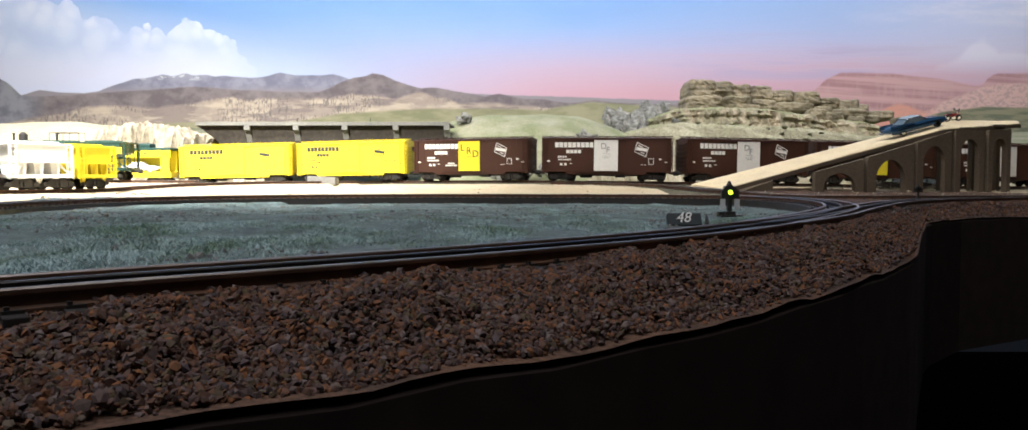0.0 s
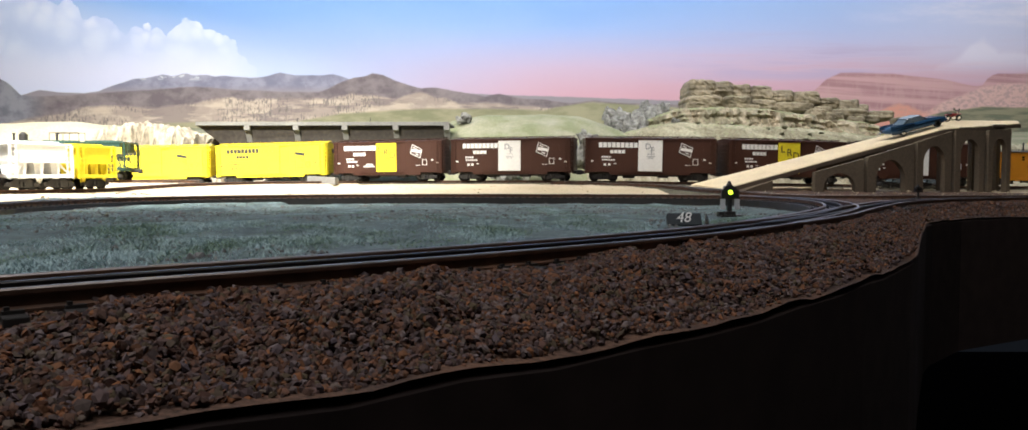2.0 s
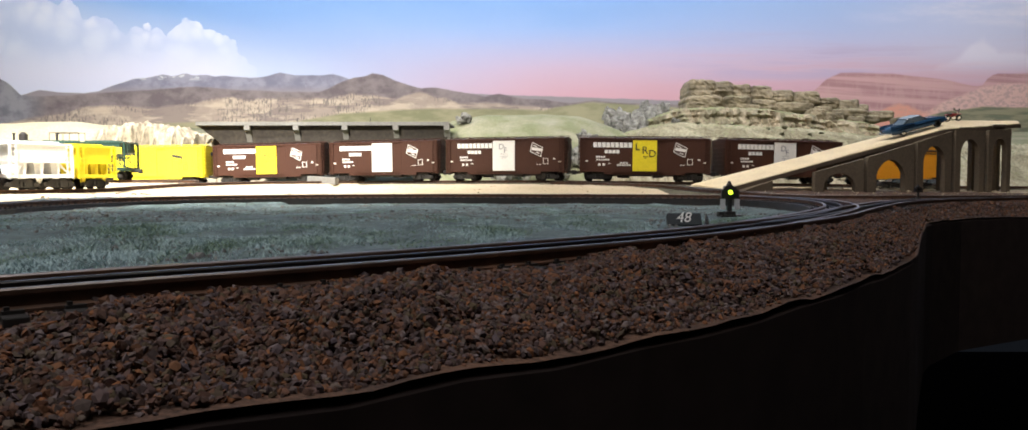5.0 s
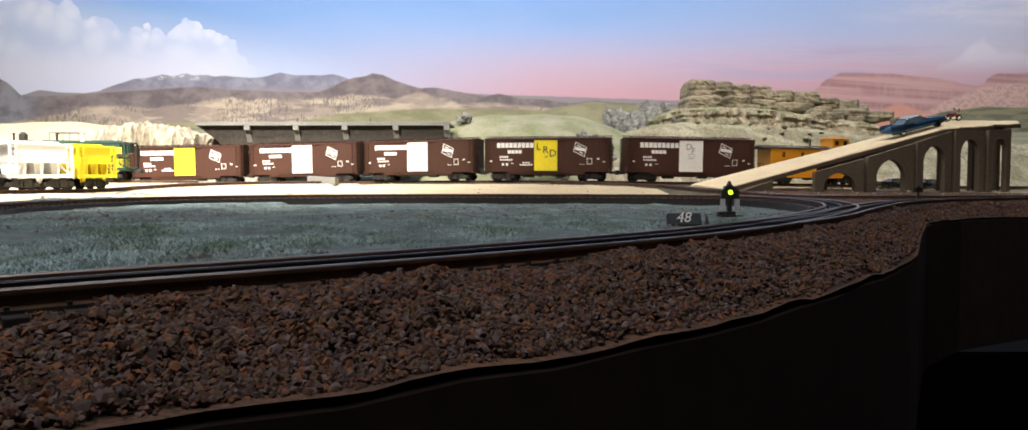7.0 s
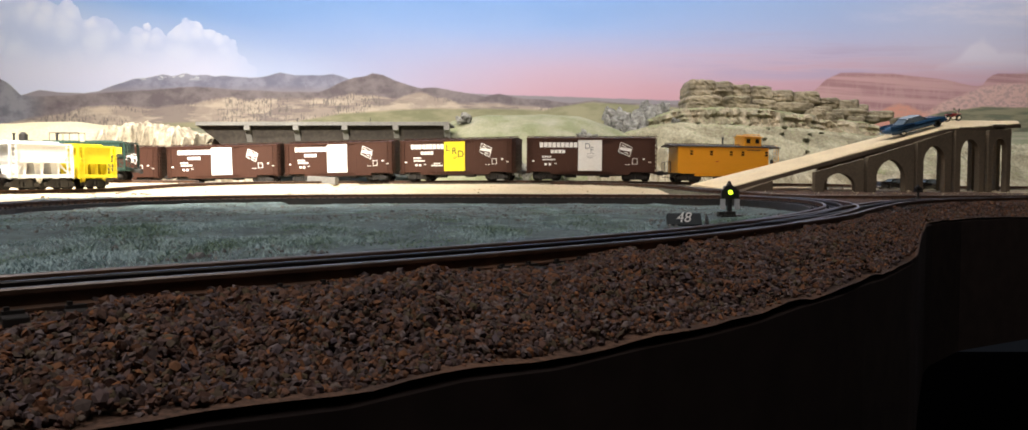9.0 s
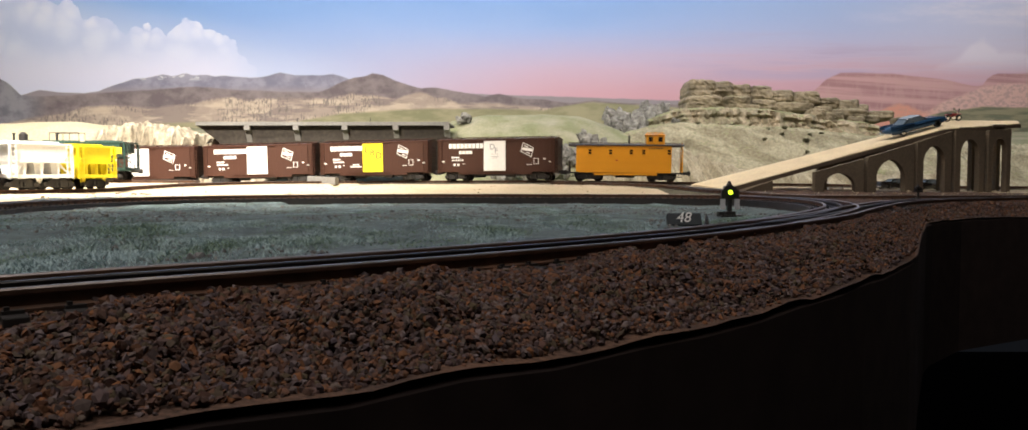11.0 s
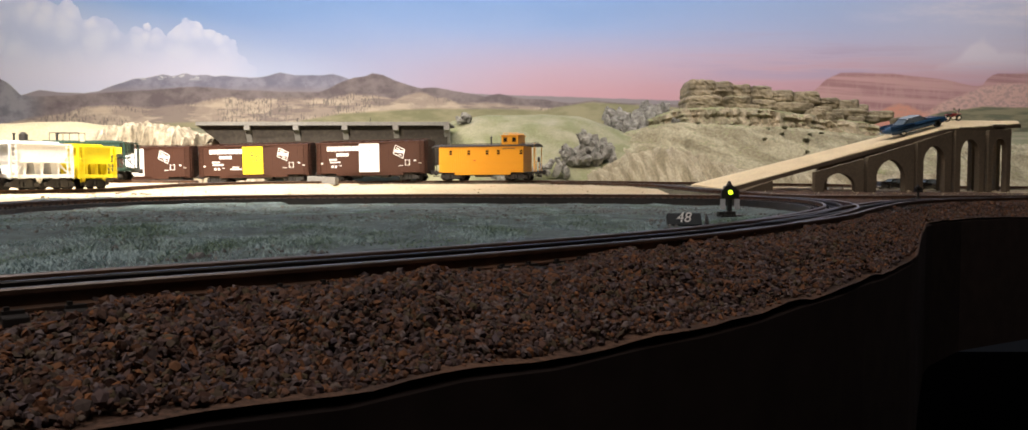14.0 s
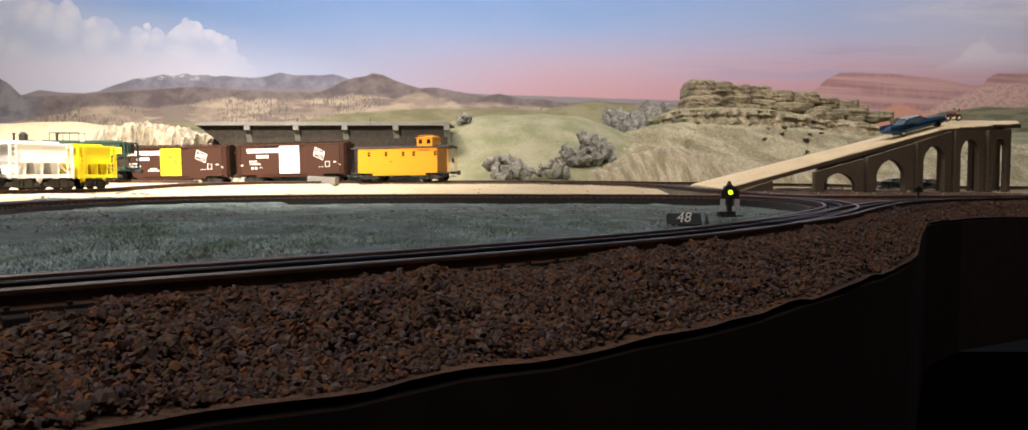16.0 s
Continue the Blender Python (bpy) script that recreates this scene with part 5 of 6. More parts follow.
def tier(root, x0, x1, top, foot, yf, yb, seed, material):
    """A steep gullied bench below the caprock."""
    n, k = int((x1 - x0) * 560), 16
    bm = bmesh.new()
    cols = []
    for i in range(n + 1):
        u = i / n
        x = x0 + (x1 - x0) * u
        z0, z1 = foot(x) - 0.012, top(x) + 0.003 * fbm(x * 40, seed, 4)
        bay = 0.050 * fbm(x * 11, seed, 1, 3)
        col = []
        for j in range(k):
            v = j / (k - 1)
            rib = abs(noise.noise((x * 95 + 2 * v, v * 1.5, seed))) * 0.034 * (1 - 0.6 * v) + 0.014 * fbm(x * 60, v * 9, seed + 5)
            cap = -0.008 * smooth(0.72, 0.80, v) * (1 - smooth(0.92, 1.0, v))
            col.append(bm.verts.new((x * U, (yf + bay + 0.045 * v + rib + cap) * U, (z0 + (z1 - z0) * v) * U)))
        col.append(bm.verts.new((x * U, (yf + bay + 0.075) * U, (z1 + 0.002) * U)))
        col.append(bm.verts.new((x * U, yb * U, (z1 + 0.003) * U)))
        cols.append(col)
    for a, b in zip(cols, cols[1:]):
        for j in range(k + 1):
            bm.faces.new((a[j], b[j], b[j + 1], a[j + 1]))
    bmesh.ops.recalc_face_normals(bm, faces=bm.faces)
    part("ledge", bm, material, root)


def build_mesa():
    root = thing("mesa", "layered tan sandstone mesa with crumbling ledges", "mesa")
    tier(root, 0.235, 0.80, skyline([(0.235, 0.125), (0.275, 0.1403), (0.304, 0.1473), (0.368, 0.1484), (0.461, 0.1426), (0.543, 0.1322), (0.624, 0.1218), (0.671, 0.1102), (0.8, 0.09)]),
         skyline([(0.24, 0.095), (0.461, 0.095), (0.625, 0.085), (0.8, 0.07)]), 1.315, 1.52, 4.0, M_MESALOW)
    top = skyline([(0.316, 0.175), (0.328, 0.1963), (0.335, 0.206), (0.344, 0.2095), (0.381, 0.2071), (0.417, 0.1999), (0.453, 0.1951), (0.483, 0.1963), (0.489, 0.1891), (0.519, 0.1843), (0.55, 0.1831), (0.556, 0.1748),
                   (0.592, 0.1712), (0.622, 0.1688), (0.659, 0.1568), (0.677, 0.145)])
    foot = skyline([(0.309, 0.146), (0.502, 0.143), (0.575, 0.135), (0.623, 0.128), (0.677, 0.118)])
    rnd = random.Random(12)
    # two courses of boulders with a shaded seam between them
    for lo, hi, front, wide in ((0.0, 0.46, 1.392, 0.062), (0.36, 0.99, 1.412, 0.048)):
        x = 0.323 + (0.008 if lo > 0.1 else 0.0)
        i = 0
        while x < 0.665:
            w = wide * rnd.uniform(0.65, 1.35) * (1.0 if x < 0.5 else 0.72)
            c = x + w / 2
            a, b = foot(c), top(min(c, 0.672))
            z0, z1 = a + (b - a) * lo, a + (b - a) * hi
            d = 0.11
            block(root, c, front + d / 2 + rnd.uniform(-0.014, 0.018), (z0 + z1) / 2, w * 1.16, d, (z1 - z0) * rnd.uniform(1.0, 1.10), 3.0 * i + 40 * lo + 1, M_MESA)
            x += w
            i += 1
    # broken boulders on the bench at the foot
    for c, z, w, h in ((0.545, 0.136, 0.030, 0.020), (0.575, 0.130, 0.034, 0.022), (0.615, 0.124, 0.030, 0.018), (0.700, 0.121, 0.030, 0.022), (0.43, 0.148, 0.022, 0.012)):
        block(root, c, 1.385, z, w, 0.035, h, c * 90, M_MESA)


M_SPUR = mat("spur_clay", (0.42, 0.38, 0.28), 0.95, 0, 0.22, 150, (0.25, 0.22, 0.145), 0.8, 1.0, 0.6, turf=(0.25, 0.26, 0.14, 1.22), lay=(12, 62, 12, 9))
M_DUNE = mat("hill_sand", (0.46, 0.41, 0.28), 0.95, 0, 0.14, 150, (0.37, 0.335, 0.22), 0.7, 9, 0.5)
# dark upright streaks paint the bench's shaded hollows into the scree
M_MESALOW = mat("mesa_scree", (0.38, 0.32, 0.225), 0.95, 0, 0.3, 90, (0.15, 0.14, 0.085), 0.9, 1.0, 0.9, turf=(0.23, 0.245, 0.12, 1.0), lay=(0, 22, 8, 6))
# overhead light in the colour: stone darkened for shaded faces, turf tint lightens tops
M_MESA = mat("mesa_stone", (0.30, 0.25, 0.165), 0.95, 0, 0.3, 110, (0.12, 0.10, 0.065), 0.95, 18, 1.0, turf=(0.29, 0.27, 0.155, 1.10))
M_CRAG = mat("crag_stone", (0.27, 0.265, 0.24), 0.95, 0, 0.4, 90, (0.12, 0.12, 0.105), 0.9, 34, 1.0, turf=(0.22, 0.23, 0.125, 1.15))


# ---- concrete snow shed ----
def build_shed():
    root = thing("snow_shed", "long dark-sided snow shed with a weathered concrete roof slab", "snow shed")
    y, x0, x1 = 1.12, -0.462, -0.094
    bm = bmesh.new()
    bm_box(bm, Vector(((x0 + x1) / 2, y + 0.04, 0.1016)) * U, ((x1 - x0) * U, 0.1 * U, 0.0030 * U), 0.0008)
    part("roof_slab", bm, M_CONC, root, "weathered grey concrete slab")
    bm = bmesh.new()
    bm_box(bm, Vector(((x0 + x1) / 2, y - 0.008, 0.0990)) * U, ((x1 - x0) * U, 0.004 * U, 0.0022 * U), 0.0004)
    part("edge_beam", bm, M_CONC, root)
    bm = bmesh.new()
    a = [bm.verts.new(Vector(p) * U) for p in ((x0 - 0.002, y - 0.004, 0.0995), (x1 - 0.002, y - 0.004, 0.0995), (x1 - 0.008, y + 0.012, 0.030), (x0 + 0.06, y + 0.012, 0.030), (x0 + 0.028, y + 0.004, 0.075))]
    f = bm.faces.new(a)
    ex = bmesh.ops.extrude_face_region(bm, geom=[f])
    bmesh.ops.translate(bm, vec=(0, 0.012, 0), verts=[g for g in ex["geom"] if isinstance(g, bmesh.types.BMVert)])
    bmesh.ops.recalc_face_normals(bm, faces=bm.faces)
    part("back_wall", bm, M_DARKWOOD, root, "dark brown wall under the slab")
    for px in (-0.388, -0.317, -0.246, -0.172, -0.098):
        bm = bmesh.new()
        prof = [(y - 0.010, 0.0985), (y + 0.006, 0.0985), (y + 0.012, 0.070), (y + 0.006, 0.070), (y - 0.004, 0.090), (y - 0.010, 0.0915)]
        bm_prism(bm, [(q * U, w * U) for q, w in prof], "x", (px - 0.0040) * U, (px + 0.0040) * U)
        part("bracket", bm, M_CONC, root, "concrete bracket")
    for px in (-0.317, -0.21):
        bm = bmesh.new()
        bm_cyl(bm, Vector((px, y, 0.103)) * U, Vector((px, y, 0.110)) * U, 0.0009, 6)
        part("roof_post", bm, M_BLACK, root)


# ---- hopper wagons in the yard ----
def hopper(label, paint, length, height, open_frame=True):
    car = thing("hopper_wagon", label, "hopper wagon", "parked hopper wagons")
    hl, hw, zs, zt = length / 2, 0.031, 0.021, height
    zm = zs + (zt - zs) * 0.44
    bm = bmesh.new()
    prof = [(-hl + 0.17 * length, zm), (-hl + 0.010, zt - 0.018), (-hl + 0.010, zt), (hl - 0.010, zt), (hl - 0.010, zt - 0.018), (hl - 0.17 * length, zm)]
    bm_prism(bm, prof, "y", -hw, hw)
    part("hopper_body", bm, paint, car)
    pieces("side_chord", (length * 0.86, 0.0022, 0.0030), paint, car, [(0, s * (hw + 0.0004), zm + 0.001) for s in (-1, 1)])
    bm = bmesh.new()
    bm_box(bm, (0, 0, zt + 0.0012), (length - 0.004, 2 * hw + 0.003, 0.0030), 0.0006)
    for x in (-0.3, 0, 0.3):
        bm_box(bm, (x * length, 0, zt + 0.0042), (length * 0.24, 0.016, 0.0040), 0.0008)
    part("roof", bm, paint, car)
    bm = bmesh.new()
    for s in (-1, 1):
        bm_box(bm, (0, s * (hw - 0.001), zs), (length, 0.003, 0.0055))
    bm_box(bm, (0, 0, zs), (length, 2 * hw - 0.004, 0.004))
    part("sill", bm, paint, car)
    pieces("corner_post", (0.0030, 0.003, zt - zs), paint, car, [(x, s * (hw - 0.0005), (zs + zt) / 2) for x in (-hl + 0.003, hl - 0.003) for s in (-1, 1)])
    pieces("side_post", (0.0022, 0.003, zm - zs), paint, car, [(x * length, s * (hw - 0.0015), (zs + zm) / 2) for x in (-0.26, 0.0, 0.26) for s in (-1, 1)])
    for s in (-1, 1):
        for x0, x1 in ((-0.46, -0.26), (0.46, 0.26)):
            bm = bmesh.new()
            bm_cyl(bm, (x0 * length, s * (hw - 0.001), zs), (x1 * length, s * (hw - 0.001), zm), 0.0011, 6)
            part("brace", bm, paint, car)
    bm = bmesh.new()
    for x in (-0.26, 0.0, 0.26):
        q = x * length
        prof = [(q - 0.085 * length, zm + 0.001), (q + 0.085 * length, zm + 0.001), (q + 0.04 * length, zs - 0.012), (q - 0.04 * length, zs - 0.012)]
        bm_prism(bm, prof, "y", -hw * 0.72, hw * 0.72)
    part("discharge_chute", bm, paint if open_frame else M_BLACK, car)
    for s in (-1, 1):
        for x in (-hl + 0.006, hl - 0.006):
            part("ladder", ladder(x, s * (hw + 0.002), zs - 0.004, zt, 0.010, 7), paint, car)
        part("ladder", ladder(s * (hl + 0.0015), -s * 0.02, zs - 0.004, zt, 0.011, 7, "y"), paint, car)
        bm = bmesh.new()
        bm_box(bm, (s * (hl - 0.008), 0, zs + 0.003), (0.016, 2 * hw, 0.0016))
        bm_cyl(bm, (s * (hl - 0.002), -hw + 0.004, zs), (s * (hl - 0.030), -hw + 0.006, zt - 0.022), 0.0009, 6)
        bm_cyl(bm, (s * (hl - 0.002), hw - 0.004, zs), (s * (hl - 0.030), hw - 0.006, zt - 0.022), 0.0009, 6)
        part("end_platform", bm, paint, car)
    add_trucks(car, max(0.027, hl - 0.036) if length > 0.08 else 0.0)
    add_couplers(car, hl)
    return car


def build_yard():
    a = hopper("white open-framed hopper wagon on the sandy yard track", M_WHITE, 0.098, 0.0695)
    b = hopper("yellow covered hopper wagon coupled behind the white one", M_YELLOW, 0.072, 0.068)
    c = hopper("dark green hopper wagon with yellow stripes on the rear yard track", M_GREEN, 0.28, 0.073, False)
    for x, w in ((0.060, 0.030), (0.121, 0.024), (-0.02, 0.05)):
        bm = bmesh.new()
        bm_box(bm, (x, -0.0328, 0.058), (w, 0.0012, 0.013), 0.0002)
        part("stripe", bm, M_YELLOW, c, "yellow painted panel")
    e = hopper("navy blue hopper wagon coupled before the white one", M_NAVY, 0.098, 0.0695)
    return a, b, c, e


# ---- ballast, grass ----
def ramp_material(name, stops, rough=0.9, patch=None, scale=900.0, spec=0.3):
    """Colour picked piece by piece from a row of real colours, with fine grain."""
    m = bpy.data.materials.new(name)
    m.use_nodes = True
    n, l = m.node_tree.nodes, m.node_tree.links
    b = n["Principled BSDF"]
    b.inputs["Roughness"].default_value, b.inputs["Specular IOR Level"].default_value = rough, spec
    g = n.new("ShaderNodeNewGeometry")
    r = n.new("ShaderNodeValToRGB")
    el = r.color_ramp.elements
    for i, c in enumerate(stops):
        e = el[i] if i < 2 else el.new(i / (len(stops) - 1))
        e.position, e.color = i / (len(stops) - 1), (*c, 1)
    l.new(g.outputs["Random Per Island"], r.inputs[0])
    co = n.new("ShaderNodeTexCoord")
    t = n.new("ShaderNodeTexNoise")
    t.inputs["Scale"].default_value, t.inputs["Detail"].default_value = scale, 3
    l.new(co.outputs["Object"], t.inputs["Vector"])
    mr = n.new("ShaderNodeMapRange")
    mr.inputs[3].default_value, mr.inputs[4].default_value = 0.75, 1.25
    l.new(t.outputs["Fac"], mr.inputs[0])
    hs = n.new("ShaderNodeHueSaturation")
    out = r.outputs[0]
    if patch:
        t2 = n.new("ShaderNodeTexNoise")
        t2.inputs["Scale"].default_value, t2.inputs["Detail"].default_value = 26, 4
        mp = n.new("ShaderNodeMapping")
        mp.inputs["Scale"].default_value = (1, 0.45, 1)
        l.new(co.outputs["Object"], mp.inputs[0])
        l.new(mp.outputs[0], t2.inputs["Vector"])
        m2 = n.new("ShaderNodeMapRange")
        m2.inputs[1].default_value, m2.inputs[2].default_value = 0.44, 0.57
        l.new(t2.outputs["Fac"], m2.inputs[0])
        mx = n.new("ShaderNodeMix")
        mx.data_type = "RGBA"
        l.new(m2.outputs[0], mx.inputs[0])
        l.new(out, mx.inputs[6])
        mx.inputs[7].default_value = (*patch, 1)
        out = mx.outputs[2]
    l.new(out, hs.inputs["Color"])
    l.new(mr.outputs[0], hs.inputs["Value"])
    l.new(hs.outputs[0], b.inputs["Base Color"])
    return m


M_GRAIN = ramp_material("ballast_grain", [(0.040, 0.026, 0.025), (0.100, 0.052, 0.034), (0.072, 0.056, 0.064), (0.150, 0.068, 0.032), (0.048, 0.032, 0.030), (0.145, 0.112, 0.112), (0.085, 0.062, 0.034), (0.052, 0.036, 0.038), (0.20, 0.082, 0.034), (0.068, 0.046, 0.047)])
M_GRASS = ramp_material("static_grass", [(0.19, 0.28, 0.26), (0.23, 0.33, 0.32), (0.26, 0.37, 0.36), (0.22, 0.32, 0.17), (0.24, 0.35, 0.33), (0.18, 0.28, 0.13)], patch=(0.42, 0.56, 0.58))
M_CHIP = ramp_material("grey_chip", [(0.10, 0.10, 0.10), (0.2, 0.2, 0.2), (0.15, 0.14, 0.13), (0.28, 0.28, 0.27), (0.08, 0.08, 0.085)])
M_SANDCHIP = ramp_material("sand_chip", [(0.5, 0.42, 0.3), (0.38, 0.3, 0.2), (0.58, 0.5, 0.38), (0.3, 0.25, 0.18)])


def grains(name, label, category, P, R, material, seed):
    """Thousands of small angular stones as one mesh."""
    rng = np.random.default_rng(seed)
    p = (1 + 5 ** 0.5) / 2
    V = np.array([(-1, p, 0), (1, p, 0), (-1, -p, 0), (1, -p, 0), (0, -1, p), (0, 1, p), (0, -1, -p), (0, 1, -p), (p, 0, -1), (p, 0, 1), (-p, 0, -1), (-p, 0, 1)]) / 1.9
    F = np.array([(0, 11, 5), (0, 5, 1), (0, 1, 7), (0, 7, 10), (0, 10, 11), (1, 5, 9), (5, 11, 4), (11, 10, 2), (10, 7, 6), (7, 1, 8), (3, 9, 4), (3, 4, 2), (3, 2, 6), (3, 6, 8),
                  (3, 8, 9), (4, 9, 5), (2, 4, 11), (6, 2, 10), (8, 6, 7), (9, 8, 1)])
    n = len(P)
    W = V[None] * rng.uniform(0.50, 1.35, (n, 12, 1)) * rng.uniform(0.6, 1.35, (n, 1, 3))
    q = rng.normal(size=(n, 4))
    q /= np.linalg.norm(q, axis=1, keepdims=True)
    w, x, y, z = q.T
    Rm = np.stack([1 - 2 * (y * y + z * z), 2 * (x * y - z * w), 2 * (x * z + y * w), 2 * (x * y + z * w), 1 - 2 * (x * x + z * z), 2 * (y * z - x * w),
                   2 * (x * z - y * w), 2 * (y * z + x * w), 1 - 2 * (x * x + y * y)], 1).reshape(n, 3, 3)
    W = np.einsum("nij,nkj->nki", Rm, W) * np.asarray(R)[:, None, None] + np.asarray(P)[:, None]
    FF = (F[None] + 12 * np.arange(n)[:, None, None]).reshape(-1, 3)
    return tagged(new(name, fast_mesh(name, W.reshape(-1, 3), FF, material)), label, category, kind="stuff")


def fast_mesh(name, V, F, material):
    me = bpy.data.meshes.new(name)
    k = F.shape[1]
    me.vertices.add(len(V))
    me.vertices.foreach_set("co", np.ascontiguousarray(V, dtype=np.float32).ravel())
    me.loops.add(F.size)
    me.loops.foreach_set("vertex_index", np.ascontiguousarray(F, dtype=np.int32).ravel())
    me.polygons.add(len(F))
    me.polygons.foreach_set("loop_start", np.arange(0, F.size, k, dtype=np.int32))
    me.update(calc_edges=True)
    me.polygons.foreach_set("use_smooth", [False] * len(F))
    me.validate()
    me.materials.append(material)
    return me


def build_ballast():
    rng = np.random.default_rng(11)
    P, R = [], []
    spans = [(-0.16, 0.06, 44000, 0.00045, 0.00135), (0.06, 0.22, 18000, 0.00055, 0.0014), (0.22, 0.6, 8000, 0.0008, 0.0016)]
    for x0, x1, n, r0, r1 in spans:
        got = 0
        while got < n:
            x = rng.uniform(x0, x1)
            e = float(edge_y(x))
            # across: from the layout edge up to the near rail, and a little between the ties
            dx = 0.002
            slope = float(front_y(x + dx) - front_y(x - dx)) / (2 * dx)
            lean = math.sqrt(1 + slope * slope)
            f = float(front_y(x)) - 0.0089 * lean
            y = rng.uniform(e, f + 0.0010 * lean)
            if y < e + 0.0012 + 0.003 * rng.random() or rng.random() < 0.15 * (y < e + 0.008):
                continue
            r = r0 + (r1 - r0) * rng.random() ** 1.8
            lift = 0.0034 * (noise.noise((x * 60, y * 60, 1.5)) + 0.8 * noise.noise((x * 190, y * 190, 5))) + rng.uniform(0, 0.0012)
            lift = max(lift, rng.uniform(-0.0003, 0.0004))
            bank = 0.0012 * min(1.0, max(0.0, (y - e) / 0.02)) * (1 if x > -0.03 else max(0.0, 1 + (x + 0.03) / 0.03))
            P.append((x * U, y * U, ground_z(x, y) * U + lift + bank * U))
            R.append(r)
            got += 1
    grains("ballast", "coarse rusty brown and grey ballast stones along the front track", "ballast", P, R, M_GRAIN, 3)
    # between the rails and round the turnout
    P, R = [], []
    for path, a, b, n in ((loop_path, 0.1, 0.95, 5000), (branch_path, 0.05, 1.2, 4000)):
        for _ in range(n):
            s = rng.uniform(a, b)
            o = rng.uniform(-0.030, 0.030)
            q = path.side(s, o)
            P.append((q[0], q[1], q[2] - RAIL_H - 0.0022 + rng.uniform(-0.0012, 0.0006)))
            R.append(rng.uniform(0.0006, 0.0012))
    grains("track_ballast", "dark fine ballast packed between the front ties", "ballast", P, R, M_GRAIN, 4)
    # grey chips over the soil, pale chips over the sand bank
    P, R = [], []
    while len(P) < 5200:
        x, y = rng.uniform(-0.3, 0.2), rng.uniform(0.16, 0.7)
        if y < front_y(x) + 0.016 or y > back_y(x) - 0.016 or noise.noise((x * 14, y * 9, 2)) < -0.08 + 0.3 * (y < 0.33):
            continue
        P.append((x * U, y * U, ground_z(x, y) * U))
        R.append(rng.uniform(0.0005, 0.0013) * (1 + 1.0 * (rng.random() < 0.05)))
    grains("gravel", "grey stone chips scattered over the infield soil", "gravel", P, R, M_CHIP, 5)
    P, R = [], []
    while len(P) < 3500:
        x = rng.uniform(-0.62, 0.62)
        y = rng.uniform(0.5, 1.14)
        if y < back_y(x) + 0.03 or (x > 0.2 and y < 0.69) or (x < -0.3 and y < 0.45):
            continue
        P.append((x * U, y * U, ground_z(x, y) * U))
        R.append(rng.uniform(0.0006, 0.0018) * (1 + 1.2 * (rng.random() < 0.05)))
    grains("sand_gravel", "pale gravel scattered over the sand bank", "gravel", P, R, M_SANDCHIP, 6)


def build_grass():
    rng = np.random.default_rng(21)
    V, F = [], []
    while len(F) < 110000:
        x, y = rng.uniform(-0.31, 0.2), rng.uniform(0.09, 0.69)
        if y < front_y(x) + 0.0135 or y > back_y(x) - 0.016 or x > 0.17 or (abs(x - 0.064) < 0.012 and y < 0.297):
            continue
        d = noise.noise((x * 22, y * 9, 4)) + 0.6 * noise.noise((x * 60, y * 26, 8))
        far = smooth(0.24, 0.42, y - 0.5 * max(0.0, x))
        if rng.random() > (0.56 + 1.5 * d) * (1 - 0.74 * far):
            continue
        h = rng.uniform(0.0008, 0.0020) * (1 + 1.6 * max(0, d)) * (1 - 0.45 * far)
        a = rng.uniform(0, 2 * math.pi)
        w = rng.uniform(0.00014, 0.00030) * (1 + y)
        lx, ly = rng.normal(0, 0.9, 2) * h
        X, Y, Z = x * U, y * U, ground_z(x, y) * U - 0.0005
        c, s = math.cos(a) * w, math.sin(a) * w
        i = len(V)
        V += [(X - c, Y - s, Z), (X + c, Y + s, Z), (X + c * 0.4 + lx, Y + s * 0.4 + ly, Z + h), (X - c * 0.4 + lx, Y - s * 0.4 + ly, Z + h)]
        F.append((i, i + 1, i + 2, i + 3))
    tagged(new("grass", fast_mesh("grass", np.array(V), np.array(F), M_GRASS)), "pale grey-green static grass tufts inside the loop", "grass", kind="stuff")


# ---- small things ----
M_LENS = mat("green_lens", (0.1, 0.4, 0.05), 0.3, 0, 0.05, 100, emit=(0.55, 1.0, 0.04, 3.5))
M_LENSOFF = mat("dark_lens", (0.02, 0.03, 0.02), 0.2, 0, 0.05, 100)


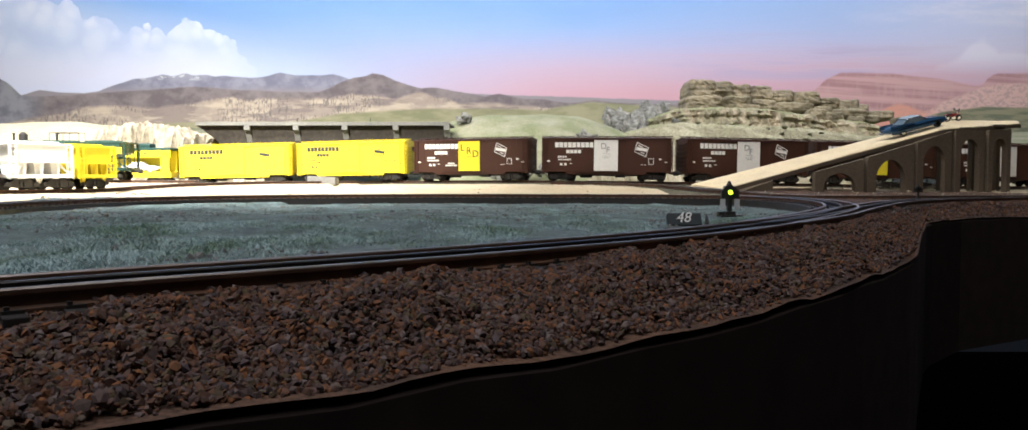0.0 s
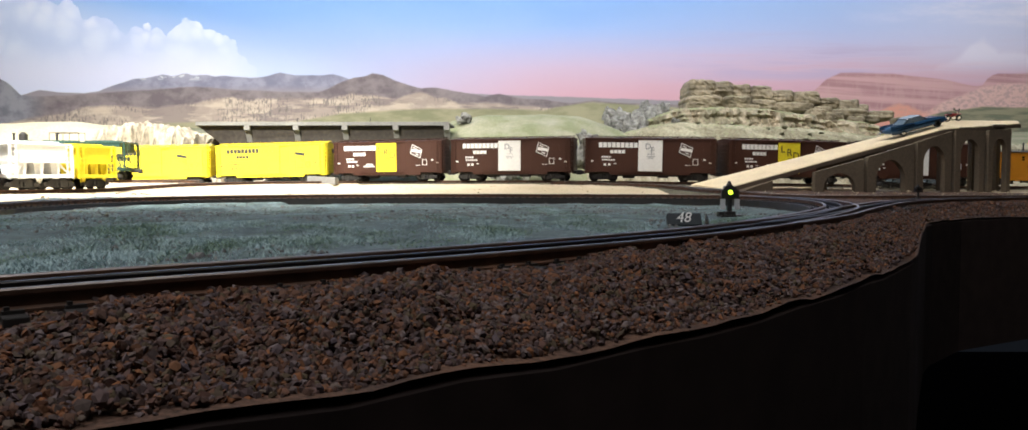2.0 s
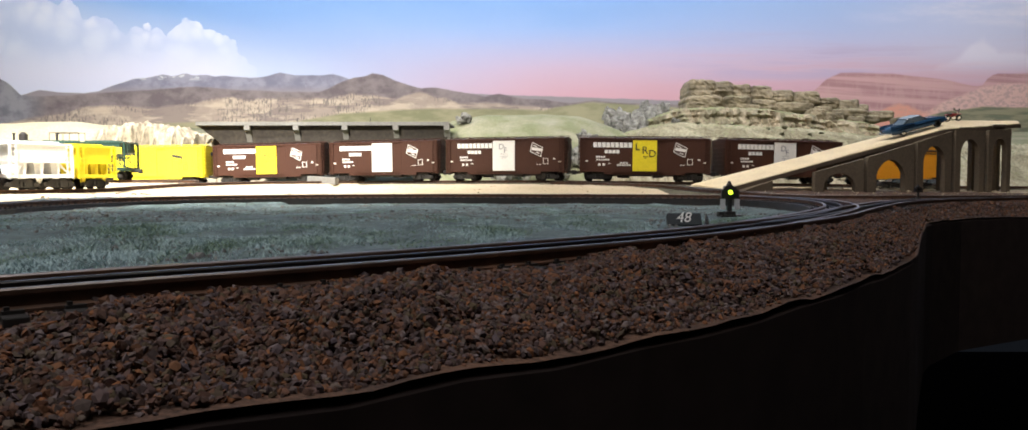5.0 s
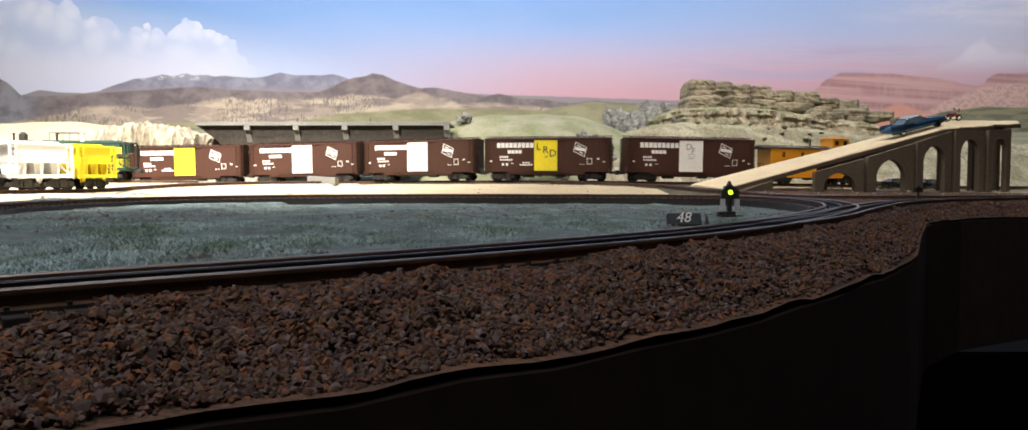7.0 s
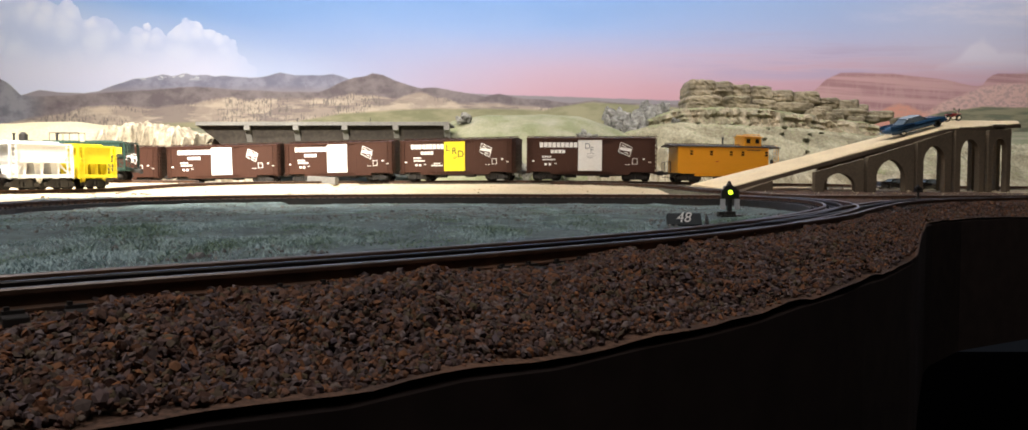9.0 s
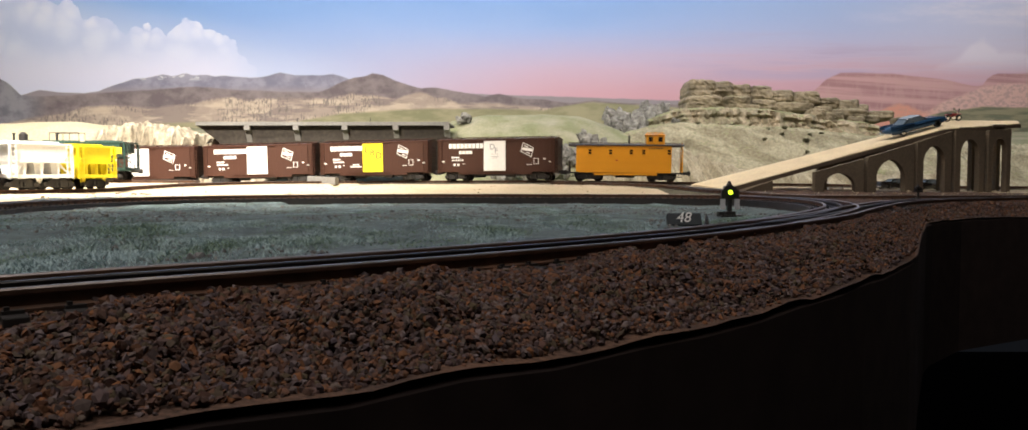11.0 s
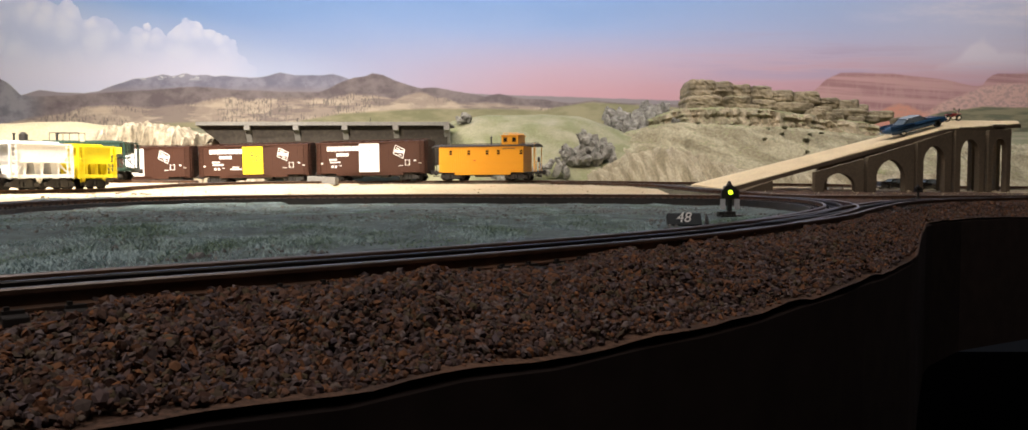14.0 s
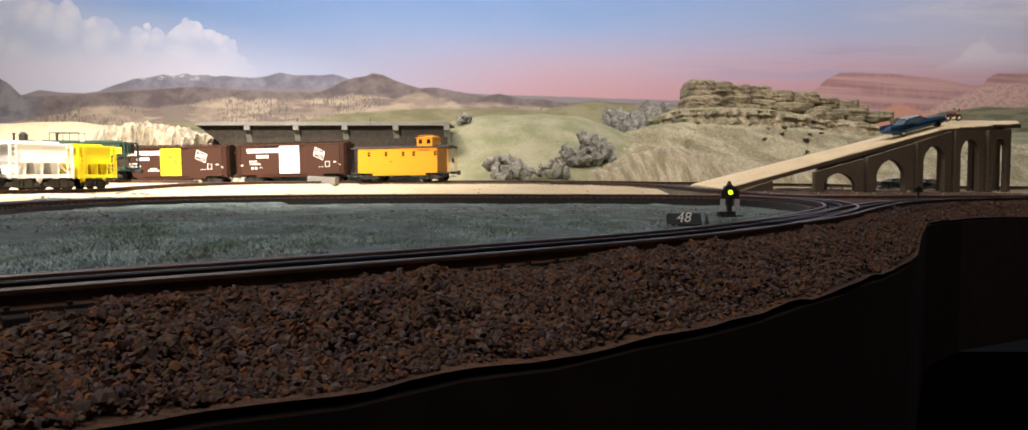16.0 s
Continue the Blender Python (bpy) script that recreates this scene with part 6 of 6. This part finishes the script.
def dwarf_signal(lit, m):
    root = thing("railway_signal", "small black trackside signal glowing green" if lit else "small black unlit trackside signal post", "signal", "", m)
    bm = bmesh.new()
    bm_box(bm, (0, 0, 0.001), (0.022, 0.016, 0.002), 0.0005)
    bm_box(bm, (-0.009, 0.0, 0.0030), (0.005, 0.010, 0.004), 0.0005)
    bm_box(bm, (0.0, 0, 0.0035), (0.010, 0.010, 0.004), 0.0008)
    part("base", bm, M_BLACK, root)
    bm = bmesh.new()
    bm_cyl(bm, (0, 0, 0.003), (0, 0, 0.018), 0.0028, 12)
    part("mast", bm, M_BLACK, root)
    bm = bmesh.new()
    bm_cyl(bm, (0, -0.002, 0.0245), (0, 0.002, 0.0245), 0.0072, 24)
    bm_box(bm, (0, 0.004, 0.0245), (0.010, 0.008, 0.013), 0.0015)
    for s in (-1, 1):
        bm_box(bm, (s * 0.0072, 0, 0.0225), (0.003, 0.005, 0.009), 0.0008)
    head = part("target", bm, M_BLACK, root, "round black target plate")
    bm = bmesh.new()
    bm_cyl(bm, (0, 0.002, 0.030), (0, 0.002, 0.0345), 0.0042, 12, 0.0014)
    bm_cyl(bm, (0, 0.002, 0.0345), (0, 0.002, 0.0355), 0.0016, 8)
    part("cap", bm, M_BLACK, head)
    bm = bmesh.new()
    bm_cyl(bm, (0, -0.0035, 0.0245), (0, -0.0018, 0.0245), 0.0022, 16)
    part("lens", bm, M_LENS if lit else M_LENSOFF, head, "glowing green lens" if lit else "")
    bm = bmesh.new()
    bm_box(bm, (0, -0.0045, 0.0272), (0.0062, 0.006, 0.0008), 0.0003)
    part("hood", bm, M_BLACK, head)
    if lit:
        for s in (-1, 1):
            bm = bmesh.new()
            bm_box(bm, (s * 0.0071, -0.001, 0.0125), (0.0048, 0.003, 0.0105), 0.0006)
            part("marker_board", bm, M_GREY, root, "small white marker board")
    return root


def number_plate(m):
    root = thing("number_marker", "low dark grey marker block with white hand-painted numerals", "marker", "", m)
    bm = bmesh.new()
    bm_box(bm, (0, 0, 0.0048), (0.026, 0.005, 0.0098), 0.0008)
    part("block", bm, M_SLATE, root)
    part("numerals", text_mesh("48", 0.0115, 0.0002, M_LETTER, 0.3), None, root, "white numerals", at=pose(-0.0015, -0.0029, 0.0056, 90, 0, 0))
    bm = bmesh.new()
    bm_prism(bm, [(0.0155, 0.0), (0.0185, 0.0), (0.0178, 0.0095)], "y", -0.002, 0.002)
    part("end_post", bm, M_BLACK, root)


M_SLATE = mat("slate_grey", (0.028, 0.036, 0.042), 0.7, 0, 0.15, 300)
M_BLUE = mat("blue_car_paint", (0.016, 0.050, 0.105), 0.2, 0, 0.05, 200)
M_CHROME = mat("chrome", (0.75, 0.75, 0.76), 0.12, 1.0, 0.05, 200)
M_CARGLASS = mat("car_glass", (0.10, 0.13, 0.15), 0.08, 0, 0.05, 200)
M_TYRE = mat("tyre_rubber", (0.012, 0.012, 0.012), 0.8, 0, 0.1, 300)
M_REDP = mat("red_paint", (0.25, 0.02, 0.02), 0.3, 0, 0.05, 200)


def skin(bm, sections):
    """Loft closed sections, each (x, [(y, z), ...])."""
    rings = [[bm.verts.new((x, y, z)) for y, z in ring] for x, ring in sections]
    k = len(rings[0])
    for a, b in zip(rings, rings[1:]):
        for j in range(k):
            bm.faces.new((a[j], b[j], b[(j + 1) % k], a[(j + 1) % k]))
    bm.faces.new(rings[0][::-1])
    bm.faces.new(rings[-1])
    bmesh.ops.recalc_face_normals(bm, faces=bm.faces)
    return bm


def coupe(m, paint=M_BLUE, label="dark blue finned coupe with white side trim, parked on the ramp", L=0.114):
    car = thing("car", label, "car", "", m)
    k = L / 0.114

    def ring(w, z0, z1, shoulder=0.75):
        zm = z0 + (z1 - z0) * 0.55
        return [(-w * 0.9 * k, z0 * k), (-w * k, (z0 + 0.002) * k), (-w * k, zm * k), (-w * shoulder * k, z1 * k), (w * shoulder * k, z1 * k), (w * k, zm * k), (w * k, (z0 + 0.002) * k), (w * 0.9 * k, z0 * k)]
    bm = bmesh.new()
    secs = [(-0.057, 0.0165, 0.009, 0.0155), (-0.054, 0.0195, 0.0062, 0.0190), (-0.045, 0.0205, 0.0052, 0.0205), (-0.020, 0.0208, 0.005, 0.0200), (0.010, 0.0208, 0.005, 0.0195), (0.030, 0.0205, 0.005, 0.0190),
            (0.046, 0.0200, 0.0055, 0.0178), (0.054, 0.0190, 0.0062, 0.0160), (0.057, 0.0165, 0.009, 0.0138)]
    skin(bm, [(x * k, ring(w, a, b, 0.9)) for x, w, a, b in secs])
    part("body", bm, paint, car, smooth=True)
    for s in (-1, 1):
        bm = bmesh.new()
        skin(bm, [(x * k, [((s * y - 0.0012) * k, z0 * k), ((s * y + 0.0012) * k, z0 * k), ((s * y + 0.0006) * k, z1 * k), ((s * y - 0.0006) * k, z1 * k)])
                  for x, y, z0, z1 in ((-0.056, 0.0178, 0.015, 0.0232), (-0.040, 0.0186, 0.017, 0.0224), (-0.010, 0.0190, 0.017, 0.0202))])
        part("fin", bm, paint, car)
        bm = bmesh.new()
        bm_box(bm, (0, s * 0.0208 * k, 0.0135 * k), (0.086 * k, 0.0008 * k, 0.0012 * k))
        bm_box(bm, (-0.030 * k, s * 0.0206 * k, 0.0172 * k), (0.040 * k, 0.0008 * k, 0.0016 * k))
        part("side_trim", bm, M_CHROME, car, "bright side trim")
    bm = bmesh.new()
    skin(bm, [(x * k, [(-w * k, z0 * k), (-w * 0.82 * k, z1 * k), (w * 0.82 * k, z1 * k), (w * k, z0 * k)]) for x, w, z0, z1 in ((-0.030, 0.0165, 0.0195, 0.0200), (-0.016, 0.0172, 0.0195, 0.0292), (0.006, 0.0172, 0.0193, 0.0296), (0.020, 0.0168, 0.0190, 0.0196))])
    part("cabin_glass", bm, M_CARGLASS, car, "curved window glass", smooth=False)
    bm = bmesh.new()
    skin(bm, [(x * k, [(-w * k, z0 * k), (-w * 0.85 * k, z1 * k), (w * 0.85 * k, z1 * k), (w * k, z0 * k)]) for x, w, z0, z1 in ((-0.019, 0.0146, 0.0288, 0.0296), (-0.008, 0.0152, 0.0293, 0.0308), (0.007, 0.0148, 0.0293, 0.0304))])
    part("roof", bm, M_PALEBLUE if paint is M_BLUE else paint, car)
    for s in (-1, 1):
        for x0, z0, x1, z1 in ((-0.030, 0.0198, -0.017, 0.0294), (0.006, 0.0298, 0.020, 0.0195), (-0.010, 0.0198, -0.010, 0.0295)):
            bm = bmesh.new()
            bm_cyl(bm, (x0 * k, s * (0.0168 if z0 < 0.025 else 0.0145) * k, z0 * k), (x1 * k, s * (0.0168 if z1 < 0.025 else 0.0145) * k, z1 * k), 0.0008 * k, 6)
            part("pillar", bm, M_CHROME, car)
        for x in (-0.034, 0.036):
            bm = bmesh.new()
            bm_cyl(bm, (x * k, s * 0.0165 * k, 0.0068 * k), (x * k, s * 0.0205 * k, 0.0068 * k), 0.0068 * k, 20)
            wh = part("wheel", bm, M_TYRE, car)
            bm = bmesh.new()
            bm_cyl(bm, (x * k, s * 0.0204 * k, 0.0068 * k), (x * k, s * 0.0212 * k, 0.0068 * k), 0.0040 * k, 16)
            part("hubcap", bm, M_CHROME, wh)
    for x in (-0.0575, 0.0575):
        bm = bmesh.new()
        bm_box(bm, (x * k, 0, 0.0085 * k), (0.0024 * k, 0.039 * k, 0.0034 * k), 0.0008 * k)
        part("bumper", bm, M_CHROME, car)
    for s in (-1, 1):
        bm = bmesh.new()
        bm_cyl(bm, (0.0555 * k, s * 0.0135 * k, 0.0130 * k), (0.0578 * k, s * 0.0135 * k, 0.0130 * k), 0.0022 * k, 12)
        part("headlight", bm, M_WHITE, car)
    return car


M_PALEBLUE = mat("pale_blue_roof", (0.34, 0.42, 0.50), 0.2, 0, 0.05, 200)


def motorcycle(m):
    root = thing("motorcycle", "red toy motorcycle with chrome parts, standing on the deck", "motorcycle", "", m)
    for x in (-0.014, 0.014):
        bm = bmesh.new()
        bm_cyl(bm, (x, -0.002, 0.0065), (x, 0.002, 0.0065), 0.0065, 20)
        wh = part("wheel", bm, M_TYRE, root)
        bm = bmesh.new()
        bm_cyl(bm, (x, -0.0024, 0.0065), (x, 0.0024, 0.0065), 0.0034, 14)
        part("hub", bm, M_CHROME, wh)
        bm = bmesh.new()
        bm_box(bm, (x, 0, 0.0138), (0.012, 0.004, 0.0014), 0.0006)
        part("mudguard", bm, M_REDP, root)
    bm = bmesh.new()
    skin(bm, [(x, [(-w, z0), (-w, z1), (w, z1), (w, z0)]) for x, w, z0, z1 in ((-0.008, 0.002, 0.010, 0.014), (0.0, 0.0034, 0.010, 0.0165), (0.008, 0.0024, 0.012, 0.0155))])
    part("tank", bm, M_REDP, root)
    bm = bmesh.new()
    bm_box(bm, (0, 0, 0.0075), (0.010, 0.006, 0.006), 0.001)
    part("engine", bm, M_CHROME, root)
    bm = bmesh.new()
    bm_box(bm, (-0.0095, 0, 0.0152), (0.012, 0.005, 0.0022), 0.0008)
    part("seat", bm, M_BLACK, root)
    bm = bmesh.new()
    bm_cyl(bm, (0.014, 0, 0.0065), (0.009, 0, 0.0205), 0.0009, 8)
    bm_cyl(bm, (0.008, -0.007, 0.0212), (0.008, 0.007, 0.0212), 0.0007, 8)
    part("fork", bm, M_CHROME, root)
    for s in (-1, 1):
        bm = bmesh.new()
        bm_cyl(bm, (0.0075, s * 0.0062, 0.0235), (0.0085, s * 0.0062, 0.0235), 0.0021, 12)
        part("mirror", bm, M_CHROME, root)
    bm = bmesh.new()
    bm_cyl(bm, (0.011, 0, 0.0185), (0.0135, 0, 0.0185), 0.0022, 12)
    part("headlight", bm, M_CHROME, root)
    return root


def tank_car(m):
    car = thing("tank_wagon", "black tank wagon with dome and handrails behind the hoppers", "tank wagon", "parked hopper wagons", m)
    bm = bmesh.new()
    bm_cyl(bm, (-0.12, 0, 0.052), (0.12, 0, 0.052), 0.029, 28)
    bmesh.ops.bevel(bm, geom=[e for e in bm.edges if abs(abs(e.verts[0].co.x) - 0.12) < 1e-4 and abs(e.verts[0].co.x - e.verts[1].co.x) < 1e-4], offset=0.006, segments=3, affect="EDGES")
    part("tank", bm, M_BLACK, car, smooth=False)
    bm = bmesh.new()
    bm_cyl(bm, (-0.045, 0, 0.078), (-0.045, 0, 0.101), 0.009, 20)
    bm_cyl(bm, (-0.045, 0, 0.101), (-0.045, 0, 0.106), 0.008, 20, 0.004)
    part("dome", bm, M_BLACK, car)
    bm = bmesh.new()
    for x in (0.02, 0.05, 0.085):
        bm_cyl(bm, (x, -0.012, 0.078), (x, -0.012, 0.104), 0.0007, 6)
        bm_cyl(bm, (x, 0.012, 0.078), (x, 0.012, 0.104), 0.0007, 6)
    for y in (-0.012, 0.012):
        bm_cyl(bm, (0.02, y, 0.104), (0.085, y, 0.104), 0.0007, 6)
    part("handrail", bm, M_BLACK, car)
    bm = bmesh.new()
    bm_box(bm, (0, 0, 0.018), (0.25, 0.05, 0.006), 0.001)
    part("underframe", bm, M_BLACK, car)
    for x in (-0.066, 0.03):
        bm = bmesh.new()
        bm_cyl(bm, (x, 0, 0.078), (x, 0, 0.101), 0.0022, 10)
        bm_cyl(bm, (x, 0, 0.101), (x, 0, 0.104), 0.0034, 10)
        part("valve", bm, M_BLACK, car)
    add_trucks(car, 0.08)
    return car


M_BUSH = ramp_material("bush_leaf", [(0.05, 0.055, 0.03), (0.09, 0.09, 0.045), (0.12, 0.11, 0.06), (0.06, 0.05, 0.035)])
BUSH = {}


def bush(m, k=0.012):
    if "me" not in BUSH:
        rng = np.random.default_rng(2)
        n = 260
        d = rng.normal(size=(n, 3))
        d /= np.linalg.norm(d, axis=1, keepdims=True)
        c = d * rng.uniform(0.35, 1.0, (n, 1)) * [1.0, 0.8, 0.6] + [0, 0, 0.45]
        c[:, 2] = np.abs(c[:, 2])
        t = rng.normal(size=(n, 3, 3)) * 0.14
        V = (c[:, None] + t).reshape(-1, 3)
        BUSH["me"] = fast_mesh("bush", V, np.arange(n * 3).reshape(-1, 3), M_BUSH)
    ob = tagged(new("bush", BUSH["me"]), "small dark olive scrub bush on the slope", "bush", "scrub bushes")
    ob.matrix_basis = m @ Matrix.Scale(k, 4)
    return ob


def surface_z(x, y, names):
    """Height of the hills at a plan point, by dropping a ray on them."""
    dg = bpy.context.evaluated_depsgraph_get()
    best = 0.0
    for ob in bpy.data.objects:
        if ob.type == "MESH" and ob.name.split(".")[0] in names:
            hit, loc, _, _ = ob.ray_cast(Vector((x * U, y * U, 1.0)), Vector((0, 0, -1)), depsgraph=dg)
            if hit:
                best = max(best, loc.z)
    return best


def concrete_slab():
    bm = bmesh.new()
    bm_box(bm, (0, 0, 0.008), (0.066, 0.018, 0.016), 0.0012)
    for v in bm.verts:
        v.co += Vector((noise.noise(v.co * 90), noise.noise(v.co * 70 + Vector((3, 0, 0))), 0)) * 0.0012
    x, y = -0.232, 0.925
    ob = tagged(part("concrete_slab", bm, M_CONC), "pale broken concrete slab lying beside the main line", "slab")
    ob.matrix_basis = pose(x * U, y * U, 0.0305 - 0.005, 0, 3, -12)
    stones = random.Random(9)
    for i in range(7):
        bm = bmesh.new()
        bmesh.ops.create_icosphere(bm, subdivisions=2, radius=1.0)
        for v in bm.verts:
            v.co *= 1 + 0.35 * noise.noise(v.co * 1.7 + Vector((i * 5.0, 0, 0)))
        px, py = -0.33 + stones.uniform(-0.02, 0.02), 0.665 + stones.uniform(-0.01, 0.012)
        st = tagged(part("stone", bm, M_CRAG), "small grey stone lying on the sand", "stone", )
        st["group"] = "stones on the sand"
        st.matrix_basis = pose(px * U, py * U, ground_z(px, py) * U + 0.0008, 0, 0, stones.uniform(0, 360)) @ Matrix.Diagonal((0.003, 0.002, 0.0018, 1))


def build_small():
    concrete_slab()
    dwarf_signal(True, pose(0.105 * U, 0.371 * U, ground_z(0.105, 0.371) * U) @ Matrix.Scale(0.88, 4))
    dwarf_signal(False, pose(0.333 * U, 0.628 * U, ground_z(0.333, 0.628) * U) @ Matrix.Scale(0.65, 4))
    number_plate(pose(0.0655 * U, 0.292 * U, ground_z(0.0655, 0.292) * U, -24, 0, 4) @ Matrix.Scale(0.92, 4))
    for nm, x, y, fn, up in (("car", 0.4225, 0.808, coupe, 0.0), ("moto", 0.478, 0.835, motorcycle, 0.0)):
        z = deck_z(x, y) + 0.0042
        k = 0 if x < 0.455 else 1
        a, b, c = Vector(DECK_N[k]), Vector(DECK_N[k + 1]), Vector(DECK_F[k])
        ex = (b - a).normalized()
        nz = (b - a).cross(c - a).normalized()
        ey = nz.cross(ex)
        m = Matrix((ex, ey, nz)).transposed().to_4x4()
        m.translation = Vector((x, y, z)) * U
        fn(m)
    for x, y, rz in ((0.4425, 0.882, 6), (0.4840, 0.888, 10)):
        coupe(pose(x * U, y * U, ground_z(x, y) * U, 0, 0, rz), M_BLACK, "small black toy car standing under the ramp arches", 0.085)
    tank_car(pose(-0.575 * U, 0.935 * U, 0.019 * U, 0, 0, 0))
    rng = random.Random(4)
    for x, y in ((0.405, 1.22), (0.42, 1.20), (0.435, 1.23), (0.455, 1.19), (0.468, 1.21), (0.39, 1.19), (0.445, 1.16), (0.46, 1.15), (0.40, 1.26), (0.49, 1.22), (0.35, 1.47), (0.362, 1.47), (0.30, 1.25), (0.37, 1.28), (0.61, 1.4), (0.625, 1.36)):
        bush(pose(x * U, y * U, surface_z(x, y, ("eroded_slope", "turf_hill", "ledge")) - 0.001, 0, 0, rng.uniform(0, 360)), rng.uniform(0.007, 0.013))


# ---- build ----
build_ground()
build_mural()
build_hills()
build_bridge()
build_shed()
HOP = build_yard()
HOP[0].matrix_basis = yard_path.pose_at(yard_path.near(-0.419 * U), 0.03)
HOP[3].matrix_basis = yard_path.pose_at(yard_path.near(-0.419 * U) - 0.112, 0.03)
HOP[1].matrix_basis = yard_path.pose_at(yard_path.near(-0.417 * U) + 0.082, 0.03)
HOP[2].matrix_basis = yard2_path.pose_at(yard2_path.near(-0.502 * U), 0.08)
build_train()
build_small()
build_ballast()
build_grass()
build_tracks()
motions()
